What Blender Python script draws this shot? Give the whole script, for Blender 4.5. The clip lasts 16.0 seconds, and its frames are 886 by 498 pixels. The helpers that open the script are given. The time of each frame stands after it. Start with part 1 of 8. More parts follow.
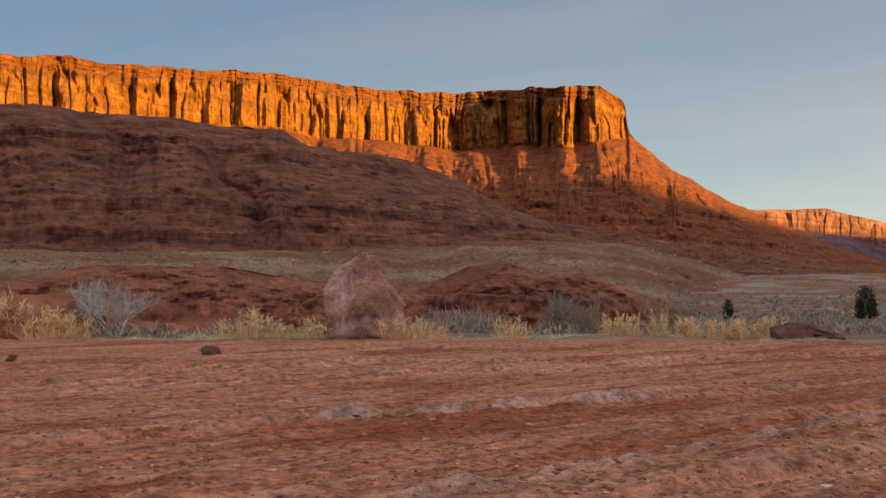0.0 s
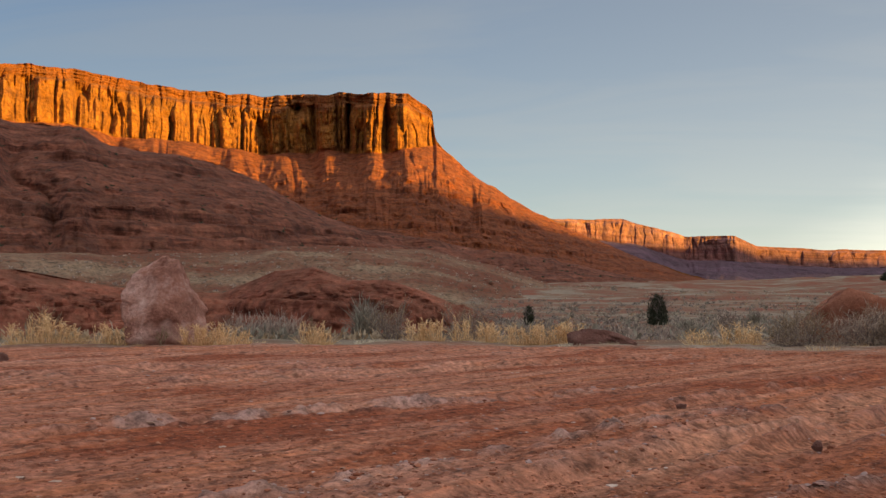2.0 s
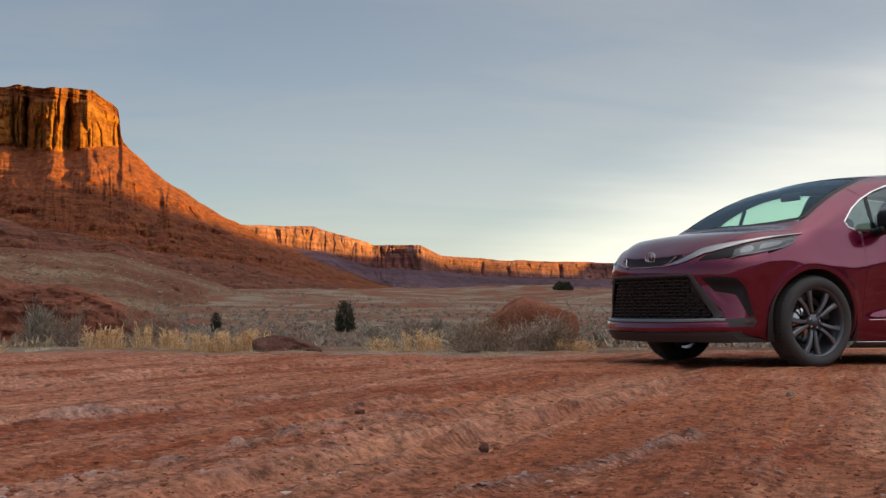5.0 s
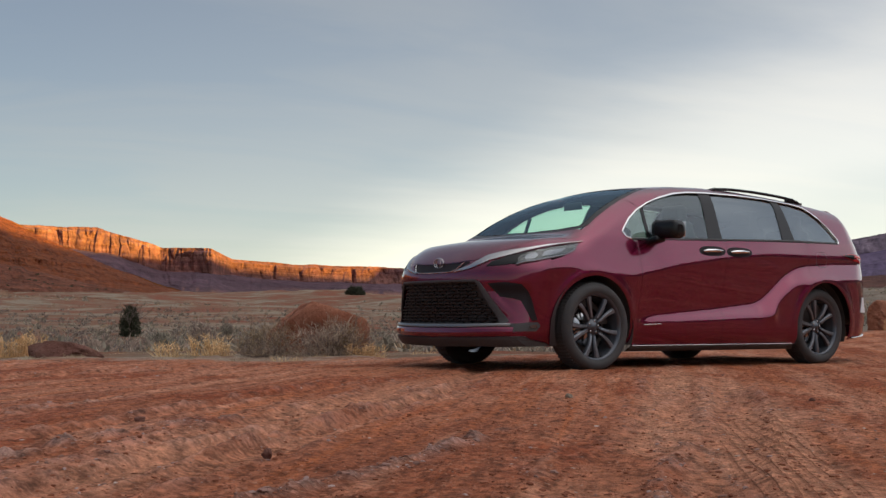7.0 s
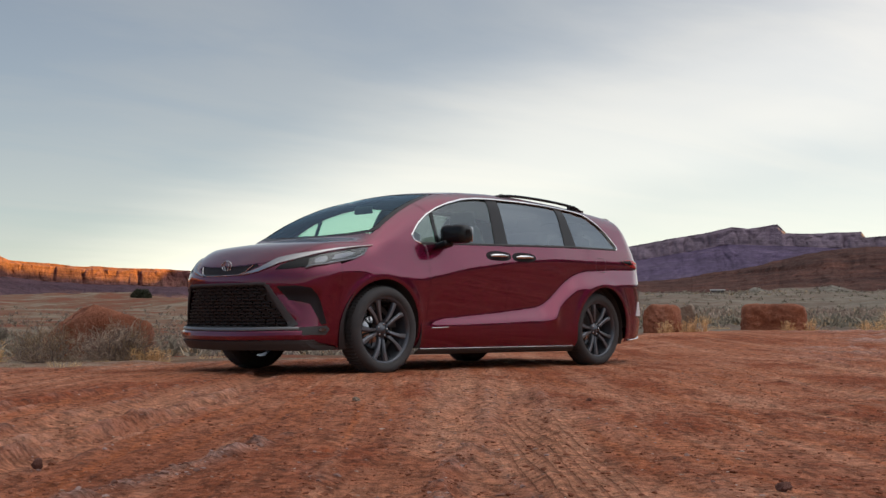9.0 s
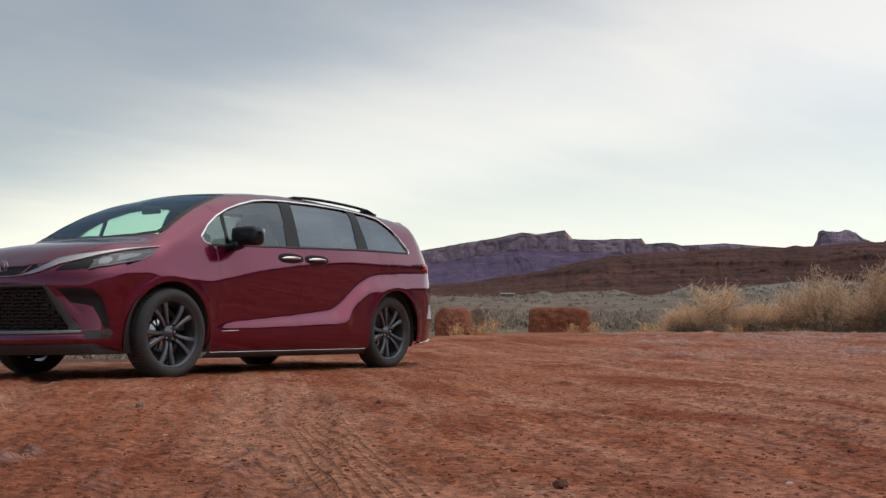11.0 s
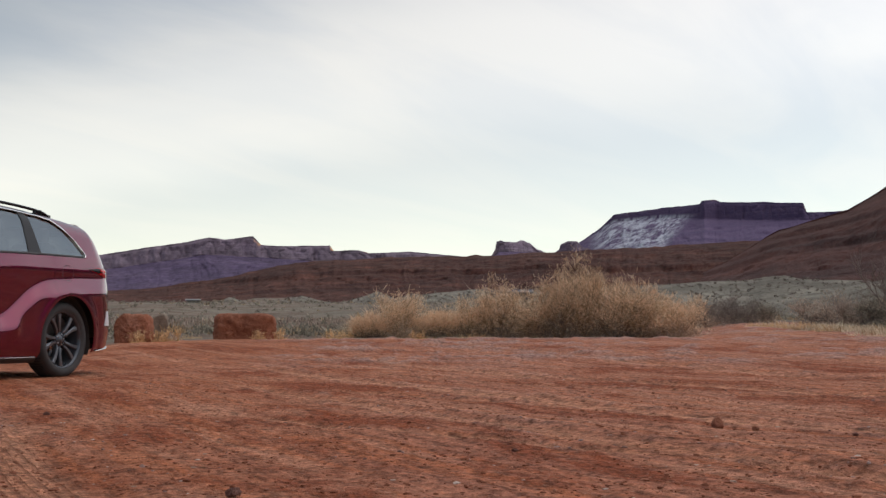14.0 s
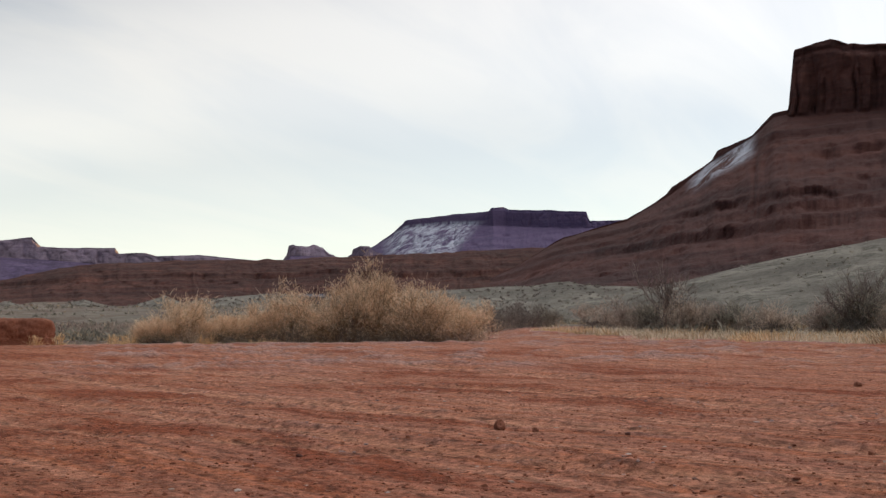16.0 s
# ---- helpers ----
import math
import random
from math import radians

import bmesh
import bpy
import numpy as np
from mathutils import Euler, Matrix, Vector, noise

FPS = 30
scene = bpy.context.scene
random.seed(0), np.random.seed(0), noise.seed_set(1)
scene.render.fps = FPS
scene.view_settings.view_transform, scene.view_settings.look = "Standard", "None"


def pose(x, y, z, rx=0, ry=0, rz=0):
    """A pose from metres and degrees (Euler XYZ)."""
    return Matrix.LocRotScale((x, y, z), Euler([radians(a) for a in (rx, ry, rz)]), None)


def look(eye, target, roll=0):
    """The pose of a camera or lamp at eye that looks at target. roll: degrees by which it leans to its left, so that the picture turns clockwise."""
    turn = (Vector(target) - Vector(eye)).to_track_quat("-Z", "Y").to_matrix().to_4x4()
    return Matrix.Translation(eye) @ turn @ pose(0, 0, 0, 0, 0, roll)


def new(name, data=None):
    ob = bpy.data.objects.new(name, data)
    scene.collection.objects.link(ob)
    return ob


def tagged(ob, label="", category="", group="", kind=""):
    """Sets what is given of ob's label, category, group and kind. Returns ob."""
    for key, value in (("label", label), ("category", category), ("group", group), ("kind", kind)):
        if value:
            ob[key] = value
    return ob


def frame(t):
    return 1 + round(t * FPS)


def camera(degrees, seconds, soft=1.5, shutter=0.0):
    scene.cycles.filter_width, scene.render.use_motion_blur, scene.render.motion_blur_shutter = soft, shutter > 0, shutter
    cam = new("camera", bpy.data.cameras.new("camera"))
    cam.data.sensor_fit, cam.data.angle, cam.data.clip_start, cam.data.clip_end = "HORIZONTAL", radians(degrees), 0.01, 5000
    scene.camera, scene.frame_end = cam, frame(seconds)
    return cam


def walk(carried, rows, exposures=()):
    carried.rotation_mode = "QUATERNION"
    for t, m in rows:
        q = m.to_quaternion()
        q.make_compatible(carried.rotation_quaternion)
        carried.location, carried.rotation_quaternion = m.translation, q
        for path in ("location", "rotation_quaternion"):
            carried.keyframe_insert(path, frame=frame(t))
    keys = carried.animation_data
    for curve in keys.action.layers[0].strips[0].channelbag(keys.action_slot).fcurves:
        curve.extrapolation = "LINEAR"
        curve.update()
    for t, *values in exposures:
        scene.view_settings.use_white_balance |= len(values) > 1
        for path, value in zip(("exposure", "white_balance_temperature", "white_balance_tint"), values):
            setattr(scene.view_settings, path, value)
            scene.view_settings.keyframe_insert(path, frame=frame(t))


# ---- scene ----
# ---- camera: a slow pan on a short arm, close above the ground ----
EYE, ARM = 0.432, 0.1155
cam = camera(41.84, 16.0, soft=1.4)
# seconds, yaw, pitch, roll
ROWS = [
    (0.0, -0.870, 2.584, 0.366),
    (0.5, -3.260, 2.651, 0.298),
    (1.0, -5.631, 2.712, 0.231),
    (1.5, -8.017, 2.767, 0.165),
    (2.0, -10.415, 2.821, 0.103),
    (2.5, -12.815, 2.876, 0.044),
    (3.0, -15.342, 2.934, -0.007),
    (3.5, -17.908, 2.995, -0.051),
    (4.0, -20.507, 3.047, -0.088),
    (6.5, -33.358, 3.357, -0.208),
    (7.0, -35.917, 3.423, -0.219),
    (7.5, -38.496, 3.490, -0.216),
    (8.0, -41.052, 3.548, -0.198),
    (8.5, -43.584, 3.592, -0.173),
    (9.0, -46.167, 3.630, -0.148),
    (11.5, -58.830, 3.850, -0.062),
    (12.0, -61.379, 3.911, -0.039),
    (12.5, -63.943, 3.964, -0.011),
    (13.0, -66.524, 4.006, 0.025),
    (13.5, -69.084, 4.057, 0.071),
    (14.0, -71.629, 4.105, 0.126),
    (14.5, -74.201, 4.151, 0.181),
    (15.0, -76.780, 4.194, 0.231),
    (15.5, -79.310, 4.242, 0.268),
    (16.0, -81.879, 4.296, 0.295),
]


def eye_at(yaw):
    """Where the lens stands on its arm at that yaw."""
    return ARM * math.sin(radians(-yaw)), ARM * (math.cos(radians(yaw)) - 1), EYE


walk(cam, [(t, pose(*eye_at(yaw), 90 + pitch, roll, yaw)) for t, yaw, pitch, roll in ROWS])

# ---- light: low evening sun behind the mesa, thin cloud over a pale sky ----
SUN_AZ, SUN_EL = 132.0, 2.8          # degrees clockwise from +y, and above the horizon
sun_way = Vector((math.sin(radians(SUN_AZ)) * math.cos(radians(SUN_EL)), math.cos(radians(SUN_AZ)) * math.cos(radians(SUN_EL)), math.sin(radians(SUN_EL))))
sun = new("sun", bpy.data.lights.new("sun", "SUN"))
sun.data.energy, sun.data.angle, sun.data.color = 5.9, radians(0.6), (1.0, 0.60, 0.085)
sun.matrix_world = look(sun_way * 100, (0, 0, 0))

world = bpy.data.worlds.new("evening_sky")
scene.world = world
world.use_nodes = True
wn, wl = world.node_tree.nodes, world.node_tree.links
wn.clear()


def wnode(kind, **props):
    n = wn.new(kind)
    for k, v in props.items():
        if k == "blend_type":
            n.blend_type = v
        elif k == "data_type":
            n.data_type = v
        elif k == "operation":
            n.operation = v
    return n


w_out = wnode("ShaderNodeOutputWorld")
w_bg = wnode("ShaderNodeBackground")
w_sky = wnode("ShaderNodeTexSky")
w_sky.sky_type = "NISHITA"
w_sky.sun_disc = False
w_sky.sun_elevation, w_sky.sun_rotation = radians(SUN_EL), radians(SUN_AZ)
w_sky.altitude, w_sky.air_density, w_sky.dust_density, w_sky.ozone_density = 1300, 1.0, 1.5, 1.6
w_co = wnode("ShaderNodeTexCoord")
# cloud streaks lie on a high flat layer: bearing over height
w_sep = wnode("ShaderNodeSeparateXYZ")
w_up = wnode("ShaderNodeMath", operation="ADD")
w_up.inputs[1].default_value = 0.16
w_dx, w_dy = wnode("ShaderNodeMath", operation="DIVIDE"), wnode("ShaderNodeMath", operation="DIVIDE")
w_com = wnode("ShaderNodeCombineXYZ")
w_map = wnode("ShaderNodeMapping")
w_map.vector_type = "TEXTURE"
w_map.inputs["Rotation"].default_value = (0.0, 0.0, radians(-22))
w_map.inputs["Scale"].default_value = (2.6, 1.0, 1.0)
wl.new(w_co.outputs["Generated"], w_sep.inputs[0])
wl.new(w_sep.outputs["Z"], w_up.inputs[0])
wl.new(w_sep.outputs["X"], w_dx.inputs[0]), wl.new(w_up.outputs[0], w_dx.inputs[1])
wl.new(w_sep.outputs["Y"], w_dy.inputs[0]), wl.new(w_up.outputs[0], w_dy.inputs[1])
wl.new(w_dx.outputs[0], w_com.inputs["X"]), wl.new(w_dy.outputs[0], w_com.inputs["Y"])
w_cloud = wnode("ShaderNodeTexNoise")
w_cloud.inputs["Scale"].default_value, w_cloud.inputs["Detail"].default_value = 2.2, 8.0
w_cloud.inputs["Roughness"].default_value, w_cloud.inputs["Distortion"].default_value = 0.55, 0.8
w_ramp = wnode("ShaderNodeValToRGB")
w_ramp.color_ramp.elements[0].position, w_ramp.color_ramp.elements[1].position = 0.40, 0.60
w_mix = wnode("ShaderNodeMix", data_type="RGBA", blend_type="MIX")
w_mix.inputs["B"].default_value = (0.76, 0.77, 0.75, 1)
SKY_GAIN = 0.28
w_gain = wnode("ShaderNodeMix", data_type="RGBA", blend_type="MULTIPLY")
w_gain.inputs["Factor"].default_value = 1.0
w_gain.inputs["B"].default_value = (SKY_GAIN * 0.78, SKY_GAIN * 1.18, SKY_GAIN * 1.76, 1)
w_fac = wnode("ShaderNodeMath", operation="MULTIPLY_ADD")
w_fac.inputs[1].default_value, w_fac.inputs[2].default_value = 0.16, 0.26
wl.new(w_com.outputs[0], w_map.inputs["Vector"])
wl.new(w_map.outputs["Vector"], w_cloud.inputs["Vector"])
wl.new(w_cloud.outputs["Fac"], w_ramp.inputs["Fac"])
wl.new(w_ramp.outputs["Color"], w_fac.inputs[0])
wl.new(w_sky.outputs["Color"], w_gain.inputs["A"])
wl.new(w_gain.outputs["Result"], w_mix.inputs["A"])
wl.new(w_fac.outputs[0], w_mix.inputs["Factor"])
# unseen glow high in the sky, added to light the ground; fades with angle
w_dot = wnode("ShaderNodeVectorMath", operation="DOT_PRODUCT")
GLOW_AZ, GLOW_EL = 150.0, 62.0
w_dot.inputs[1].default_value = (math.sin(radians(GLOW_AZ)) * math.cos(radians(GLOW_EL)), math.cos(radians(GLOW_AZ)) * math.cos(radians(GLOW_EL)), math.sin(radians(GLOW_EL)))
wl.new(w_co.outputs["Generated"], w_dot.inputs[0])
w_half = wnode("ShaderNodeMath", operation="MULTIPLY_ADD")
w_half.inputs[1].default_value, w_half.inputs[2].default_value = 0.5, 0.5
wl.new(w_dot.outputs["Value"], w_half.inputs[0])
w_pow = wnode("ShaderNodeMath", operation="POWER")
w_pow.inputs[1].default_value = 6.0
wl.new(w_half.outputs[0], w_pow.inputs[0])
w_glow = wnode("ShaderNodeMix", data_type="RGBA", blend_type="MIX")
w_glow.inputs["A"].default_value, w_glow.inputs["B"].default_value = (0, 0, 0, 1), (4.2, 4.12, 4.0, 1)
w_thick = wnode("ShaderNodeMath", operation="MULTIPLY_ADD")
w_thick.inputs[1].default_value, w_thick.inputs[2].default_value = 0.26, 0.82
w_lit = wnode("ShaderNodeMath", operation="MULTIPLY")
wl.new(w_ramp.outputs["Color"], w_thick.inputs[0])
wl.new(w_pow.outputs[0], w_lit.inputs[0]), wl.new(w_thick.outputs[0], w_lit.inputs[1])
wl.new(w_lit.outputs[0], w_glow.inputs["Factor"])
w_glow.clamp_factor = False
w_add = wnode("ShaderNodeMix", data_type="RGBA", blend_type="ADD")
w_add.inputs["Factor"].default_value = 1.0
wl.new(w_mix.outputs["Result"], w_add.inputs["A"])
wl.new(w_glow.outputs["Result"], w_add.inputs["B"])
# the pale evening band along the horizon, brighter towards the sun
w_low = wnode("ShaderNodeMath", operation="SUBTRACT")
w_low.inputs[0].default_value = 1.0
w_low.use_clamp = True
wl.new(w_sep.outputs["Z"], w_low.inputs[1])
w_band = wnode("ShaderNodeMath", operation="POWER")
w_band.inputs[1].default_value = 11.0
wl.new(w_low.outputs[0], w_band.inputs[0])
w_near = wnode("ShaderNodeMath", operation="POWER")
w_near.inputs[1].default_value = 0.8
wl.new(w_half.outputs[0], w_near.inputs[0])
w_bandf = wnode("ShaderNodeMath", operation="MULTIPLY")
wl.new(w_band.outputs[0], w_bandf.inputs[0]), wl.new(w_near.outputs[0], w_bandf.inputs[1])
w_bandc = wnode("ShaderNodeMix", data_type="RGBA", blend_type="MIX")
w_bandc.inputs["A"].default_value, w_bandc.inputs["B"].default_value = (0, 0, 0, 1), (2.0, 1.95, 1.6, 1)
wl.new(w_bandf.outputs[0], w_bandc.inputs["Factor"])
w_all = wnode("ShaderNodeMix", data_type="RGBA", blend_type="ADD")
w_all.inputs["Factor"].default_value = 1.0
wl.new(w_add.outputs["Result"], w_all.inputs["A"]), wl.new(w_bandc.outputs["Result"], w_all.inputs["B"])
# the long straight edge of a cream cloud sheet that lies towards the sun
w_side = wnode("ShaderNodeVectorMath", operation="DOT_PRODUCT")
w_side.inputs[1].default_value = (0.993, -0.12, 0.0)
wl.new(w_com.outputs[0], w_side.inputs[0])
w_frac = wnode("ShaderNodeTexNoise")
w_frac.inputs["Scale"].default_value, w_frac.inputs["Detail"].default_value, w_frac.inputs["Roughness"].default_value = 2.2, 6.0, 0.55
wl.new(w_map.outputs["Vector"], w_frac.inputs["Vector"])
w_rag = wnode("ShaderNodeMath", operation="MULTIPLY_ADD")
w_rag.inputs[1].default_value = 0.45
wl.new(w_frac.outputs["Fac"], w_rag.inputs[0]), wl.new(w_side.outputs["Value"], w_rag.inputs[2])
w_sheet = wnode("ShaderNodeMapRange")
w_sheet.interpolation_type = "SMOOTHSTEP"
w_sheet.inputs["From Min"].default_value, w_sheet.inputs["From Max"].default_value = 1.70, 2.45
wl.new(w_rag.outputs[0], w_sheet.inputs["Value"])
w_cream = wnode("ShaderNodeMix", data_type="RGBA", blend_type="MIX")
w_cream.inputs["A"].default_value, w_cream.inputs["B"].default_value = (0, 0, 0, 1), (0.95, 0.80, 0.60, 1)
w_thin = wnode("ShaderNodeMapRange")
w_thin.interpolation_type = "SMOOTHSTEP"
w_thin.inputs["From Min"].default_value, w_thin.inputs["From Max"].default_value = 2.6, 3.2
w_thin.inputs["To Min"].default_value, w_thin.inputs["To Max"].default_value = 1.0, 0.6
wl.new(w_rag.outputs[0], w_thin.inputs["Value"])
w_sheetf = wnode("ShaderNodeMath", operation="MULTIPLY")
wl.new(w_sheet.outputs["Result"], w_sheetf.inputs[0]), wl.new(w_thin.outputs["Result"], w_sheetf.inputs[1])
wl.new(w_sheetf.outputs[0], w_cream.inputs["Factor"])
w_sum = wnode("ShaderNodeMix", data_type="RGBA", blend_type="ADD")
w_sum.inputs["Factor"].default_value = 1.0
wl.new(w_all.outputs["Result"], w_sum.inputs["A"]), wl.new(w_cream.outputs["Result"], w_sum.inputs["B"])
# thin haze over the lower sky, all the way round
w_veil = wnode("ShaderNodeMath", operation="POWER")
w_veil.inputs[1].default_value = 1.9
wl.new(w_low.outputs[0], w_veil.inputs[0])
w_fore = wnode("ShaderNodeVectorMath", operation="DOT_PRODUCT")
w_fore.inputs[1].default_value = (math.sin(radians(48)), math.cos(radians(48)), 0.0)
wl.new(w_co.outputs["Generated"], w_fore.inputs[0])
w_foreh = wnode("ShaderNodeMath", operation="MULTIPLY_ADD")
w_foreh.inputs[1].default_value, w_foreh.inputs[2].default_value = 0.5, 0.5
wl.new(w_fore.outputs["Value"], w_foreh.inputs[0])
w_forep = wnode("ShaderNodeMath", operation="POWER")
w_forep.inputs[1].default_value = 5.0
wl.new(w_foreh.outputs[0], w_forep.inputs[0])
w_veilf = wnode("ShaderNodeMath", operation="MULTIPLY")
wl.new(w_veil.outputs[0], w_veilf.inputs[0]), wl.new(w_forep.outputs[0], w_veilf.inputs[1])
w_veilc = wnode("ShaderNodeMix", data_type="RGBA", blend_type="MIX")
w_veilc.inputs["A"].default_value, w_veilc.inputs["B"].default_value = (0, 0, 0, 1), (0.75, 0.745, 0.68, 1)
wl.new(w_veilf.outputs[0], w_veilc.inputs["Factor"])
w_end = wnode("ShaderNodeMix", data_type="RGBA", blend_type="ADD")
w_end.inputs["Factor"].default_value = 1.0
wl.new(w_sum.outputs["Result"], w_end.inputs["A"]), wl.new(w_veilc.outputs["Result"], w_end.inputs["B"])
wl.new(w_end.outputs["Result"], w_bg.inputs["Color"])
wl.new(w_bg.outputs["Background"], w_out.inputs["Surface"])
w_bg.inputs["Strength"].default_value = 0.15
scene.view_settings.exposure = 1.45

# ---- helpers for meshes and materials ----
def hash01(ix, iy, seed):
    h = (ix.astype(np.int64) * 374761393 + iy.astype(np.int64) * 668265263 + seed * 974711) & 0x7FFFFFFF
    h = ((h ^ (h >> 13)) * 1274126177) & 0x7FFFFFFF
    return ((h ^ (h >> 16)) & 0xFFFF) / 65535.0


def vnoise(x, y, seed=0):
    """Smooth value noise in -1..1 over numpy arrays."""
    x, y = np.broadcast_arrays(np.asarray(x, float), np.asarray(y, float))
    ix, iy = np.floor(x), np.floor(y)
    fx, fy = x - ix, y - iy
    fx, fy = fx * fx * fx * (fx * (fx * 6 - 15) + 10), fy * fy * fy * (fy * (fy * 6 - 15) + 10)
    a, b = hash01(ix, iy, seed), hash01(ix + 1, iy, seed)
    c, d = hash01(ix, iy + 1, seed), hash01(ix + 1, iy + 1, seed)
    return 2 * ((a + (b - a) * fx) * (1 - fy) + (c + (d - c) * fx) * fy) - 1


def fbm(x, y, octaves=4, seed=0, gain=0.5):
    total, amp, norm = 0.0, 1.0, 0.0
    x, y = np.asarray(x, float), np.asarray(y, float)
    for k in range(octaves):
        total = total + amp * vnoise(x, y, seed + 17 * k)
        norm += amp
        x, y, amp = x * 2.03 + 11.3, y * 2.03 - 7.7, amp * gain
    return total / norm


def ridged(x, y, octaves=4, seed=0):
    """Sharp creases: 0 on the crease, 1 far from it."""
    total, amp, norm = 0.0, 1.0, 0.0
    x, y = np.asarray(x, float), np.asarray(y, float)
    for k in range(octaves):
        total = total + amp * np.abs(vnoise(x, y, seed + 31 * k))
        norm += amp
        x, y, amp = x * 2.1 + 3.1, y * 2.1 + 5.9, amp * 0.5
    return total / norm


def smooth(a, b, x):
    t = np.clip((np.asarray(x, float) - a) / (b - a), 0, 1)
    return t * t * (3 - 2 * t)


def curve(pairs, x):
    """Straight interpolation through a few (x, y) pairs."""
    return np.interp(x, [p[0] for p in pairs], [p[1] for p in pairs])


def grid_mesh(name, P, smooth_shade=True, loop=False):
    """A mesh from a rows x columns x 3 array of places."""
    rows, cols = P.shape[:2]
    idx = np.arange(rows * cols).reshape(rows, cols)
    if loop:
        nxt = np.roll(idx, -1, axis=1)
        quads = np.stack([idx[:-1], nxt[:-1], nxt[1:], idx[1:]], -1).reshape(-1, 4)
    else:
        quads = np.stack([idx[:-1, :-1], idx[:-1, 1:], idx[1:, 1:], idx[1:, :-1]], -1).reshape(-1, 4)
    return raw_mesh(name, P.reshape(-1, 3), quads, smooth_shade)


def raw_mesh(name, verts, faces, smooth_shade=True):
    """A mesh from arrays of places and of equally long faces."""
    verts, faces = np.asarray(verts, np.float32), np.asarray(faces, np.int32)
    n, k = faces.shape
    me = bpy.data.meshes.new(name)
    me.vertices.add(len(verts))
    me.vertices.foreach_set("co", verts.ravel())
    me.loops.add(n * k)
    me.loops.foreach_set("vertex_index", faces.ravel())
    me.polygons.add(n)
    me.polygons.foreach_set("loop_start", np.arange(0, n * k, k, dtype=np.int32))
    me.polygons.foreach_set("use_smooth", np.full(n, smooth_shade))
    me.update(calc_edges=True)
    return me


def mask(me, name, values):
    """A value per vertex that a material can read: what the surface is made of there."""
    at = me.attributes.new(name, "FLOAT", "POINT")
    at.data.foreach_set("value", np.asarray(values, np.float32).ravel())


def part(name, bm, material, parent=None, label=""):
    """Links a bmesh, or a finished mesh, as one object, under its thing if it has one."""
    if isinstance(bm, bmesh.types.BMesh):
        me = bpy.data.meshes.new(name)
        bm.to_mesh(me)
        bm.free()
    else:
        me = bm
    if material and not me.materials:
        me.materials.append(material)
    ob = new(name, me)
    if parent:
        ob.parent = parent
    if label:
        ob["label"] = label
    return ob


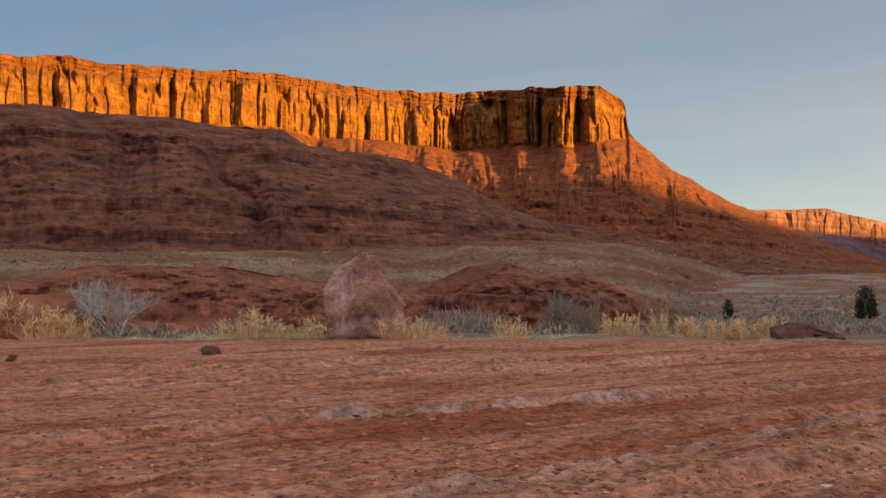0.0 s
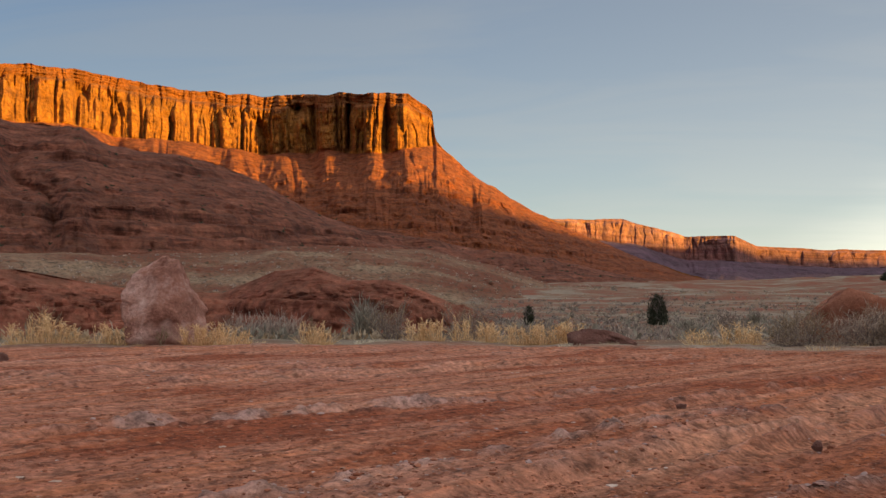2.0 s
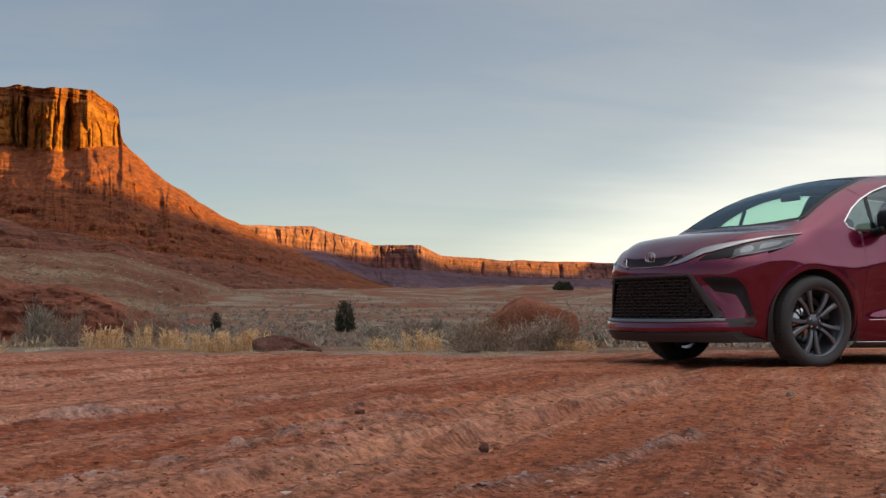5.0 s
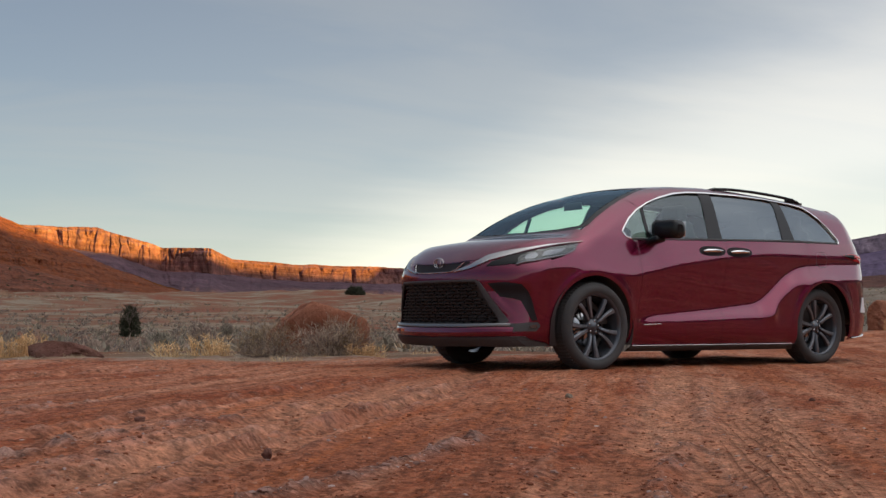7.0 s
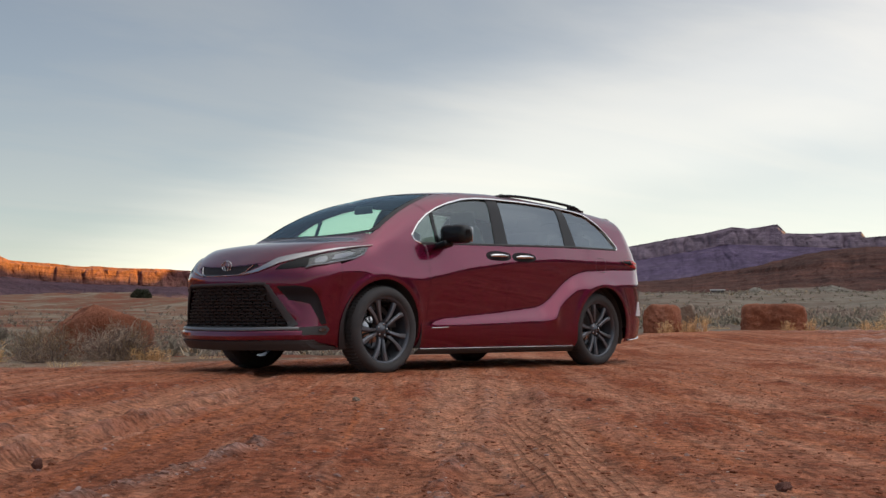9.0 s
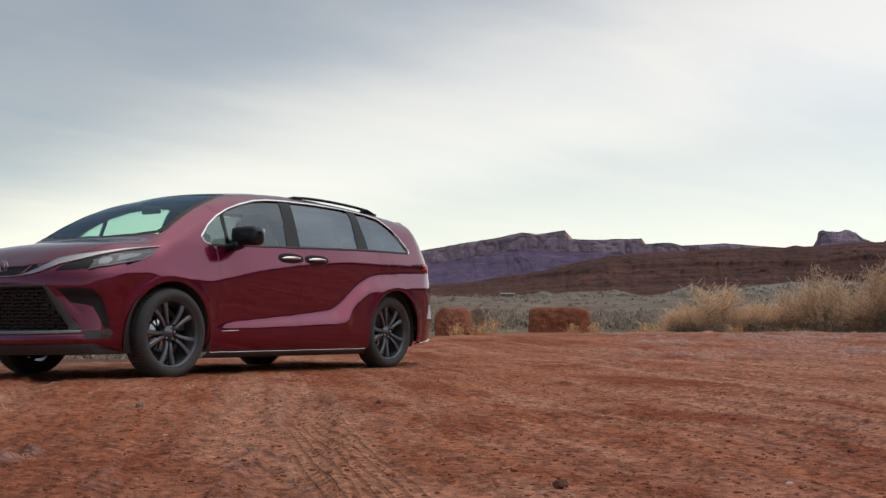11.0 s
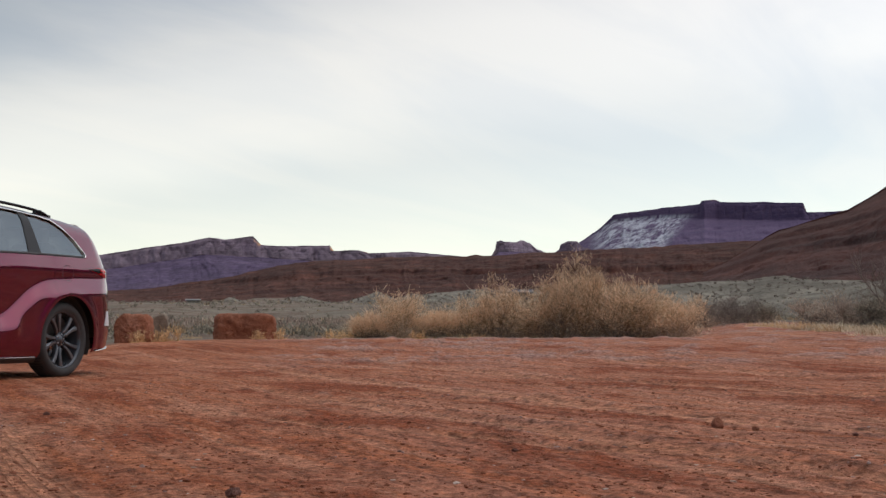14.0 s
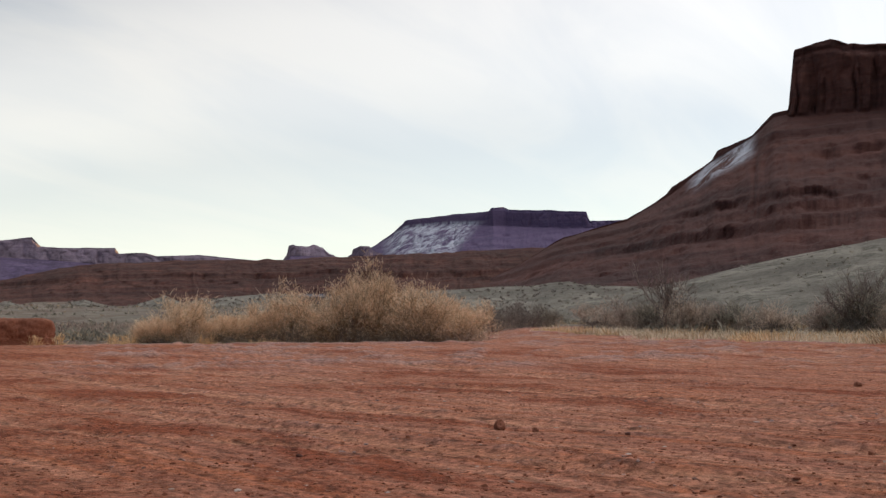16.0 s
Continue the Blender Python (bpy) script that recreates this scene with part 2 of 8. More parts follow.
class Mat:
    """A small hand for node materials."""

    def __init__(self, name, rough=0.8, metal=0.0, spec=0.5):
        self.m = bpy.data.materials.new(name)
        self.m.use_nodes = True
        self.n, self.l = self.m.node_tree.nodes, self.m.node_tree.links
        self.b = self.n["Principled BSDF"]
        self.b.inputs["Roughness"].default_value = rough
        self.b.inputs["Metallic"].default_value = metal
        self.b.inputs["Specular IOR Level"].default_value = spec
        self.pos = None

    def place(self, scale=(1, 1, 1), obj=False, turn=0.0):
        if obj:
            src = self.n.new("ShaderNodeTexCoord").outputs["Object"]
        else:
            src = self.n.new("ShaderNodeNewGeometry").outputs["Position"]
        mp = self.n.new("ShaderNodeMapping")
        mp.inputs["Scale"].default_value = scale
        if turn:
            mp.vector_type = "TEXTURE"
            mp.inputs["Rotation"].default_value = (0.0, 0.0, radians(turn))
            mp.inputs["Scale"].default_value = tuple(1.0 / k for k in scale)
        self.l.new(src, mp.inputs["Vector"])
        return mp.outputs["Vector"]

    def noise(self, scale=1.0, detail=4.0, rough=0.55, at=(1, 1, 1), obj=False, distort=0.0, turn=0.0):
        t = self.n.new("ShaderNodeTexNoise")
        t.inputs["Scale"].default_value, t.inputs["Detail"].default_value = scale, detail
        t.inputs["Roughness"].default_value, t.inputs["Distortion"].default_value = rough, distort
        self.l.new(self.place(at, obj, turn), t.inputs["Vector"])
        return t.outputs["Fac"]

    def ramp(self, fac, stops):
        r = self.n.new("ShaderNodeValToRGB")
        e = r.color_ramp.elements
        while len(e) < len(stops):
            e.new(0.5)
        for k, (p, c) in enumerate(stops):
            e[k].position = p
            e[k].color = (*c, 1) if isinstance(c, tuple) else (c, c, c, 1)
        self.l.new(fac, r.inputs["Fac"])
        return r.outputs["Color"]

    def mix(self, fac, a, b, how="MIX"):
        x = self.n.new("ShaderNodeMix")
        x.data_type, x.blend_type = "RGBA", how
        for slot, v in (("Factor", fac), ("A", a), ("B", b)):
            if isinstance(v, (int, float)):
                x.inputs[slot].default_value = v if slot == "Factor" else (v, v, v, 1)
            elif isinstance(v, tuple):
                x.inputs[slot].default_value = (*v, 1)
            else:
                self.l.new(v, x.inputs[slot])
        return x.outputs["Result"]

    def math(self, how, a, b=0.0):
        x = self.n.new("ShaderNodeMath")
        x.operation = how
        for k, v in enumerate((a, b)):
            if isinstance(v, (int, float)):
                x.inputs[k].default_value = v
            else:
                self.l.new(v, x.inputs[k])
        return x.outputs[0]

    def attr(self, name):
        a = self.n.new("ShaderNodeAttribute")
        a.attribute_name = name
        return a.outputs["Fac"]

    def random(self):
        return self.n.new("ShaderNodeObjectInfo").outputs["Random"]

    def island(self):
        return self.n.new("ShaderNodeNewGeometry").outputs["Random Per Island"]

    def height(self):
        s = self.n.new("ShaderNodeSeparateXYZ")
        self.l.new(self.n.new("ShaderNodeNewGeometry").outputs["Position"], s.inputs[0])
        return s.outputs["Z"]

    def upward(self):
        s = self.n.new("ShaderNodeSeparateXYZ")
        self.l.new(self.n.new("ShaderNodeNewGeometry").outputs["Normal"], s.inputs[0])
        return s.outputs["Z"]

    def color(self, v):
        if isinstance(v, tuple):
            self.b.inputs["Base Color"].default_value = (*v, 1)
        else:
            self.l.new(v, self.b.inputs["Base Color"])
        return self

    def rough(self, v):
        self.l.new(v, self.b.inputs["Roughness"])
        return self

    def bump(self, h, strength=0.5, distance=0.02):
        x = self.n.new("ShaderNodeBump")
        x.inputs["Strength"].default_value, x.inputs["Distance"].default_value = strength, distance
        self.l.new(h, x.inputs["Height"])
        self.l.new(x.outputs["Normal"], self.b.inputs["Normal"])
        return self


# ---- materials ----
def rock_material(name, dark, mid, light, band=0.12, fine=0.6, dust=(0.30, 0.20, 0.14), dust_amount=0.5, bump=1.0, streak=(0.35, 0.35, 0.05), cap=None, spread=0.13, long=0.04):
    """Layered sandstone: beds by height, vertical streaks of varnish, dust and scree where it lies flat."""
    m = Mat(name, 0.95, spec=0.15)
    beds = m.noise(1.0, 6, 0.68, (band * long, band * long, band * 2.2), distort=0.3)
    col = m.ramp(beds, [(0.5 - spread, dark), (0.5, mid), (0.5 + spread, light)])
    varnish = m.noise(1.0, 4, 0.6, streak)
    col = m.mix(m.ramp(varnish, [(0.45, 0.0), (0.7, 0.55)]), col, dark)
    if cap:
        col = m.mix(m.math("MULTIPLY", m.attr("cap"), 0.8), col, cap)
    grain = m.noise(fine, 9, 0.75)
    col = m.mix(0.6, col, m.ramp(m.noise(fine * 0.27, 6, 0.65), [(0.38, 0.5), (0.62, 1.3)]), "MULTIPLY")
    col = m.mix(0.65, col, m.ramp(grain, [(0.40, 0.38), (0.60, 1.38)]), "MULTIPLY")
    flat = m.ramp(m.upward(), [(0.35, 0.0), (0.8, dust_amount)])
    patch = m.math("MULTIPLY", flat, m.ramp(m.noise(fine * 0.3, 6, 0.7), [(0.35, 0.2), (0.65, 1.0)]))
    col = m.mix(patch, col, dust)
    return m.color(col).bump(m.math("ADD", grain, m.math("MULTIPLY", beds, 1.5)), 0.8, bump)


M_CLIFF = rock_material("red_sandstone_cliff", (0.11, 0.034, 0.009), (0.24, 0.090, 0.015), (0.285, 0.118, 0.021), 0.10, 0.35, (0.20, 0.08, 0.025), 0.5, 1.2, (0.22, 0.22, 0.015), (0.15, 0.045, 0.014), 0.22).m
M_SLOPE = rock_material("red_shale_slope", (0.06, 0.021, 0.014), (0.19, 0.062, 0.037), (0.30, 0.115, 0.068), 0.32, 0.42, (0.21, 0.090, 0.055), 0.4, 1.6, (0.05, 0.05, 0.03), None, 0.17, 0.22).m
M_TALUS = rock_material("red_scree", (0.08, 0.019, 0.009), (0.22, 0.056, 0.020), (0.29, 0.09, 0.033), 0.3, 0.45, (0.165, 0.062, 0.028), 0.4, 1.8, (0.10, 0.10, 0.02), None, 0.17, 0.3).m
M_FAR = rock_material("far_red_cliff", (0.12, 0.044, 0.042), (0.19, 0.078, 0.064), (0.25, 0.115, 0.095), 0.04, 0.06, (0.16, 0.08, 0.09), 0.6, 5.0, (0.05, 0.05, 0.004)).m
# purple haze of distance is mixed into the next three rock colours
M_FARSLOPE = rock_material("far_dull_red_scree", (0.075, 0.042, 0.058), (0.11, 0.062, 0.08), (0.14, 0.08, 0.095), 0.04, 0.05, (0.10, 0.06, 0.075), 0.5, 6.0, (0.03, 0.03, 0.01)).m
M_HAZE_MAUVE = rock_material("mauve_far_rock", (0.095, 0.068, 0.125), (0.125, 0.088, 0.152), (0.155, 0.112, 0.17), 0.03, 0.03, (0.115, 0.082, 0.14), 0.6, 6.0, (0.03, 0.03, 0.01)).m
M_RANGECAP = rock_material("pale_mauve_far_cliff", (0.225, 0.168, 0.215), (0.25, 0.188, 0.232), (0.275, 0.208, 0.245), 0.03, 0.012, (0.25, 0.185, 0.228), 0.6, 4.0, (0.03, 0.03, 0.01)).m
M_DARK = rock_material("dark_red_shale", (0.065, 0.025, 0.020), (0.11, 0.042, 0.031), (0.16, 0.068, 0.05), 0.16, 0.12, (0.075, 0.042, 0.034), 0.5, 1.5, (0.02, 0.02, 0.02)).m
M_BANK = rock_material("red_earth_bank", (0.16, 0.050, 0.031), (0.27, 0.086, 0.052), (0.34, 0.122, 0.076), 1.3, 2.5, (0.30, 0.135, 0.082), 0.45, 0.2, (0.5, 0.5, 0.5), None, 0.2, 0.15).m


def snowy_material(name, dark, light):
    m = Mat(name, 0.9, spec=0.2)
    beds = m.noise(1.0, 6, 0.7, (0.004, 0.004, 0.09))
    col = m.ramp(beds, [(0.35, dark), (0.65, light)])
    lie = m.math("MULTIPLY", m.attr("snow"), m.ramp(m.noise(0.045, 9, 0.8, (1, 1, 0.6), distort=0.5), [(0.44, 0.0), (0.57, 0.85)]))
    col = m.mix(lie, col, (0.62, 0.64, 0.70))
    return m.color(col).bump(m.noise(0.05, 7, 0.7), 0.8, 4.0).m


# the far mesa's mauve holds the haze in its base colour too
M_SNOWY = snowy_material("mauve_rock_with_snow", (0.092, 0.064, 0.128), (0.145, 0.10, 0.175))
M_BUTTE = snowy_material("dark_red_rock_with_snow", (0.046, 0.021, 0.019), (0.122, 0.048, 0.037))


def plain_material(name, a, b, c, scale, bump, scrub=(0.075, 0.078, 0.055), scrub_scale=0.6):
    """Earth with dry grass and low scrub too small to build one by one."""
    m = Mat(name, 0.95, spec=0.1)
    col = m.ramp(m.noise(scale, 6, 0.65), [(0.40, a), (0.5, b), (0.60, c)])
    fine = m.noise(scrub_scale, 9, 0.75)
    col = m.mix(m.ramp(fine, [(0.50, 0.0), (0.57, 0.85)]), col, scrub)
    col = m.mix(0.5, col, m.ramp(m.noise(scrub_scale * 3.1, 5, 0.7), [(0.3, 0.6), (0.7, 1.3)]), "MULTIPLY")
    return m.color(col).bump(fine, 0.8, bump).m


M_GRASSY = plain_material("dry_grass_hillside", (0.19, 0.068, 0.040), (0.23, 0.112, 0.068), (0.30, 0.195, 0.125), 0.045, 0.4, (0.085, 0.066, 0.045), 1.3)
M_GREY = plain_material("grey_clay_hills", (0.16, 0.14, 0.114), (0.22, 0.195, 0.158), (0.30, 0.27, 0.218), 0.05, 0.5, (0.11, 0.098, 0.078), 0.4)


def ground_material():
    """Red dirt on the lot, drawn out one way by wheels, grey sage flat beyond."""
    m = Mat("red_dirt_and_sage_flat", 0.95, spec=0.12)
    big = m.noise(0.35, 4, 0.6, (0.6, 1.4, 1.0), turn=44)
    fine = m.noise(22.0, 7, 0.72)
    lumps = m.noise(9.0, 6, 0.7, (0.55, 1.5, 1.0), turn=44)
    dirt = m.ramp(big, [(0.36, (0.27, 0.080, 0.038)), (0.5, (0.40, 0.146, 0.078)), (0.64, (0.48, 0.205, 0.122))])
    # drier and paler towards the mesa's side of the lot
    dirt = m.mix(m.math("MULTIPLY", m.attr("dry"), 0.6), dirt, (0.45, 0.195, 0.13))
    # wheels dragged the dirt out in long tan, orange and dark streaks
    streak = m.noise(1.0, 8, 0.60, (0.14, 4.2, 1.0), distort=0.15, turn=44)
    dirt = m.mix(m.ramp(streak, [(0.51, 0.0), (0.58, 0.55)]), dirt, (0.56, 0.265, 0.165))
    drag = m.noise(1.0, 8, 0.66, (0.20, 7.0, 1.0), distort=0.2, turn=46)
    dirt = m.mix(m.ramp(drag, [(0.50, 0.0), (0.59, 0.55)]), dirt, (0.45, 0.130, 0.046))
    groove = m.noise(1.0, 7, 0.66, (0.35, 11.0, 1.0), distort=0.25, turn=42)
    dirt = m.mix(m.ramp(groove, [(0.54, 0.0), (0.64, 0.55)]), dirt, (0.22, 0.072, 0.038))
    damp = m.noise(1.0, 6, 0.68, (0.45, 1.1, 1.0), distort=0.6, turn=44)
    dirt = m.mix(m.ramp(damp, [(0.50, 0.0), (0.60, 0.8)]), dirt, (0.25, 0.058, 0.022))
    dirt = m.mix(m.math("MULTIPLY", m.attr("track"), 0.9), dirt, (0.53, 0.245, 0.145))
    # shade along rut walls and beside crusts is painted as darker dirt
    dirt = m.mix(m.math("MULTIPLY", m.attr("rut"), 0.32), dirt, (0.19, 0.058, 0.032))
    dirt = m.mix(m.math("MULTIPLY", m.attr("clod"), 0.75), dirt, (0.39, 0.255, 0.222))
    dirt = m.mix(0.75, dirt, m.ramp(fine, [(0.38, 0.35), (0.60, 1.42)]), "MULTIPLY")
    dirt = m.mix(0.7, dirt, m.ramp(lumps, [(0.37, 0.36), (0.48, 1.0), (0.64, 1.28)]), "MULTIPLY")
    # ribs and lugs pressed in by tyres, with shade painted into their grooves
    wave = m.n.new("ShaderNodeTexWave")
    wave.inputs["Scale"].default_value, wave.inputs["Distortion"].default_value, wave.inputs["Detail"].default_value, wave.inputs["Detail Scale"].default_value = 7.2, 0.5, 2.0, 2.0
    wave.bands_direction = "Y"
    m.l.new(m.place((1, 1, 1), turn=45), wave.inputs["Vector"])
    print_f = m.math("MULTIPLY", m.attr("tread"), m.ramp(wave.outputs["Fac"], [(0.12, 1.0), (0.45, 0.0)]))
    lug = m.n.new("ShaderNodeTexWave")
    lug.inputs["Scale"].default_value, lug.inputs["Distortion"].default_value, lug.inputs["Detail"].default_value = 9.0, 0.8, 1.0
    lug.bands_direction = "X"
    m.l.new(m.place((1, 1, 1), turn=20), lug.inputs["Vector"])
    lug_f = m.math("MULTIPLY", m.attr("lug"), m.ramp(lug.outputs["Fac"], [(0.2, 1.0), (0.5, 0.0)]))
    print_f = m.math("MAXIMUM", print_f, lug_f)
    dirt = m.mix(m.math("MULTIPLY", print_f, 0.42), dirt, (0.20, 0.07, 0.04))
    grit = m.noise(60.0, 3, 0.6)
    dirt = m.mix(m.ramp(grit, [(0.64, 0.0), (0.70, 0.45)]), dirt, (0.60, 0.40, 0.31))
    # dry litter and grey crust along the edge of the lot
    litter = m.math("MULTIPLY", m.attr("litter"), m.ramp(m.noise(5.0, 8, 0.75, (1.0, 1.0, 1.0)), [(0.44, 0.0), (0.60, 0.6)]))
    dirt = m.mix(litter, dirt, (0.42, 0.31, 0.245))
    patch = m.noise(0.09, 8, 0.72)
    wild = m.ramp(patch, [(0.42, (0.21, 0.070, 0.040)), (0.5, (0.20, 0.105, 0.066)), (0.57, (0.26, 0.205, 0.15))])
    wild = m.mix(m.ramp(m.noise(0.5, 8, 0.75), [(0.5, 0.0), (0.64, 0.7)]), wild, (0.13, 0.108, 0.08))
    relief = m.math("ADD", m.math("SUBTRACT", m.math("MULTIPLY", fine, 0.7), m.math("MULTIPLY", print_f, 0.3)), m.math("SUBTRACT", m.math("MULTIPLY", lumps, 0.9), m.math("MULTIPLY", groove, 0.8)))
    wild = m.mix(m.math("MULTIPLY", m.attr("clay"), 0.75), wild, m.ramp(m.noise(0.25, 8, 0.75), [(0.42, (0.13, 0.112, 0.09)), (0.58, (0.26, 0.225, 0.178))]))
    wild = m.mix(litter, wild, (0.42, 0.32, 0.25))
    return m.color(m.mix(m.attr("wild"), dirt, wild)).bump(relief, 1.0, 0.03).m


M_GROUND = ground_material()
# ---- the ground: one sheet from the lens to the horizon ----
LOT_EDGE = [(-180, 30), (-30, 20), (-20, 16.5), (-10, 13.6), (-3, 13.3), (8, 13.2), (18, 12.6), (30, 11.8), (40, 13.5), (50, 20), (57, 26), (75, 29), (84, 31), (90, 33), (97, 28), (106, 24), (180, 30)]
LEVEL = [(0, 0), (13.5, 0), (17.5, -0.05), (22, -0.28), (30, -0.42), (70, -0.3), (120, 0.5), (250, 3.6), (500, 10), (1000, 18), (4600, 40)]


def lot_edge(az):
    return curve(LOT_EDGE, (np.asarray(az) + 180) % 360 - 180)


def broad_level(az, x, r):
    """The lie of the land without its roughness."""
    right = smooth(42, 58, az) * (1 - smooth(150, 180, az))
    out = np.maximum(0, r - lot_edge(az))
    left_z = curve(LEVEL, r)
    right_z = 0.27 * smooth(10.5, 24, x) + curve([(0, 0), (6, 0.03), (22, 0.27), (36, 0.42), (100, 2.0), (300, 8.0), (900, 22), (4600, 60)], out)
    # the track and its verge climb a low swell beyond the lot
    right_z = right_z + 0.26 * smooth(22, 40, x) * smooth(83, 87, az)
    return left_z * (1 - right) + right_z * right


# wheel tracks on the lot: from, to, half-width, depth, how pale they are pressed
TRACKS = [
    ((-1.4, 1.4), (6.5, 8.9), 0.10, 0.022, 0.15),
    ((-0.7, 1.2), (7.5, 9.0), 0.12, 0.022, 0.5),
    ((0.1, 2.25), (5.6, 7.5), 0.13, 0.018, 0.7),
    ((0.6, 2.6), (6.0, 7.6), 0.10, 0.022, 0.3),
    ((-1.5, 3.3), (2.4, 6.4), 0.11, 0.026, 0.2),
    ((-2.2, 6.4), (0.6, 9.6), 0.16, 0.026, 0.2),
    ((-2.6, 6.8), (3.0, 9.1), 0.15, 0.022, 0.25),
    ((0.9, 1.5), (6.6, 5.8), 0.15, 0.016, 0.85),
    ((1.3, 1.1), (7.2, 6.2), 0.12, 0.018, 0.6),
    ((1.2, 0.4), (5.6, 4.7), 0.20, 0.010, 1.0),
    ((2.9, 2.6), (8.0, 7.2), 0.15, 0.010, 0.9),
    ((-6.0, 3.4), (3.0, 9.0), 0.18, 0.024, 0.4),
    ((-8.0, 6.6), (6.0, 9.6), 0.22, 0.022, 0.35),
    ((-9.0, 9.6), (8.0, 11.6), 0.22, 0.018, 0.3),
    ((3.0, -2.8), (13.0, 7.0), 0.16, 0.014, 0.9),
    ((3.4, -1.0), (6.2, 3.6), 0.07, 0.010, 0.95),
    ((4.6, -1.6), (8.4, 4.1), 0.10, 0.012, 0.95),
    ((2.2, -1.8), (9.0, 5.2), 0.14, 0.016, 0.7),
    ((5.5, -2.8), (16.0, 7.0), 0.16, 0.016, 0.9),
    ((6.8, -1.8), (11.5, 5.2), 0.11, 0.014, 0.95),
    ((7.0, -3.5), (22.0, 7.5), 0.22, 0.020, 0.7),
    ((9.0, -4.5), (34.0, 2.0), 0.26, 0.020, 0.9),
    ((9.0, -6.0), (34.0, 0.4), 0.26, 0.020, 0.9),
]
# crusts of frozen mud that a wheel threw up: from, to, half-width, height
CRUSTS = [
    ((-0.25, 2.40), (2.3, 4.75), 0.055, 0.038),
    ((1.0, 2.28), (3.1, 3.62), 0.045, 0.026),
    ((-0.6, 4.3), (2.6, 6.2), 0.06, 0.026),
]
# narrow prints with clear lugs
TREADS = [((1.5, 0.7), (4.7, 3.85), 0.17)]
LUGS = [((1.05, 2.30), (2.95, 3.48), 0.09), ((0.2, 1.9), (2.2, 3.9), 0.07)]


def along_off(x, y, a, b):
    """How far along a line from a to b, and how far beside it; and the line's length."""
    ux, uy = b[0] - a[0], b[1] - a[1]
    length = math.hypot(ux, uy)
    ux, uy = ux / length, uy / length
    return (x - a[0]) * ux + (y - a[1]) * uy, (x - a[0]) * -uy + (y - a[1]) * ux, length


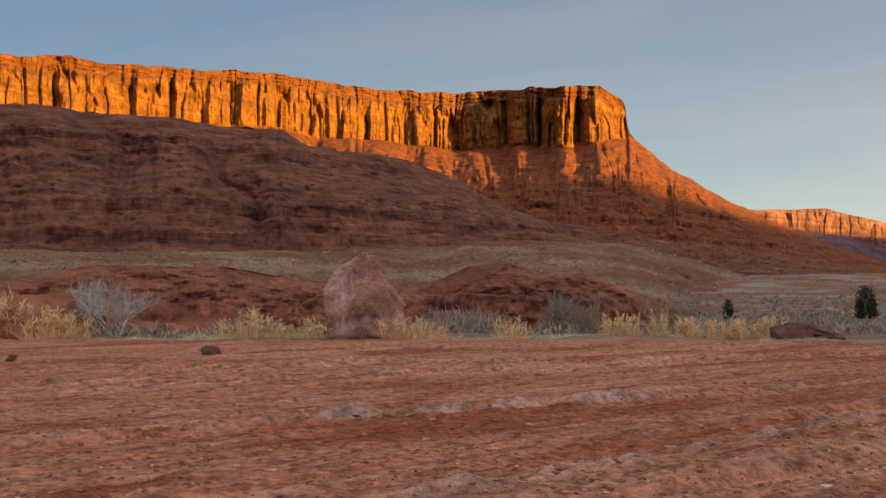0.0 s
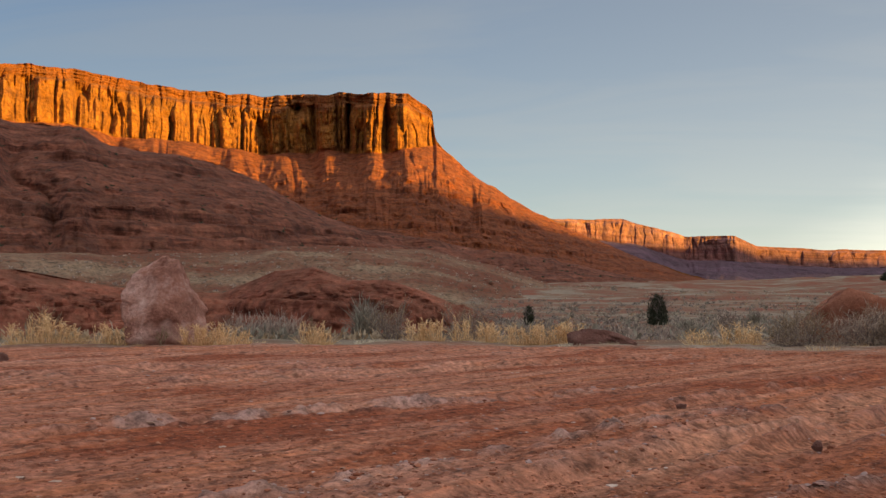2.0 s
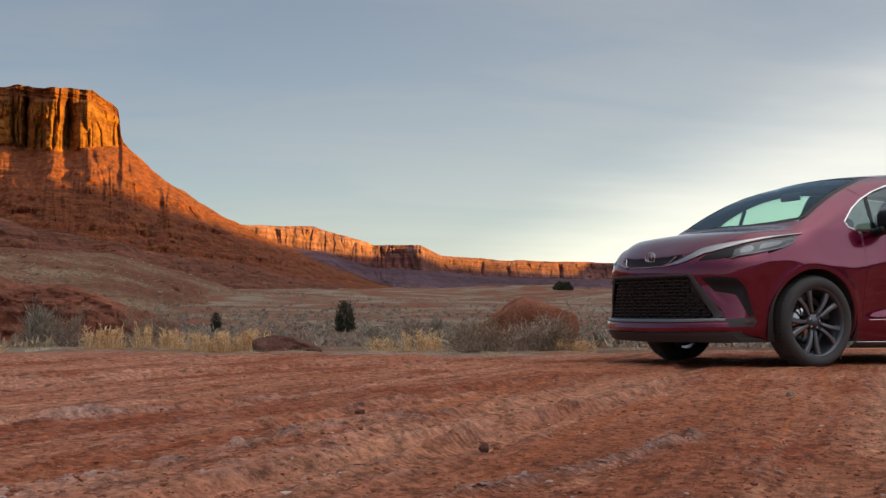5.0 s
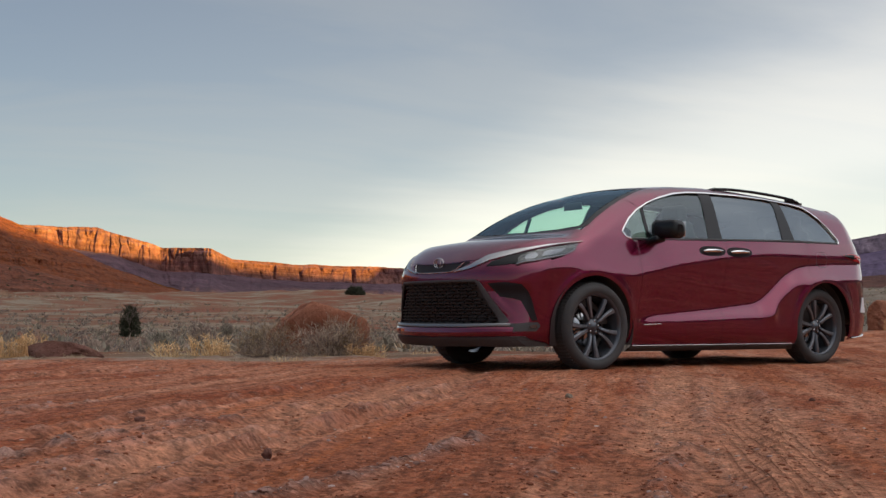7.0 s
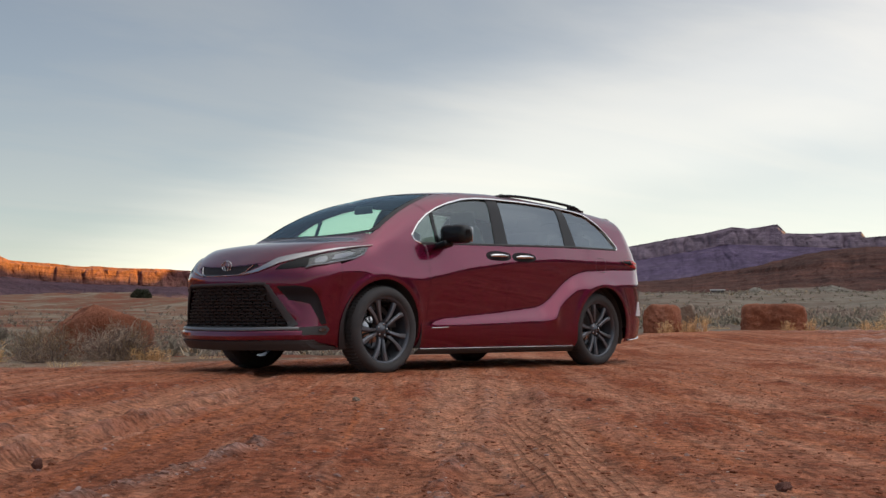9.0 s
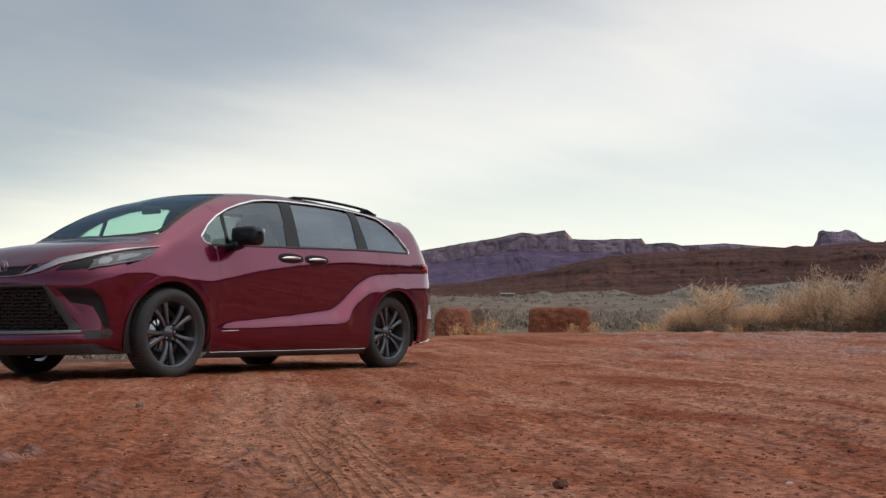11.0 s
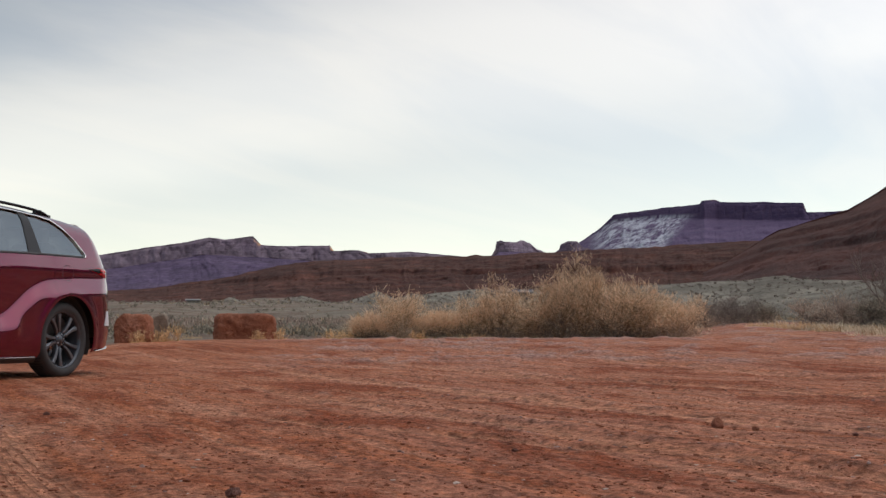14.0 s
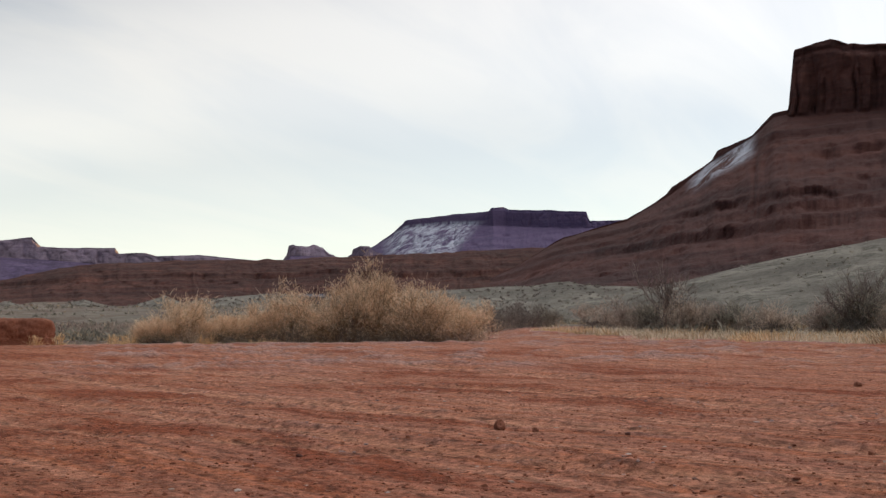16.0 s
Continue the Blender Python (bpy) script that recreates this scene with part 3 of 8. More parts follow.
def ground_parts(az, r):
    x, y = r * np.sin(np.radians(az)), r * np.cos(np.radians(az))
    z = broad_level(az, x, r)
    edge = lot_edge(az)
    wob = 0.9 * fbm(x * 0.6, y * 0.6, 3, 5)
    wild = smooth(-0.25, 0.5, r - edge + wob * np.clip(r / 12, 0.2, 2))
    # the dirt road that leaves the lot between the bushes
    road = np.exp(-(((az - (86.6 + 0.5 * np.sin(r * 0.05))) * r * np.pi / 180) / 2.6) ** 4) * (r > 18) * (1 - smooth(52, 62, r))
    wild = wild * (1 - road)
    flat = 1 - wild
    track, clod, rut, lug = np.zeros_like(x), np.zeros_like(x), np.zeros_like(x), np.zeros_like(x)
    near = r < 40
    for k, (a, b, half, depth, pale) in enumerate(TRACKS):
        along, off, length = along_off(x, y, a, b)
        off = off + 0.22 * vnoise(along * 0.22, k * 3.7, 40 + k) + 0.04 * vnoise(along * 1.1, k, 60 + k)
        on = smooth(-0.6, 0.6, along) * (1 - smooth(length - 2, length, along)) * smooth(-0.45, 0.1, vnoise(along * 0.35, k * 2.3, 80 + k) + 0.25)
        groove = np.exp(-(off / half) ** 4) * on
        lip = (np.exp(-((np.abs(off) - half * 1.25) / (half * 0.33)) ** 2)) * on
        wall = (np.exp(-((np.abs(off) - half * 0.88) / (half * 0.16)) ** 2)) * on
        crumble = np.clip(fbm(x * 7, y * 7, 3, 90 + k) + 0.1, 0, 1)
        z = z - 1.4 * depth * groove * near + depth * (0.3 + 1.1 * crumble) * lip * near
        track = np.maximum(track, pale * groove)
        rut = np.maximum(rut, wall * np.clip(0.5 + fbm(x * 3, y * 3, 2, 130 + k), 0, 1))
        clod = np.maximum(clod, 0.7 * lip * crumble)
    for k, (a, b, half, high) in enumerate(CRUSTS):
        along, off, length = along_off(x, y, a, b)
        off = off + 0.05 * vnoise(along * 1.3, k, 150 + k) + 0.02 * vnoise(along * 6, k, 155 + k)
        on = smooth(-0.1, 0.3, along) * (1 - smooth(length - 0.5, length, along))
        broken = np.clip(0.35 + 1.2 * fbm(x * 9, y * 9, 3, 160 + k, 0.6), 0, 1.4)
        crest = np.exp(-(off / half) ** 2) * on
        z = z + high * crest * broken
        clod = np.maximum(clod, crest * np.clip(broken * 1.3, 0, 1))
        # darkened strip along one side of the crust stands for its shade
        rut = np.maximum(rut, np.exp(-((off + half * 1.6) / (half * 0.6)) ** 2) * on)
    tread = np.zeros_like(x)
    for a, b, half in TREADS:
        along, off, length = along_off(x, y, a, b)
        on = smooth(0, 0.5, along) * (1 - smooth(length - 0.8, length, along))
        press = np.exp(-((off + 0.05 * vnoise(along * 0.5, 1.0, 199)) / half) ** 6) * on
        tread = np.maximum(tread, press)
        track = np.maximum(track, 0.8 * press)
    clod, rut = clod * (1 - tread), rut * (1 - tread)
    for k, (a, b, half) in enumerate(LUGS):
        along, off, length = along_off(x, y, a, b)
        lug = np.maximum(lug, np.exp(-(off / half) ** 4) * smooth(0, 0.3, along) * (1 - smooth(length - 0.4, length, along)))
    # ruts of every width, all one way, over a gently uneven floor
    p, q = (x + y) * 0.7071, (x - y) * 0.7071
    bend = q + 0.10 * vnoise(p * 0.25, q * 0.2, 9)
    rough = 0.012 * fbm(p * 0.45, bend * 2.6, 3, 11) + 0.010 * fbm(p * 0.7, bend * 6.5, 3, 12, 0.6) + 0.005 * fbm(p * 2.0, bend * 15, 3, 18, 0.6) + 0.004 * np.clip(fbm(x * 15, y * 15, 3, 13, 0.7), -0.2, 1) + 0.004 * fbm(x * 38, y * 38, 2, 16) + 0.022 * np.clip(fbm(p * 5.0, q * 9, 3, 14) - 0.38, 0, 1)
    cross = 0.016 * fbm(x * 0.9, y * 2.2, 4, 191, 0.6) + 0.008 * fbm(p * 4.0, q * 5.0, 3, 192, 0.65)
    rough = rough + (cross - 0.5 * rough) * smooth(44, 62, az)
    z = z + flat * rough * np.clip(1.3 - r / 60, 0.5, 1)
    # thin crusty ridges between the ruts
    for k, (across, off) in enumerate(((1.1, 0.0), (2.9, 5.0))):
        n_r = np.abs(vnoise(bend * 1.4142 * across, p * 0.16 + off, 170 + k))
        crest = (1 - np.clip(n_r * 7.5, 0, 1)) ** 2 * smooth(0.0, 0.4, fbm(p * 0.55, q * 0.8, 2, 175 + k))
        crust = np.clip(0.40 + 0.9 * fbm(x * 9, y * 9, 3, 180 + k), 0, 1.3)
        z = z + flat * (0.026 if k == 0 else 0.014) * crest * crust * (r < 26)
        clod = np.maximum(clod, 0.55 * flat * crest * crust * (r < 26))
    # scraped heaps of frozen mud far across the lot
    heaps = np.clip(fbm(x * 2.4, y * 0.9, 5, 15, 0.7) - 0.06, 0, 1) * smooth(12, 17, r) * smooth(60, 68, az) * flat
    z = z + 0.12 * heaps
    clod = np.maximum(clod, np.clip(heaps * 3.2, 0, 1.0))
    swell = np.clip(r - edge, 0, 400)
    z = z + wild * (0.05 * fbm(x * 1.5, y * 1.5, 4, 21) + 0.012 * swell * fbm(x * 0.02, y * 0.02, 4, 22) + 0.10 * smooth(0, 20, swell) * fbm(x * 0.35, y * 0.35, 4, 23))
    litter = np.exp(-((r - edge - 0.3) / 0.8) ** 2)
    dry = np.maximum(1 - smooth(4, 34, az), 0.95 * smooth(58, 80, az))
    clay = smooth(42, 54, az)
    return x, y, z, dict(clay=clay, wild=wild, track=track, clod=clod, rut=rut, lug=lug, tread=tread, litter=litter, dry=dry)


def ground_at(x, y):
    az = np.degrees(np.arctan2(np.asarray(x, float), np.asarray(y, float)))
    return ground_parts(az, np.hypot(x, y))[2]


def seat(az_deg, r):
    """A place on the ground by bearing and distance."""
    x, y = r * math.sin(radians(az_deg)), r * math.cos(radians(az_deg))
    return x, y, float(ground_at(np.array([x]), np.array([y]))[0])


def make_ground():
    az = np.concatenate([np.arange(-26, 107, 0.125), np.linspace(107, 334, 70)[:-1]])
    r = np.concatenate([[0.0, 0.4, 0.9, 1.5, 2.0], np.geomspace(2.3, 14, 360), np.geomspace(14, 60, 90)[1:], np.geomspace(60, 4600, 60)[1:]])
    A, Rr = np.meshgrid(az, r)
    A = np.where(A > 180, A - 360, A)
    x, y, z, marks = ground_parts(A, Rr)
    me = grid_mesh("ground", np.stack([x, y, z], -1), loop=True)
    me.flip_normals()
    for kind, values in marks.items():
        mask(me, kind, values)
    tagged(part("ground", me, M_GROUND), "red dirt lot with wheel tracks, grey sage flat beyond", "ground", kind="structure")


make_ground()


# ---- mesas, ridges and hills ----
def landform(name, label, span, step, top, dist, material, foot=None, base=((0, 0.0),), ratio=0.7, flute=(12.0, 8.0), gully=(30.0, 10.0), ledge=(6.0, 2.0),
             plateau=200.0, rim=0.6, rows=(60, 40), bow=1.2, cap=0.16, seed=1, slope_material=None, snow=None, rough=1.0, alcove=0.28, carve=None):
    """A rock form by the bearing of its parts: crest and cliff foot as heights above the eye's level in degrees, and how far off it stands."""
    az = np.arange(span[0], span[1] + step / 2, step)
    D = curve(dist, az)
    s = np.radians(az) * float(np.mean(D))
    zt = EYE + D * np.tan(np.radians(curve(top, az)))
    zt = zt + rim * fbm(s / (flute[0] * 0.8), s * 0, 4, seed + 1)
    zf = EYE + D * np.tan(np.radians(curve(foot, az))) if foot else zt
    zf = np.minimum(zf, zt)
    zf = zf - np.minimum(rim * 2.0, 0.4 * (zt - zf)) * (0.5 + 0.5 * fbm(s / (flute[0] * 1.7), s * 0, 3, seed + 2))
    zb = EYE + D * ratio * np.tan(np.radians(curve(base, az)))
    tall = zt - zf
    nt, nc = rows
    u = np.linspace(0, 1, nt)[:, None]
    d1 = D * ratio + D * (1 - ratio) * u
    z1 = zb + (zf - zb) * u ** bow
    S, U = np.broadcast_to(s, d1.shape), np.broadcast_to(u, d1.shape)
    fade = np.sin(np.pi * np.clip(U, 0, 1)) ** 0.5
    cut = ridged(S / gully[0] + 0.4 * vnoise(S / gully[0] * 2, U * 3, seed + 5), U * 0.7, 4, seed + 3)
    d1 = d1 + gully[1] * (0.35 - cut) * 2 * fade * (0.4 + 0.6 * U) + gully[1] * 0.25 * fbm(S / gully[0] * 5, z1 / gully[0] * 5, 4, seed + 4) * fade
    beds = z1 / ledge[0] + 0.6 * fbm(S / (ledge[0] * 14), S * 0, 3, seed + 6)
    hard = smooth(0.1, 0.5, vnoise(np.floor(beds), np.floor(S / (ledge[0] * 9)) * 0.0, seed + 7) + 0.35 * fbm(S / (ledge[0] * 5), np.floor(beds) * 3.3, 3, seed + 8))
    step_f = beds - np.floor(beds)
    z1 = z1 + hard * ledge[1] * (smooth(0.3, 0.6, step_f) - step_f) * fade
    z1 = z1 + 0.25 * ledge[1] * fbm(S / ledge[0] * 0.8, U * 60, 4, seed + 9) * fade
    d1 = d1 + rough * ledge[0] * fade * (0.9 * fbm(S / (ledge[0] * 2.2), z1 / (ledge[0] * 0.9), 5, seed + 16, 0.62) + 0.6 * fbm(S / (ledge[0] * 9), z1 / ledge[0] * 0.5, 3, seed + 17))
    parts_d, parts_z = [d1], [z1]
    if foot:
        v = np.linspace(0, 1, nc)[1:, None]
        Sv, V = np.broadcast_to(s, (nc - 1, len(s))), np.broadcast_to(v, (nc - 1, len(s)))
        z2 = zf + tall * v
        big = fbm(Sv / (flute[0] * 3.2), V * 0.3, 3, seed + 10)
        # rounded buttresses of every width between sharp clefts; some columns have fallen out and left alcoves
        relief = 0.9 * big + 0.12 * fbm(Sv / (flute[0] * 0.2), V * 9, 4, seed + 14, 0.6)
        sway = 0.06 * vnoise(Sv / flute[0], V * 4, seed + 19)
        for wide, deep, off in ((1.7, 0.9, 0), (0.8, 0.6, 30), (0.36, 0.36, 50), (0.17, 0.16, 70)):
            n_c = np.abs(vnoise(Sv / (flute[0] * wide) + sway / wide, V * 0.45 / wide ** 0.5, seed + 11 + off))
            relief = relief + deep * (1 - np.clip(n_c * 2.2, 0, 1)) ** 2.2
        q = Sv / (flute[0] * 0.62) + 0.8 * vnoise(Sv / (flute[0] * 1.9), V * 0.4, seed + 13) + sway * 2
        k_c = np.floor(q)
        own, high = hash01(k_c, k_c * 0 + 1, seed + 11), hash01(k_c, k_c * 0 + 2, seed + 12)
        fallen = smooth(0.70, 0.76, own) * (1 - smooth(0.30 + 0.6 * high, 0.42 + 0.6 * high, V + 0.25 * np.abs(2 * (q - k_c) - 1) ** 2))
        relief = flute[1] * (relief + 0.28 * high + alcove * fallen - 0.5)
        relief = relief * np.clip(tall / (flute[1] * 2.5), 0, 1)
        if carve:
            relief = relief * (1 + (carve[2] - 1) * smooth(carve[0] - 0.8, carve[0] + 0.8, az) * (1 - smooth(carve[1] - 0.5, carve[1] + 0.5, az)))
        capped = smooth(1 - cap, 1 - cap * 0.75, V)
        shelf = flute[1] * 0.35 * np.floor(V * 26) / 26 * 2 + flute[1] * 0.5 * capped + flute[1] * 0.25 * capped * fbm(Sv / flute[0] * 1.5, V * 40, 3, seed + 15)
        d2 = D + relief * (1 - 0.55 * capped) + shelf * np.clip(tall / (flute[1] * 2.5), 0, 1) + 0.05 * tall * v
        # the scree leans into the same recesses
        lean_in = relief[0]
        for _ in range(3):
            lean_in = np.convolve(np.pad(lean_in, 8, mode="edge"), np.ones(17) / 17, mode="valid")
        d1 += lean_in * smooth(0.5, 1.0, U)
        z2 = EYE + (z2 - EYE) * d2 / D
        parts_d.append(d2), parts_z.append(z2)
    last_d, last_z = parts_d[-1][-1], parts_z[-1][-1]
    w = np.array([0.02, 0.08, 0.3, 1.0])[:, None]
    parts_d.append(last_d + plateau * w)
    parts_z.append(last_z - (0.0 if foot else 0.25) * plateau * w * 0.5 + 0 * last_d)
    d, z = np.concatenate(parts_d), np.concatenate(parts_z)
    a = np.radians(az)
    me = grid_mesh(name, np.stack([d * np.sin(a), d * np.cos(a), z], -1))
    me.flip_normals()
    me.materials.append(material)
    if foot:
        level = np.zeros(d.shape)
        level[nt:nt + nc - 1] = smooth(1 - cap * 1.25, 1 - cap * 0.85, V + 0.5 * cap * fbm(Sv / flute[0] * 1.3, V * 3, 4, seed + 22))
        level[nt + nc - 1:] = 1.0
        mask(me, "cap", level)
    if slope_material:
        me.materials.append(slope_material)
        which = np.zeros((d.shape[0] - 1, d.shape[1] - 1), np.int32)
        which[:nt - 1] = 1
        me.polygons.foreach_set("material_index", which.ravel())
    if snow:
        A = np.broadcast_to(az, d.shape)
        rowv = np.broadcast_to(np.linspace(0, 1, d.shape[0])[:, None], d.shape)
        edge = snow[1] - snow[4] * (1 - rowv)
        mask(me, "snow", smooth(snow[0] - 0.5, snow[0] + 0.5, A) * (1 - smooth(edge - 0.4, edge + 0.4, A)) * smooth(snow[2], snow[2] + 0.06, rowv) * (1 - smooth(snow[3] - 0.05, snow[3] + 0.05, rowv)))
    return tagged(part(name, me, None), label, name.replace("_", " ") if name.count("_") < 2 else name.split("_")[-1], kind="structure")


landform("red_mesa", "long red sandstone mesa with sunlit fluted cliffs", (-25, 26), 0.03,
         top=[(-25, 11.6), (-20.15, 11.5), (-16.9, 11.52), (-15.1, 11.33), (-10.8, 11.21), (-7.56, 11.14), (-5.3, 10.83), (-3.1, 10.52), (-1.4, 10.39), (1.95, 10.24), (4.2, 10.4), (7.0, 10.51), (8.66, 10.38), (9.6, 9.95), (9.9, 9.55), (10.03, 8.4), (10.12, 8.12), (10.41, 7.74), (11.62, 6.75), (13.74, 5.32), (15.84, 4.18), (18.4, 3.05), (20.15, 2.35), (22.1, 1.54), (24.3, 1.0), (26, 0.4)],
         foot=[(-25, 9.0), (-15, 8.9), (-7.55, 8.69), (-5.3, 8.23), (-1.4, 7.91), (1.4, 7.57), (2.8, 7.75), (7, 7.82), (9.3, 7.95), (10.12, 8.05), (10.41, 7.74), (11.62, 6.75), (13.74, 5.32), (15.84, 4.18), (18.4, 3.05), (20.15, 2.35), (22.1, 1.54), (24.3, 1.0), (26, 0.4)],
         dist=[(-25, 600), (-10, 700), (-4, 766), (1.6, 812), (4.5, 780), (7.0, 744), (8.5, 752), (10, 785), (14, 820), (26, 960)],
         material=M_CLIFF, slope_material=M_TALUS, base=((-25, 0.8), (21, 0.5), (26, 0.2)), ratio=0.62, flute=(13.0, 12.0), gully=(24, 20), ledge=(5, 3.0), rough=1.5, plateau=300, rim=1.7, rows=(110, 74), cap=0.24, seed=3, carve=(0.0, 7.6, 1.9))
landform("shaded_hill", "dark red shale hillside with broken ledges", (-25, 22), 0.05,
         top=[(-25, 9.0), (-20.1, 9.19), (-18.6, 9.35), (-16.35, 8.98), (-12.4, 8.91), (-8.9, 8.53), (-7, 8.37), (-5.3, 7.57), (-3.1, 7.22), (-0.9, 7.08), (0.24, 6.66), (1.36, 6.1), (2.75, 5.39), (4.7, 4.39), (6.9, 3.81), (9.7, 3.35), (12.4, 2.76), (17, 2.0), (22, 0.9)],
         dist=[(-25, 400), (0, 430), (22, 520)], material=M_SLOPE, base=((-25, 0.4), (22, 0.2)), ratio=0.55, gully=(48, 22), ledge=(4.4, 4.4), plateau=60, rim=1.6, rows=(200, 2), rough=0.8, bow=1.05, seed=21)
landform("grassy_hill", "low rounded hill of dry grass and red earth", (-27, 30), 0.06,
         top=[(-27, 2.5), (-12.4, 2.45), (-1.5, 2.55), (3, 2.95), (9.7, 2.75), (12.4, 2.05), (15.8, 1.08), (21.8, 0.74), (30, 0.5)],
         dist=[(-27, 170), (3, 200), (30, 260)], material=M_GRASSY, base=((-27, -1.2),), ratio=0.45, gully=(15, 7), ledge=(2.4, 1.6), plateau=120, rim=0.35, rows=(150, 2), rough=1.6, bow=1.0, seed=41)
landform("earth_bank", "crumbling red earth bank with dark broken ledges", (-26, 13), 0.06,
         top=[(-26, 1.0), (-18.5, 1.2), (-16.3, 1.94), (-13.7, 1.94), (-9.7, 1.87), (-5.4, 0.97), (-0.35, 0.6), (2.2, 1.77), (4.1, 1.97), (5.8, 1.32), (7.7, 1.38), (9.6, 0.73), (11.5, -0.11), (13, -0.8)],
         dist=[(-26, 36), (-10, 40), (0, 42), (8, 34), (13, 32)], material=M_BANK, base=((-26, -2.2),), ratio=0.86, gully=(3.2, 1.1), ledge=(0.55, 0.62), plateau=25, rim=0.16, rows=(90, 2), rough=1.2, bow=0.8, seed=61)
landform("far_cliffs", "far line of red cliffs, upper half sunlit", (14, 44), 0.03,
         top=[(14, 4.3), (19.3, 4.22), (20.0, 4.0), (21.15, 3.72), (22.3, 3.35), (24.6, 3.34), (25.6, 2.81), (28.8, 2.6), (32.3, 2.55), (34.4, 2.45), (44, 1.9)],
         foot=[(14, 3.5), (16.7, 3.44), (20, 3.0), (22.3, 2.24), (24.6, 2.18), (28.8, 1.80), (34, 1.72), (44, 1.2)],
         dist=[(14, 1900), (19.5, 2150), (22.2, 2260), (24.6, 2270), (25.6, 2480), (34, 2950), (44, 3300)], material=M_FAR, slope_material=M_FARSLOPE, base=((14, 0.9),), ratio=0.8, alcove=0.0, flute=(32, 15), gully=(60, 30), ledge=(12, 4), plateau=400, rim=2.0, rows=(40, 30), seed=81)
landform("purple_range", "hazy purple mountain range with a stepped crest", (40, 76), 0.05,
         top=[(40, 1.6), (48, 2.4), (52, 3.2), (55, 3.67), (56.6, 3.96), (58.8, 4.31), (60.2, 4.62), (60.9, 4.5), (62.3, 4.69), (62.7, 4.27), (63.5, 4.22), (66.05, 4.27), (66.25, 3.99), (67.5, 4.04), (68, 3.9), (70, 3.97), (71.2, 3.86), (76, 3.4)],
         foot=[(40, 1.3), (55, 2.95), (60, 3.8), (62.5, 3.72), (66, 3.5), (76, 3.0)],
         dist=[(40, 3300), (60, 3200), (76, 3300)], material=M_RANGECAP, slope_material=M_HAZE_MAUVE, base=((40, 1.0),), ratio=0.75, alcove=0.0, flute=(50, 12), gully=(120, 70), ledge=(14, 6), plateau=300, rim=2.0, rows=(60, 20), seed=101)
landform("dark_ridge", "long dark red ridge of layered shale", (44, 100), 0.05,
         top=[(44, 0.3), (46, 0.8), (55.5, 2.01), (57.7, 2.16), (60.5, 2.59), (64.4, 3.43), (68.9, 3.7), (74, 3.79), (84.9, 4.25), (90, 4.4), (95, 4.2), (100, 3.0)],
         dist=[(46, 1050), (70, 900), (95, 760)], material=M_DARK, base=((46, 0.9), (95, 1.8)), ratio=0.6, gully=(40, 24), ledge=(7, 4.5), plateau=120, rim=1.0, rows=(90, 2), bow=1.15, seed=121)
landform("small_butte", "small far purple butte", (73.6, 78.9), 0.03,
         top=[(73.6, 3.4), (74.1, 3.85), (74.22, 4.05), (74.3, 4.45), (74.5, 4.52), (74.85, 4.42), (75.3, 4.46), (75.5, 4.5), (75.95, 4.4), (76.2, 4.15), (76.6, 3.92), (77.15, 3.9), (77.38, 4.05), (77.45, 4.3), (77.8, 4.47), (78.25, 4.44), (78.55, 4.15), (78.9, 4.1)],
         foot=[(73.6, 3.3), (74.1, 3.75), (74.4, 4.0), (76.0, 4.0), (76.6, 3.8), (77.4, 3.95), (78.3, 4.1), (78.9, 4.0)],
         dist=[(73.6, 1930), (74.9, 1900), (76.2, 1940), (77.0, 1960), (78.0, 1915), (78.9, 1940)], material=M_RANGECAP, slope_material=M_HAZE_MAUVE, base=((73, 2.5),), ratio=0.85, flute=(14, 6), gully=(24, 12), ledge=(8, 3), plateau=60, rim=1.6, rows=(30, 24), seed=141)
# plateau runs back out of sight, lengthened to shade the far cliffs' foot
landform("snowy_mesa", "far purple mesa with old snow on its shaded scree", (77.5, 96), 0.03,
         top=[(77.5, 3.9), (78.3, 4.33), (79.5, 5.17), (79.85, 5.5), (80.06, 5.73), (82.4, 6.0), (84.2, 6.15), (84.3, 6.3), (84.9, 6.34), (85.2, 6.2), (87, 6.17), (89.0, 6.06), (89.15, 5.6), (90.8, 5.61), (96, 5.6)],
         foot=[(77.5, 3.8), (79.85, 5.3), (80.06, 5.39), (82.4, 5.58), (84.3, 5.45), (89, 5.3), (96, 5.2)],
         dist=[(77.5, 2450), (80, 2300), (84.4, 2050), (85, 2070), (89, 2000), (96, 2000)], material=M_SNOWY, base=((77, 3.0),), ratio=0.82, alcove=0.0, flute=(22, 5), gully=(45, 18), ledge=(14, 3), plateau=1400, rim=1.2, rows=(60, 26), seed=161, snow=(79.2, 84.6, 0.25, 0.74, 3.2))
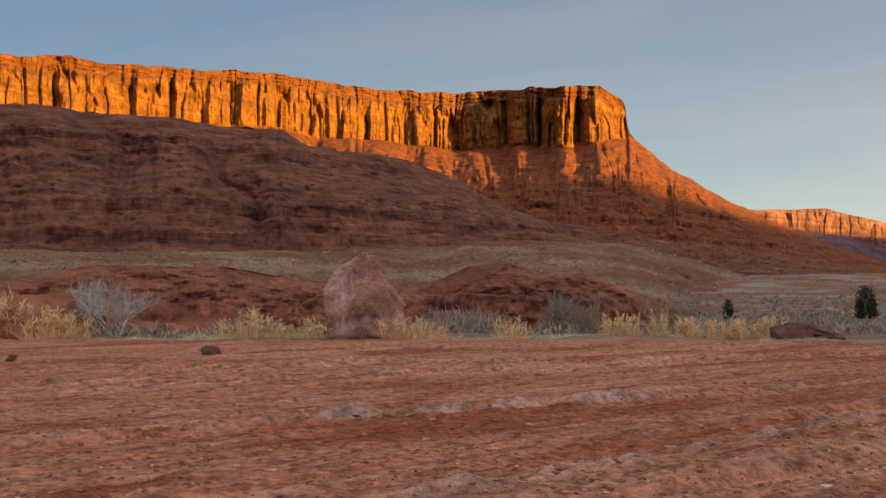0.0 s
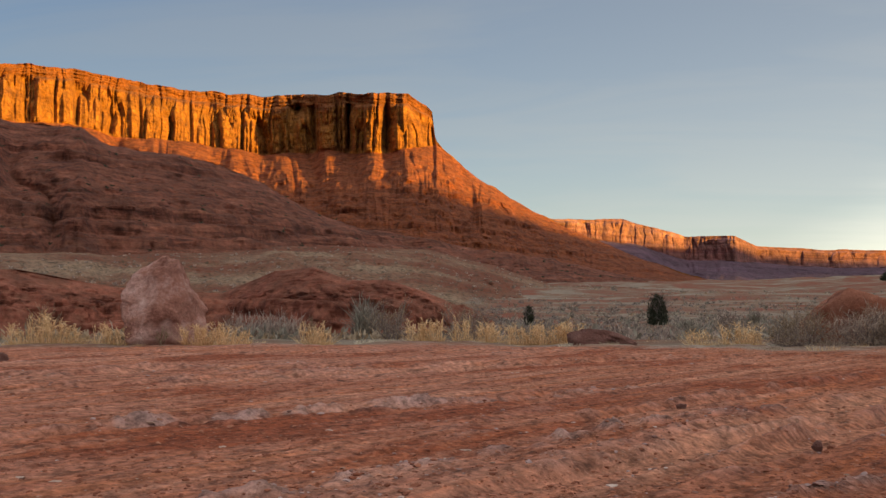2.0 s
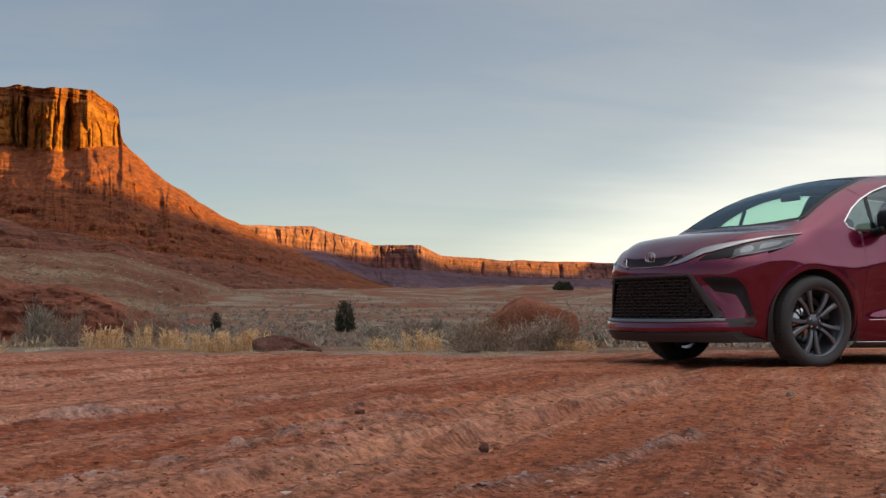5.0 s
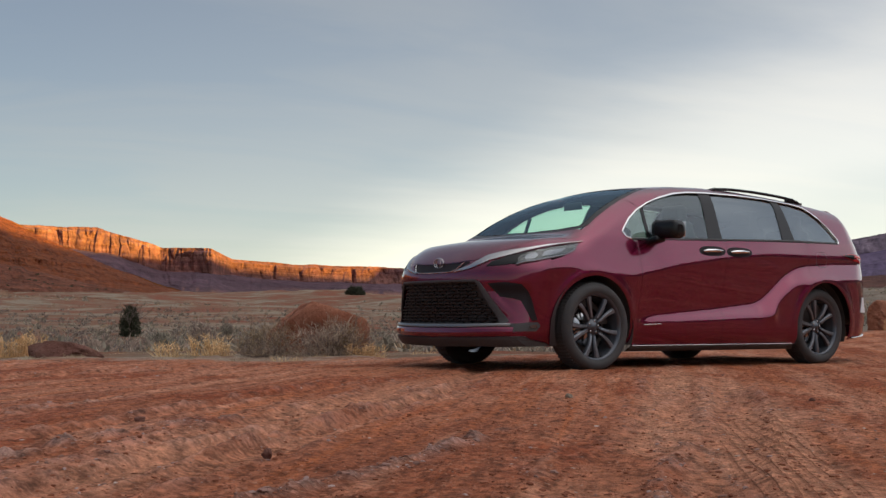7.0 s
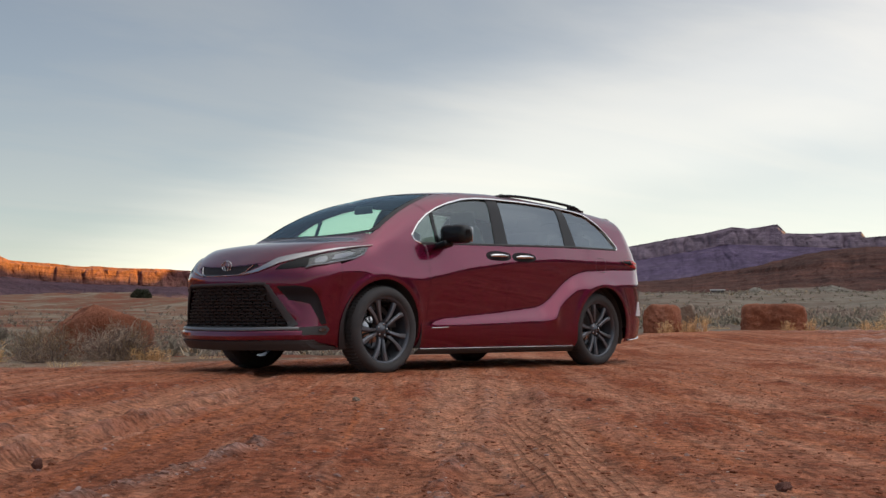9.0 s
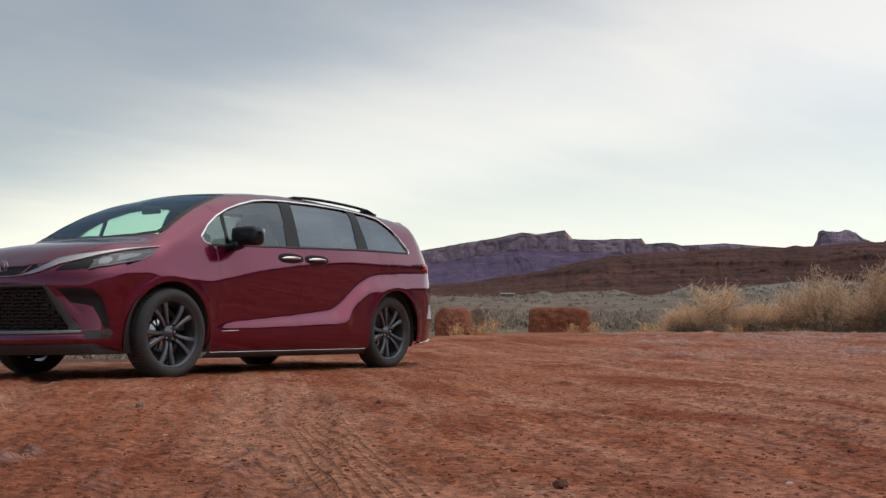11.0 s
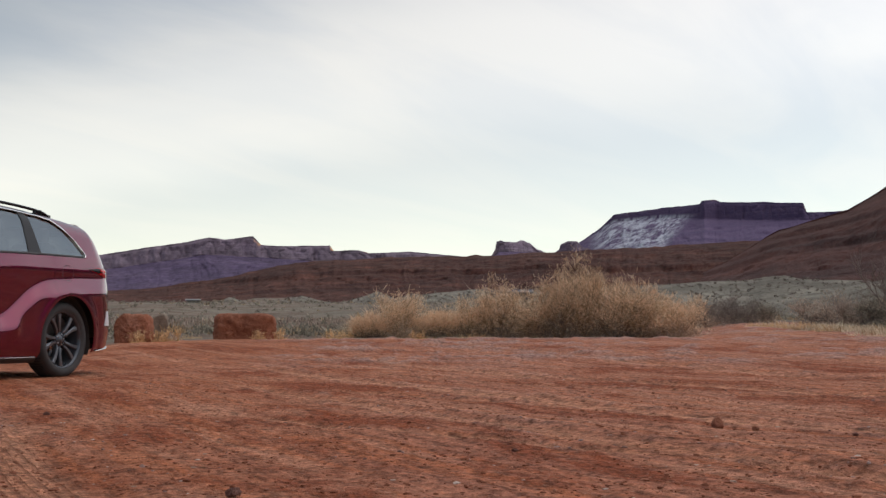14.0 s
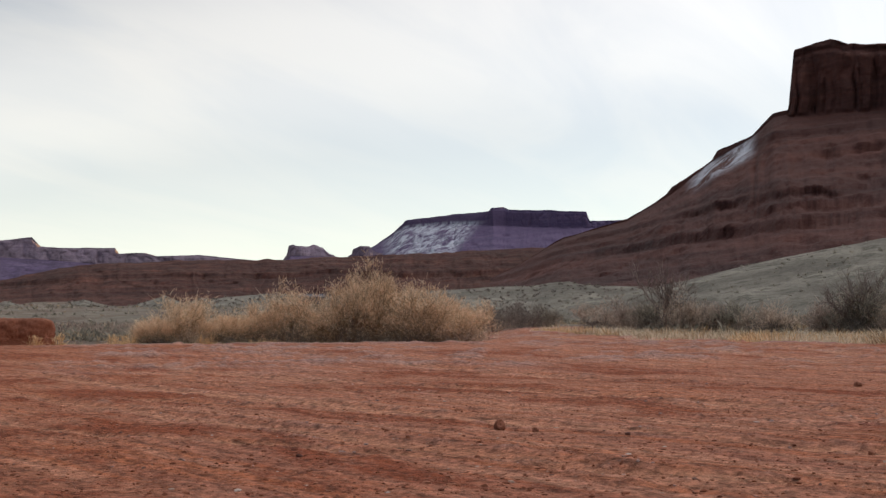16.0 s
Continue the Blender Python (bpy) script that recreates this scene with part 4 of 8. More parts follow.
# crest past 106 degrees and the plateau are unseen, shaped to block the sun
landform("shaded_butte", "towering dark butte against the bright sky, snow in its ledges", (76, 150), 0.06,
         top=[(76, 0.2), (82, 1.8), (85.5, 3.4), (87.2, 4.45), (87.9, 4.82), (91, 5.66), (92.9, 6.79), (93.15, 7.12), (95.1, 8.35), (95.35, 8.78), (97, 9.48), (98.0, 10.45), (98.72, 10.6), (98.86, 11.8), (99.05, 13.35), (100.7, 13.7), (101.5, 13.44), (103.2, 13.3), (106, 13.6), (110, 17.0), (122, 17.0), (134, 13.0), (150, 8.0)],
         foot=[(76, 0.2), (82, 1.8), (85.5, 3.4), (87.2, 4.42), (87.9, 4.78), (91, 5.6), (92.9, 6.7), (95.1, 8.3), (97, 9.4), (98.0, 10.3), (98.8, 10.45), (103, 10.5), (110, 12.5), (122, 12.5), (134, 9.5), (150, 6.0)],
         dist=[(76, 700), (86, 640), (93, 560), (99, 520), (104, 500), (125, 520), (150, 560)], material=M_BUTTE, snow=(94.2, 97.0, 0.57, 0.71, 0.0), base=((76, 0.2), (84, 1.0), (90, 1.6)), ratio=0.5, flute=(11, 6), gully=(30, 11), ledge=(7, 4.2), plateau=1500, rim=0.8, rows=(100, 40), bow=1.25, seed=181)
landform("grey_slope", "bare grey clay slope with scrub", (80, 122), 0.08,
         top=[(80, -0.4), (84, 0.7), (88, 1.6), (90.6, 2.02), (93.4, 2.54), (97.4, 3.42), (102.9, 4.45), (108, 5.0), (122, 4.5)],
         dist=[(84, 190), (122, 170)], material=M_GREY, base=((84, 0.3),), ratio=0.5, gully=(16, 6), ledge=(3, 0.5), plateau=60, rim=0.3, rows=(60, 2), bow=1.1, seed=201)
landform("clay_mounds", "low grey clay mounds", (50, 100), 0.07,
         top=[(50, 0.2), (52, 0.7), (54, 1.2), (55.2, 0.9), (56, 1.15), (58, 1.5), (60, 1.15), (61.2, 1.7), (62.7, 1.4), (64.7, 1.86), (65.7, 1.5), (66.8, 1.45), (67.6, 1.75), (68.4, 2.05), (69.4, 1.6), (70.1, 1.85), (71, 1.85), (73, 2.05), (78, 2.0), (82.3, 2.3), (88, 2.6), (92, 2.3), (96, 1.2), (100, 0.0)],
         dist=[(52, 330), (92, 300)], material=M_GREY, base=((52, 0.4),), ratio=0.7, gully=(11, 5), ledge=(3, 0.5), plateau=60, rim=0.7, rows=(50, 2), bow=0.8, seed=221)
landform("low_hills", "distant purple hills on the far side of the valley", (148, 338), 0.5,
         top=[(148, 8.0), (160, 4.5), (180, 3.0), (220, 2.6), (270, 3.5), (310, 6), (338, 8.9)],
         dist=[(148, 900), (200, 1500), (300, 900), (338, 500)], material=M_HAZE_MAUVE, base=((148, 0.3),), ratio=0.6, gully=(120, 40), ledge=(14, 5), plateau=200, rim=3.0, rows=(24, 2), seed=241)

# ---- the minivan: body surface as one smooth form, cut into its panels ----
VAN_X, VAN_Y = 6.93, 8.195           # front axle and centre line; it faces -x, its driver's side faces the lens
TOP = [(-1.3, 0.60), (-1.06, 0.86), (-1.0, 0.92), (-0.92, 1.0), (-0.8, 1.06), (-0.6, 1.112), (-0.4, 1.145), (-0.22, 1.165), (-0.12, 1.185), (0.0, 1.262), (0.2, 1.395), (0.4, 1.503), (0.6, 1.585), (0.8, 1.642), (1.0, 1.685), (1.3, 1.72), (1.7, 1.735), (2.1, 1.733), (2.6, 1.71), (3.0, 1.68), (3.4, 1.64), (3.75, 1.595), (4.3, 1.50)]
NOSE = [(0.0, -0.92), (0.20, -0.98), (0.29, -1.055), (0.36, -1.03), (0.42, -1.0), (0.74, -1.015), (0.82, -1.01), (0.9, -0.975), (0.98, -0.90), (1.2, -0.72)]
TAIL = [(0.0, 4.10), (0.25, 4.14), (0.45, 4.20), (0.75, 4.19), (1.05, 4.15), (1.2, 4.07), (1.4, 3.96), (1.6, 3.82), (1.9, 3.6)]
PLAN = [(-1.1, 0.90), (-0.6, 0.945), (0.0, 0.975), (0.8, 0.985), (2.2, 0.985), (3.06, 0.985), (3.6, 0.965), (4.2, 0.92)]
SHOULDER = [(-1.1, 0.80), (-0.3, 0.865), (0.0, 0.865), (0.42, 0.80), (1.0, 0.92), (1.6, 1.0), (2.2, 1.05), (4.2, 1.06)]
CREASE = [(0.5, 0.42), (0.6, 0.43), (0.75, 0.459), (1.6, 0.53), (2.12, 0.585), (2.25, 0.655), (2.47, 0.835), (2.62, 0.91), (2.79, 0.955), (3.3, 0.99), (4.2, 1.02)]
CREASE_LOW = [(0.5, 0.40), (1.52, 0.43), (2.27, 0.465), (2.34, 0.60), (2.45, 0.685), (2.6, 0.766), (2.8, 0.80), (3.06, 0.835), (3.4, 0.83), (4.2, 0.86)]


def soft_curve(pairs, x, width=0.06):
    return (curve(pairs, x - width) + 2 * curve(pairs, x - width * 0.5) + 3 * curve(pairs, x) + 2 * curve(pairs, x + width * 0.5) + curve(pairs, x + width)) / 9


def side_table():
    """Half-width of the body over length and height, from the lean of each band of its flank."""
    lx, z = np.linspace(-1.3, 4.4, 1200), np.linspace(0.0, 1.9, 800)
    L, Z = np.meshgrid(lx, z, indexing="ij")
    belt = 1.135 + 0.022 * L
    zs, c1, c2 = soft_curve(SHOULDER, L, 0.12), soft_curve(CREASE, L, 0.08), soft_curve(CREASE_LOW, L, 0.05)
    on = smooth(0.5, 0.75, L)
    w = 0.022
    lean = -0.27 * smooth(-w, w, Z - zs) + 0.13 * (1 - smooth(-w, w, Z - zs))
    plain = lean * (1 - smooth(-0.02, 0.02, Z - belt)) - 0.40 * smooth(-0.02, 0.02, Z - belt)
    lean = lean * (1 - on * smooth(-w, w, c1 - Z)) + on * smooth(-w, w, c1 - Z) * (-0.50 * smooth(-w, w, Z - c2) + 0.07 * (1 - smooth(-w, w, Z - c2)))
    lean = lean * (1 - smooth(-0.02, 0.02, Z - belt)) - 0.40 * smooth(-0.02, 0.02, Z - belt) - 0.12 * smooth(1.35, 1.7, Z)
    lean = lean + 0.35 * (1 - smooth(0.20, 0.36, Z))
    y = np.cumsum(lean, axis=1) * (z[1] - z[0])
    # the upper flank runs straight on; the creases flare out below it
    above = np.cumsum(plain, axis=1) * (z[1] - z[0])
    rise = np.array([np.interp(1.12, z, row) - np.interp(0.85, z, row) for row in above])
    at = np.array([np.interp(1.12, z, row) for row in y])
    y = y - at[:, None] + (soft_curve(PLAN, lx, 0.15) + rise - 0.012 * smooth(2.3, 2.9, lx))[:, None]
    # the flare ahead of the rear wheel eases in along the sill
    eased = y
    for _ in range(2):
        eased = np.apply_along_axis(lambda c: np.convolve(np.pad(c, 50, mode="edge"), np.ones(101) / 101, mode="valid"), 0, eased)
    low = 1 - smooth(0.34, 0.50, Z)
    y = y * (1 - low) + eased * low
    for ax in (0.0, 3.06):
        rr = np.hypot(L - ax, Z - 0.362)
        y = y + 0.014 * np.exp(-((rr - 0.45) / 0.055) ** 2)
    return lx, z, y


SIDE_X, SIDE_Z, SIDE_Y = side_table()


def side_half(lx, z):
    fx = np.clip((lx - SIDE_X[0]) / (SIDE_X[1] - SIDE_X[0]), 0, len(SIDE_X) - 1.001)
    fz = np.clip((z - SIDE_Z[0]) / (SIDE_Z[1] - SIDE_Z[0]), 0, len(SIDE_Z) - 1.001)
    i, j = fx.astype(int), fz.astype(int)
    a, b = fx - i, fz - j
    return (SIDE_Y[i, j] * (1 - a) + SIDE_Y[i + 1, j] * a) * (1 - b) + (SIDE_Y[i, j + 1] * (1 - a) + SIDE_Y[i + 1, j + 1] * a) * b


def smax(a, b, k):
    h = np.maximum(k - np.abs(a - b), 0) / k
    return np.maximum(a, b) + h * h * k * 0.25


def body(P):
    """Below 0 inside the body, above outside."""
    lx, y, z = P[:, 0], np.abs(P[:, 1]), P[:, 2]
    g_side = y - side_half(lx, z)
    crown = 0.05 + 0.05 * smooth(-0.3, 0.6, lx)
    g_top = z - soft_curve(TOP, lx, 0.05) + crown * y * y
    g_top = g_top / (1 + 0.35 * smooth(-0.35, -0.1, lx) * (1 - smooth(0.5, 1.2, lx)))
    sweep = 0.30 * (np.clip(y, 0, 1.2) / 0.9) ** 3.2
    g_front = soft_curve(NOSE, z, 0.03) + sweep - lx
    g_rear = lx - soft_curve(TAIL, z, 0.05) + 0.27 * (np.clip(y, 0, 1.2) / 0.9) ** 4
    g = smax(g_side, g_top, 0.13)
    g = smax(g, g_front, 0.14)
    g = smax(g, g_rear, 0.12)
    # hollow beside the grille: steep under its brow, easing out to the chin
    a = (lx + y) * math.sqrt(0.5)
    brow = np.minimum(1 - smooth(0.635, 0.72, z), smooth(0.40, 0.62, z))
    g = g + 0.03 * brow * smooth(0.0, 0.11, a - (-0.26 + (0.72 - z) * 0.80)) * (1 - smooth(0.13, 0.19, a)) * (lx < -0.35)
    return smax(g, 0.15 - z, 0.03)


def body_normal(P):
    e = 0.016
    g = np.stack([body(P + e * np.eye(3)[k]) - body(P - e * np.eye(3)[k]) for k in range(3)], -1)
    return g / np.maximum(np.linalg.norm(g, axis=1, keepdims=True), 1e-9)


def cast(P, way):
    """Where rays from outside first meet the body."""
    way = np.asarray(way, float) / np.linalg.norm(way)
    t = np.zeros(len(P))
    for _ in range(60):
        t = t + np.clip(body(P + t[:, None] * way), -0.05, 0.2) * 0.7
    return P + t[:, None] * way


def inside(poly, X, Y):
    hit = np.zeros(len(X), bool)
    n = len(poly)
    for k in range(n):
        (x0, y0), (x1, y1) = poly[k], poly[(k + 1) % n]
        cross = ((y0 > Y) != (y1 > Y))
        with np.errstate(divide="ignore", invalid="ignore"):
            hit ^= cross & (X < (x1 - x0) * (Y - y0) / (y1 - y0 + 1e-12) + x0)
    return hit


def resample(poly, step, closed=True):
    out = []
    n = len(poly)
    for k in range(n if closed else n - 1):
        a, b = np.array(poly[k], float), np.array(poly[(k + 1) % n], float)
        m = max(1, int(round(np.linalg.norm(b - a) / step)))
        out += [tuple(a + (b - a) * i / m) for i in range(m)]
    if not closed:
        out.append(tuple(poly[-1]))
    return out


def rounded(poly, times=2, closed=True):
    """Corner cutting, to turn a few points into a curve."""
    for _ in range(times):
        out = [] if closed else [poly[0]]
        n = len(poly)
        for k in range(n if closed else n - 1):
            a, b = np.array(poly[k], float), np.array(poly[(k + 1) % n], float)
            out += [tuple(a * 0.75 + b * 0.25), tuple(a * 0.25 + b * 0.75)]
        if not closed:
            out.append(poly[-1])
        poly = out
    return poly


def arc(cx, cz, r, a0, a1, n=24):
    return [(cx + r * math.cos(radians(a0 + (a1 - a0) * k / n)), cz + r * math.sin(radians(a0 + (a1 - a0) * k / n))) for k in range(n + 1)]


from mathutils.geometry import delaunay_2d_cdt

VIEWS = {"side": ((1, 0, 0), (0, 0, 1), (0, 1, 0)), "top": ((1, 0, 0), (0, 1, 0), (0, 0, -1)), "front": ((0, 1, 0), (0, 0, 1), (1, 0, 0)), "rear": ((0, 1, 0), (0, 0, 1), (-1, 0, 0)),
         "corner": ((math.sqrt(0.5), -math.sqrt(0.5), 0), (0, 0, 1), (math.sqrt(0.5), math.sqrt(0.5), 0))}


def panel_mesh(name, outline, view="side", cell=0.05, lift=0.0, holes=(), flange=0.015, mirror=False):
    """A sheet of the body's surface within an outline drawn in one view."""
    e1, e2, way = (np.array(v, float) for v in VIEWS[view])
    loops = [resample(outline, cell * 0.7)] + [resample(h, cell * 0.7) for h in holes]
    pts, edges = [], []
    for lp in loops:
        k0 = len(pts)
        pts += lp
        edges += [(k0 + k, k0 + (k + 1) % len(lp)) for k in range(len(lp))]
    P2 = np.array(pts)
    gx, gy = np.meshgrid(np.arange(P2[:, 0].min(), P2[:, 0].max(), cell), np.arange(P2[:, 1].min(), P2[:, 1].max(), cell))
    gx, gy = gx.ravel(), gy.ravel()
    keep = inside(outline, gx, gy)
    for h in holes:
        keep &= ~inside(h, gx, gy)
    gx, gy = gx[keep], gy[keep]
    if len(gx):
        far = np.min(np.hypot(gx[:, None] - P2[:, 0], gy[:, None] - P2[:, 1]), axis=1) > cell * 0.45
        pts += list(zip(gx[far], gy[far]))
    vs, _, fs, _, _, _ = delaunay_2d_cdt([Vector(p) for p in pts], edges, [], 0, 1e-6)
    V2, F = np.array([tuple(v) for v in vs]), np.array([f for f in fs if len(f) == 3])
    c = V2[F].mean(axis=1)
    keep = inside(outline, c[:, 0], c[:, 1])
    for h in holes:
        keep &= ~inside(h, c[:, 0], c[:, 1])
    F = F[keep]
    start = V2[:, :1] * e1 + V2[:, 1:2] * e2 - way * (2.2 if view != "rear" else -0.0)
    if view == "rear":
        start = start + np.array([5.2, 0, 0])
    W = cast(start, way)
    N = body_normal(W)
    good = np.abs(body(W)) < 0.004
    F = F[good[F].all(axis=1)]
    W = W + N * lift
    # turn the faces outwards
    fn = np.cross(W[F[:, 1]] - W[F[:, 0]], W[F[:, 2]] - W[F[:, 0]])
    flip = (fn * N[F].sum(axis=1)).sum(axis=1) < 0
    F[flip] = F[flip][:, ::-1]
    if flange:
        count = {}
        for f in F:
            for a, b in ((f[0], f[1]), (f[1], f[2]), (f[2], f[0])):
                count[(a, b)] = 1
        rim = [(a, b) for a, b in count if (b, a) not in count]
        ids = sorted({k for e in rim for k in e})
        new_id = {k: len(W) + n for n, k in enumerate(ids)}
        W = np.concatenate([W, W[ids] - N[ids] * flange])
        N = np.concatenate([N, N[ids]])
        F = np.concatenate([F, [(b, a, new_id[a]) for a, b in rim], [(b, new_id[a], new_id[b]) for a, b in rim]]) if rim else F
    if mirror:
        W, N, F = W * (1, -1, 1), N * (1, -1, 1), F[:, ::-1]
    me = raw_mesh(name, W, F)
    me.normals_split_custom_set_from_vertices([tuple(n) for n in N])
    return me


def ribbon_mesh(name, line, width, view="side", lift=0.006, thick=0.006, closed=False, mirror=False, step=0.03):
    """A strip of trim that follows a line on the body."""
    e1, e2, way = (np.array(v, float) for v in VIEWS[view])
    pts = np.array(resample(line, step, closed))
    if closed:
        tan = np.roll(pts, -1, 0) - np.roll(pts, 1, 0)
    else:
        tan = np.gradient(pts, axis=0)
    tan /= np.maximum(np.linalg.norm(tan, axis=1, keepdims=True), 1e-9)
    nor = np.stack([-tan[:, 1], tan[:, 0]], -1)
    w = np.asarray(width) if np.ndim(width) else np.full(len(pts), width)
    if len(w) != len(pts):
        w = np.interp(np.linspace(0, 1, len(pts)), np.linspace(0, 1, len(w)), w)
    rows = []
    for s, up in ((-0.5, -thick), (-0.5, lift), (-0.2, lift + thick * 0.5), (0.2, lift + thick * 0.5), (0.5, lift), (0.5, -thick)):
        q = pts + nor * (s * w)[:, None]
        W = cast(q[:, :1] * e1 + q[:, 1:2] * e2 - way * 2.2, way)
        rows.append(W + body_normal(W) * up)
    P = np.stack(rows, 1)
    if closed:
        P = np.concatenate([P, P[:1]])
    if mirror:
        P = P * (1, -1, 1)
        P = P[:, ::-1]
    me = grid_mesh(name, P, smooth_shade=False)
    return me


def paint_material():
    m = Mat("ruby_metallic_paint", 0.25, 0.75, 0.3)
    flake = m.noise(900.0, 1, 0.5, obj=True)
    m.color(m.mix(m.ramp(flake, [(0.4, 0.0), (0.7, 0.35)]), (0.155, 0.0030, 0.033), (0.255, 0.008, 0.058)))
    dust = m.noise(5.0, 6, 0.7, obj=True)
    m.b.inputs["Coat Weight"].default_value = 1.0
    m.b.inputs["Coat IOR"].default_value = 1.58
    m.l.new(m.ramp(dust, [(0.4, 0.005), (0.8, 0.03)]), m.b.inputs["Coat Roughness"])
    return m.m


def glass_material(name, tint, gloss=(1.0, 1.0, 1.0), least=0.075):
    m = bpy.data.materials.new(name)
    m.use_nodes = True
    n, l = m.node_tree.nodes, m.node_tree.links
    n.remove(n["Principled BSDF"])
    tr, gl, mx, fr = n.new("ShaderNodeBsdfTransparent"), n.new("ShaderNodeBsdfGlossy"), n.new("ShaderNodeMixShader"), n.new("ShaderNodeLayerWeight")
    tr.inputs["Color"].default_value = (*tint, 1)
    gl.inputs["Roughness"].default_value = 0.0
    gl.inputs["Color"].default_value = (*gloss, 1)
    fr.inputs["Blend"].default_value = 0.5
    steep, share = n.new("ShaderNodeMath"), n.new("ShaderNodeMath")
    steep.operation, share.operation = "POWER", "MULTIPLY_ADD"
    steep.inputs[1].default_value, share.inputs[1].default_value, share.inputs[2].default_value = 4.0, 0.5, least
    l.new(fr.outputs["Facing"], steep.inputs[0]), l.new(steep.outputs[0], share.inputs[0])
    l.new(share.outputs[0], mx.inputs[0]), l.new(tr.outputs[0], mx.inputs[1]), l.new(gl.outputs[0], mx.inputs[2])
    l.new(mx.outputs[0], n["Material Output"].inputs["Surface"])
    return m


M_PAINT = paint_material()
M_GLASS = glass_material("green_tinted_glass", (0.70, 0.90, 0.82), (0.85, 0.94, 1.0), 0.11)
M_SCREEN = glass_material("blue_green_windscreen", (0.66, 0.90, 0.82), (0.62, 0.84, 1.0), 0.08)
M_PRIVACY = glass_material("dark_privacy_glass", (0.16, 0.17, 0.18), (0.82, 0.92, 1.0), 0.18)
M_LENS = glass_material("clear_lamp_lens", (0.9, 0.92, 0.94))
M_CHROME = Mat("chrome", 0.08, 1.0).color((0.78, 0.77, 0.76)).m
M_SATIN = Mat("satin_chrome", 0.22, 1.0).color((0.52, 0.50, 0.50)).m
M_BLACK = Mat("gloss_black_trim", 0.14, 0.0, 0.3).color((0.012, 0.012, 0.013)).m
M_PLASTIC = Mat("matt_black_plastic", 0.55, 0.0, 0.3).color((0.06, 0.057, 0.058)).m
M_PILLAR = Mat("satin_black_film", 0.42, 0.0, 0.22).color((0.030, 0.030, 0.032)).m
# black mouth trim, and painted shade in bumper hollow and handle recesses
M_TRIM_SHADE = Mat("dark_inlet_plastic", 0.55, 0.0, 0.15).color((0.022, 0.018, 0.02)).m
M_SHELL = Mat("dark_inner_shell", 0.9).color((0.075, 0.066, 0.062)).m
M_CLOTH = Mat("dark_grey_seat_cloth", 0.85).color((0.055, 0.055, 0.06)).m
M_REDLAMP = Mat("red_lamp_plastic", 0.1).color((0.35, 0.008, 0.01)).m
M_WHITELAMP = Mat("pale_reflector", 0.22, 0.9).color((0.17, 0.175, 0.19)).m


def tyre_material():
    m = Mat("dusty_tyre_rubber", 0.85)
    d = m.noise(14.0, 6, 0.7, obj=True)
    return m.color(m.mix(m.ramp(d, [(0.45, 0.0), (0.75, 0.3)]), (0.046, 0.044, 0.045), (0.095, 0.065, 0.052))).bump(d, 0.3, 0.004).m


M_TYRE = tyre_material()
M_RIM = Mat("dark_grey_alloy", 0.2, 0.45).color((0.075, 0.079, 0.092)).m
M_EDGE = Mat("machined_alloy_edge", 0.2, 1.0).color((0.42, 0.42, 0.43)).m

VAN = new("minivan")
tagged(VAN, "ruby red minivan with black wheels parked on red dirt", "minivan")

BELT = [(0.50, 1.14), (1.05, 1.155), (1.84, 1.18), (2.7, 1.205), (3.40, 1.21)]
ROOFLINE = [(0.53, 1.325), (0.66, 1.41), (0.82, 1.487), (1.0, 1.55), (1.2, 1.6), (1.4, 1.625), (1.64, 1.635), (2.05, 1.637), (2.47, 1.628), (2.9, 1.6), (3.06, 1.572), (3.2, 1.485), (3.34, 1.37), (3.44, 1.255)]
DAYLIGHT = [(0.43, 1.165), (0.40, 1.205)] + ROOFLINE + [(3.445, 1.215)] + BELT[::-1]
F_ARCH = arc(0.0, 0.362, 0.437, 200, -18, 40)
R_ARCH = arc(3.06, 0.362, 0.437, 197, -18, 40)

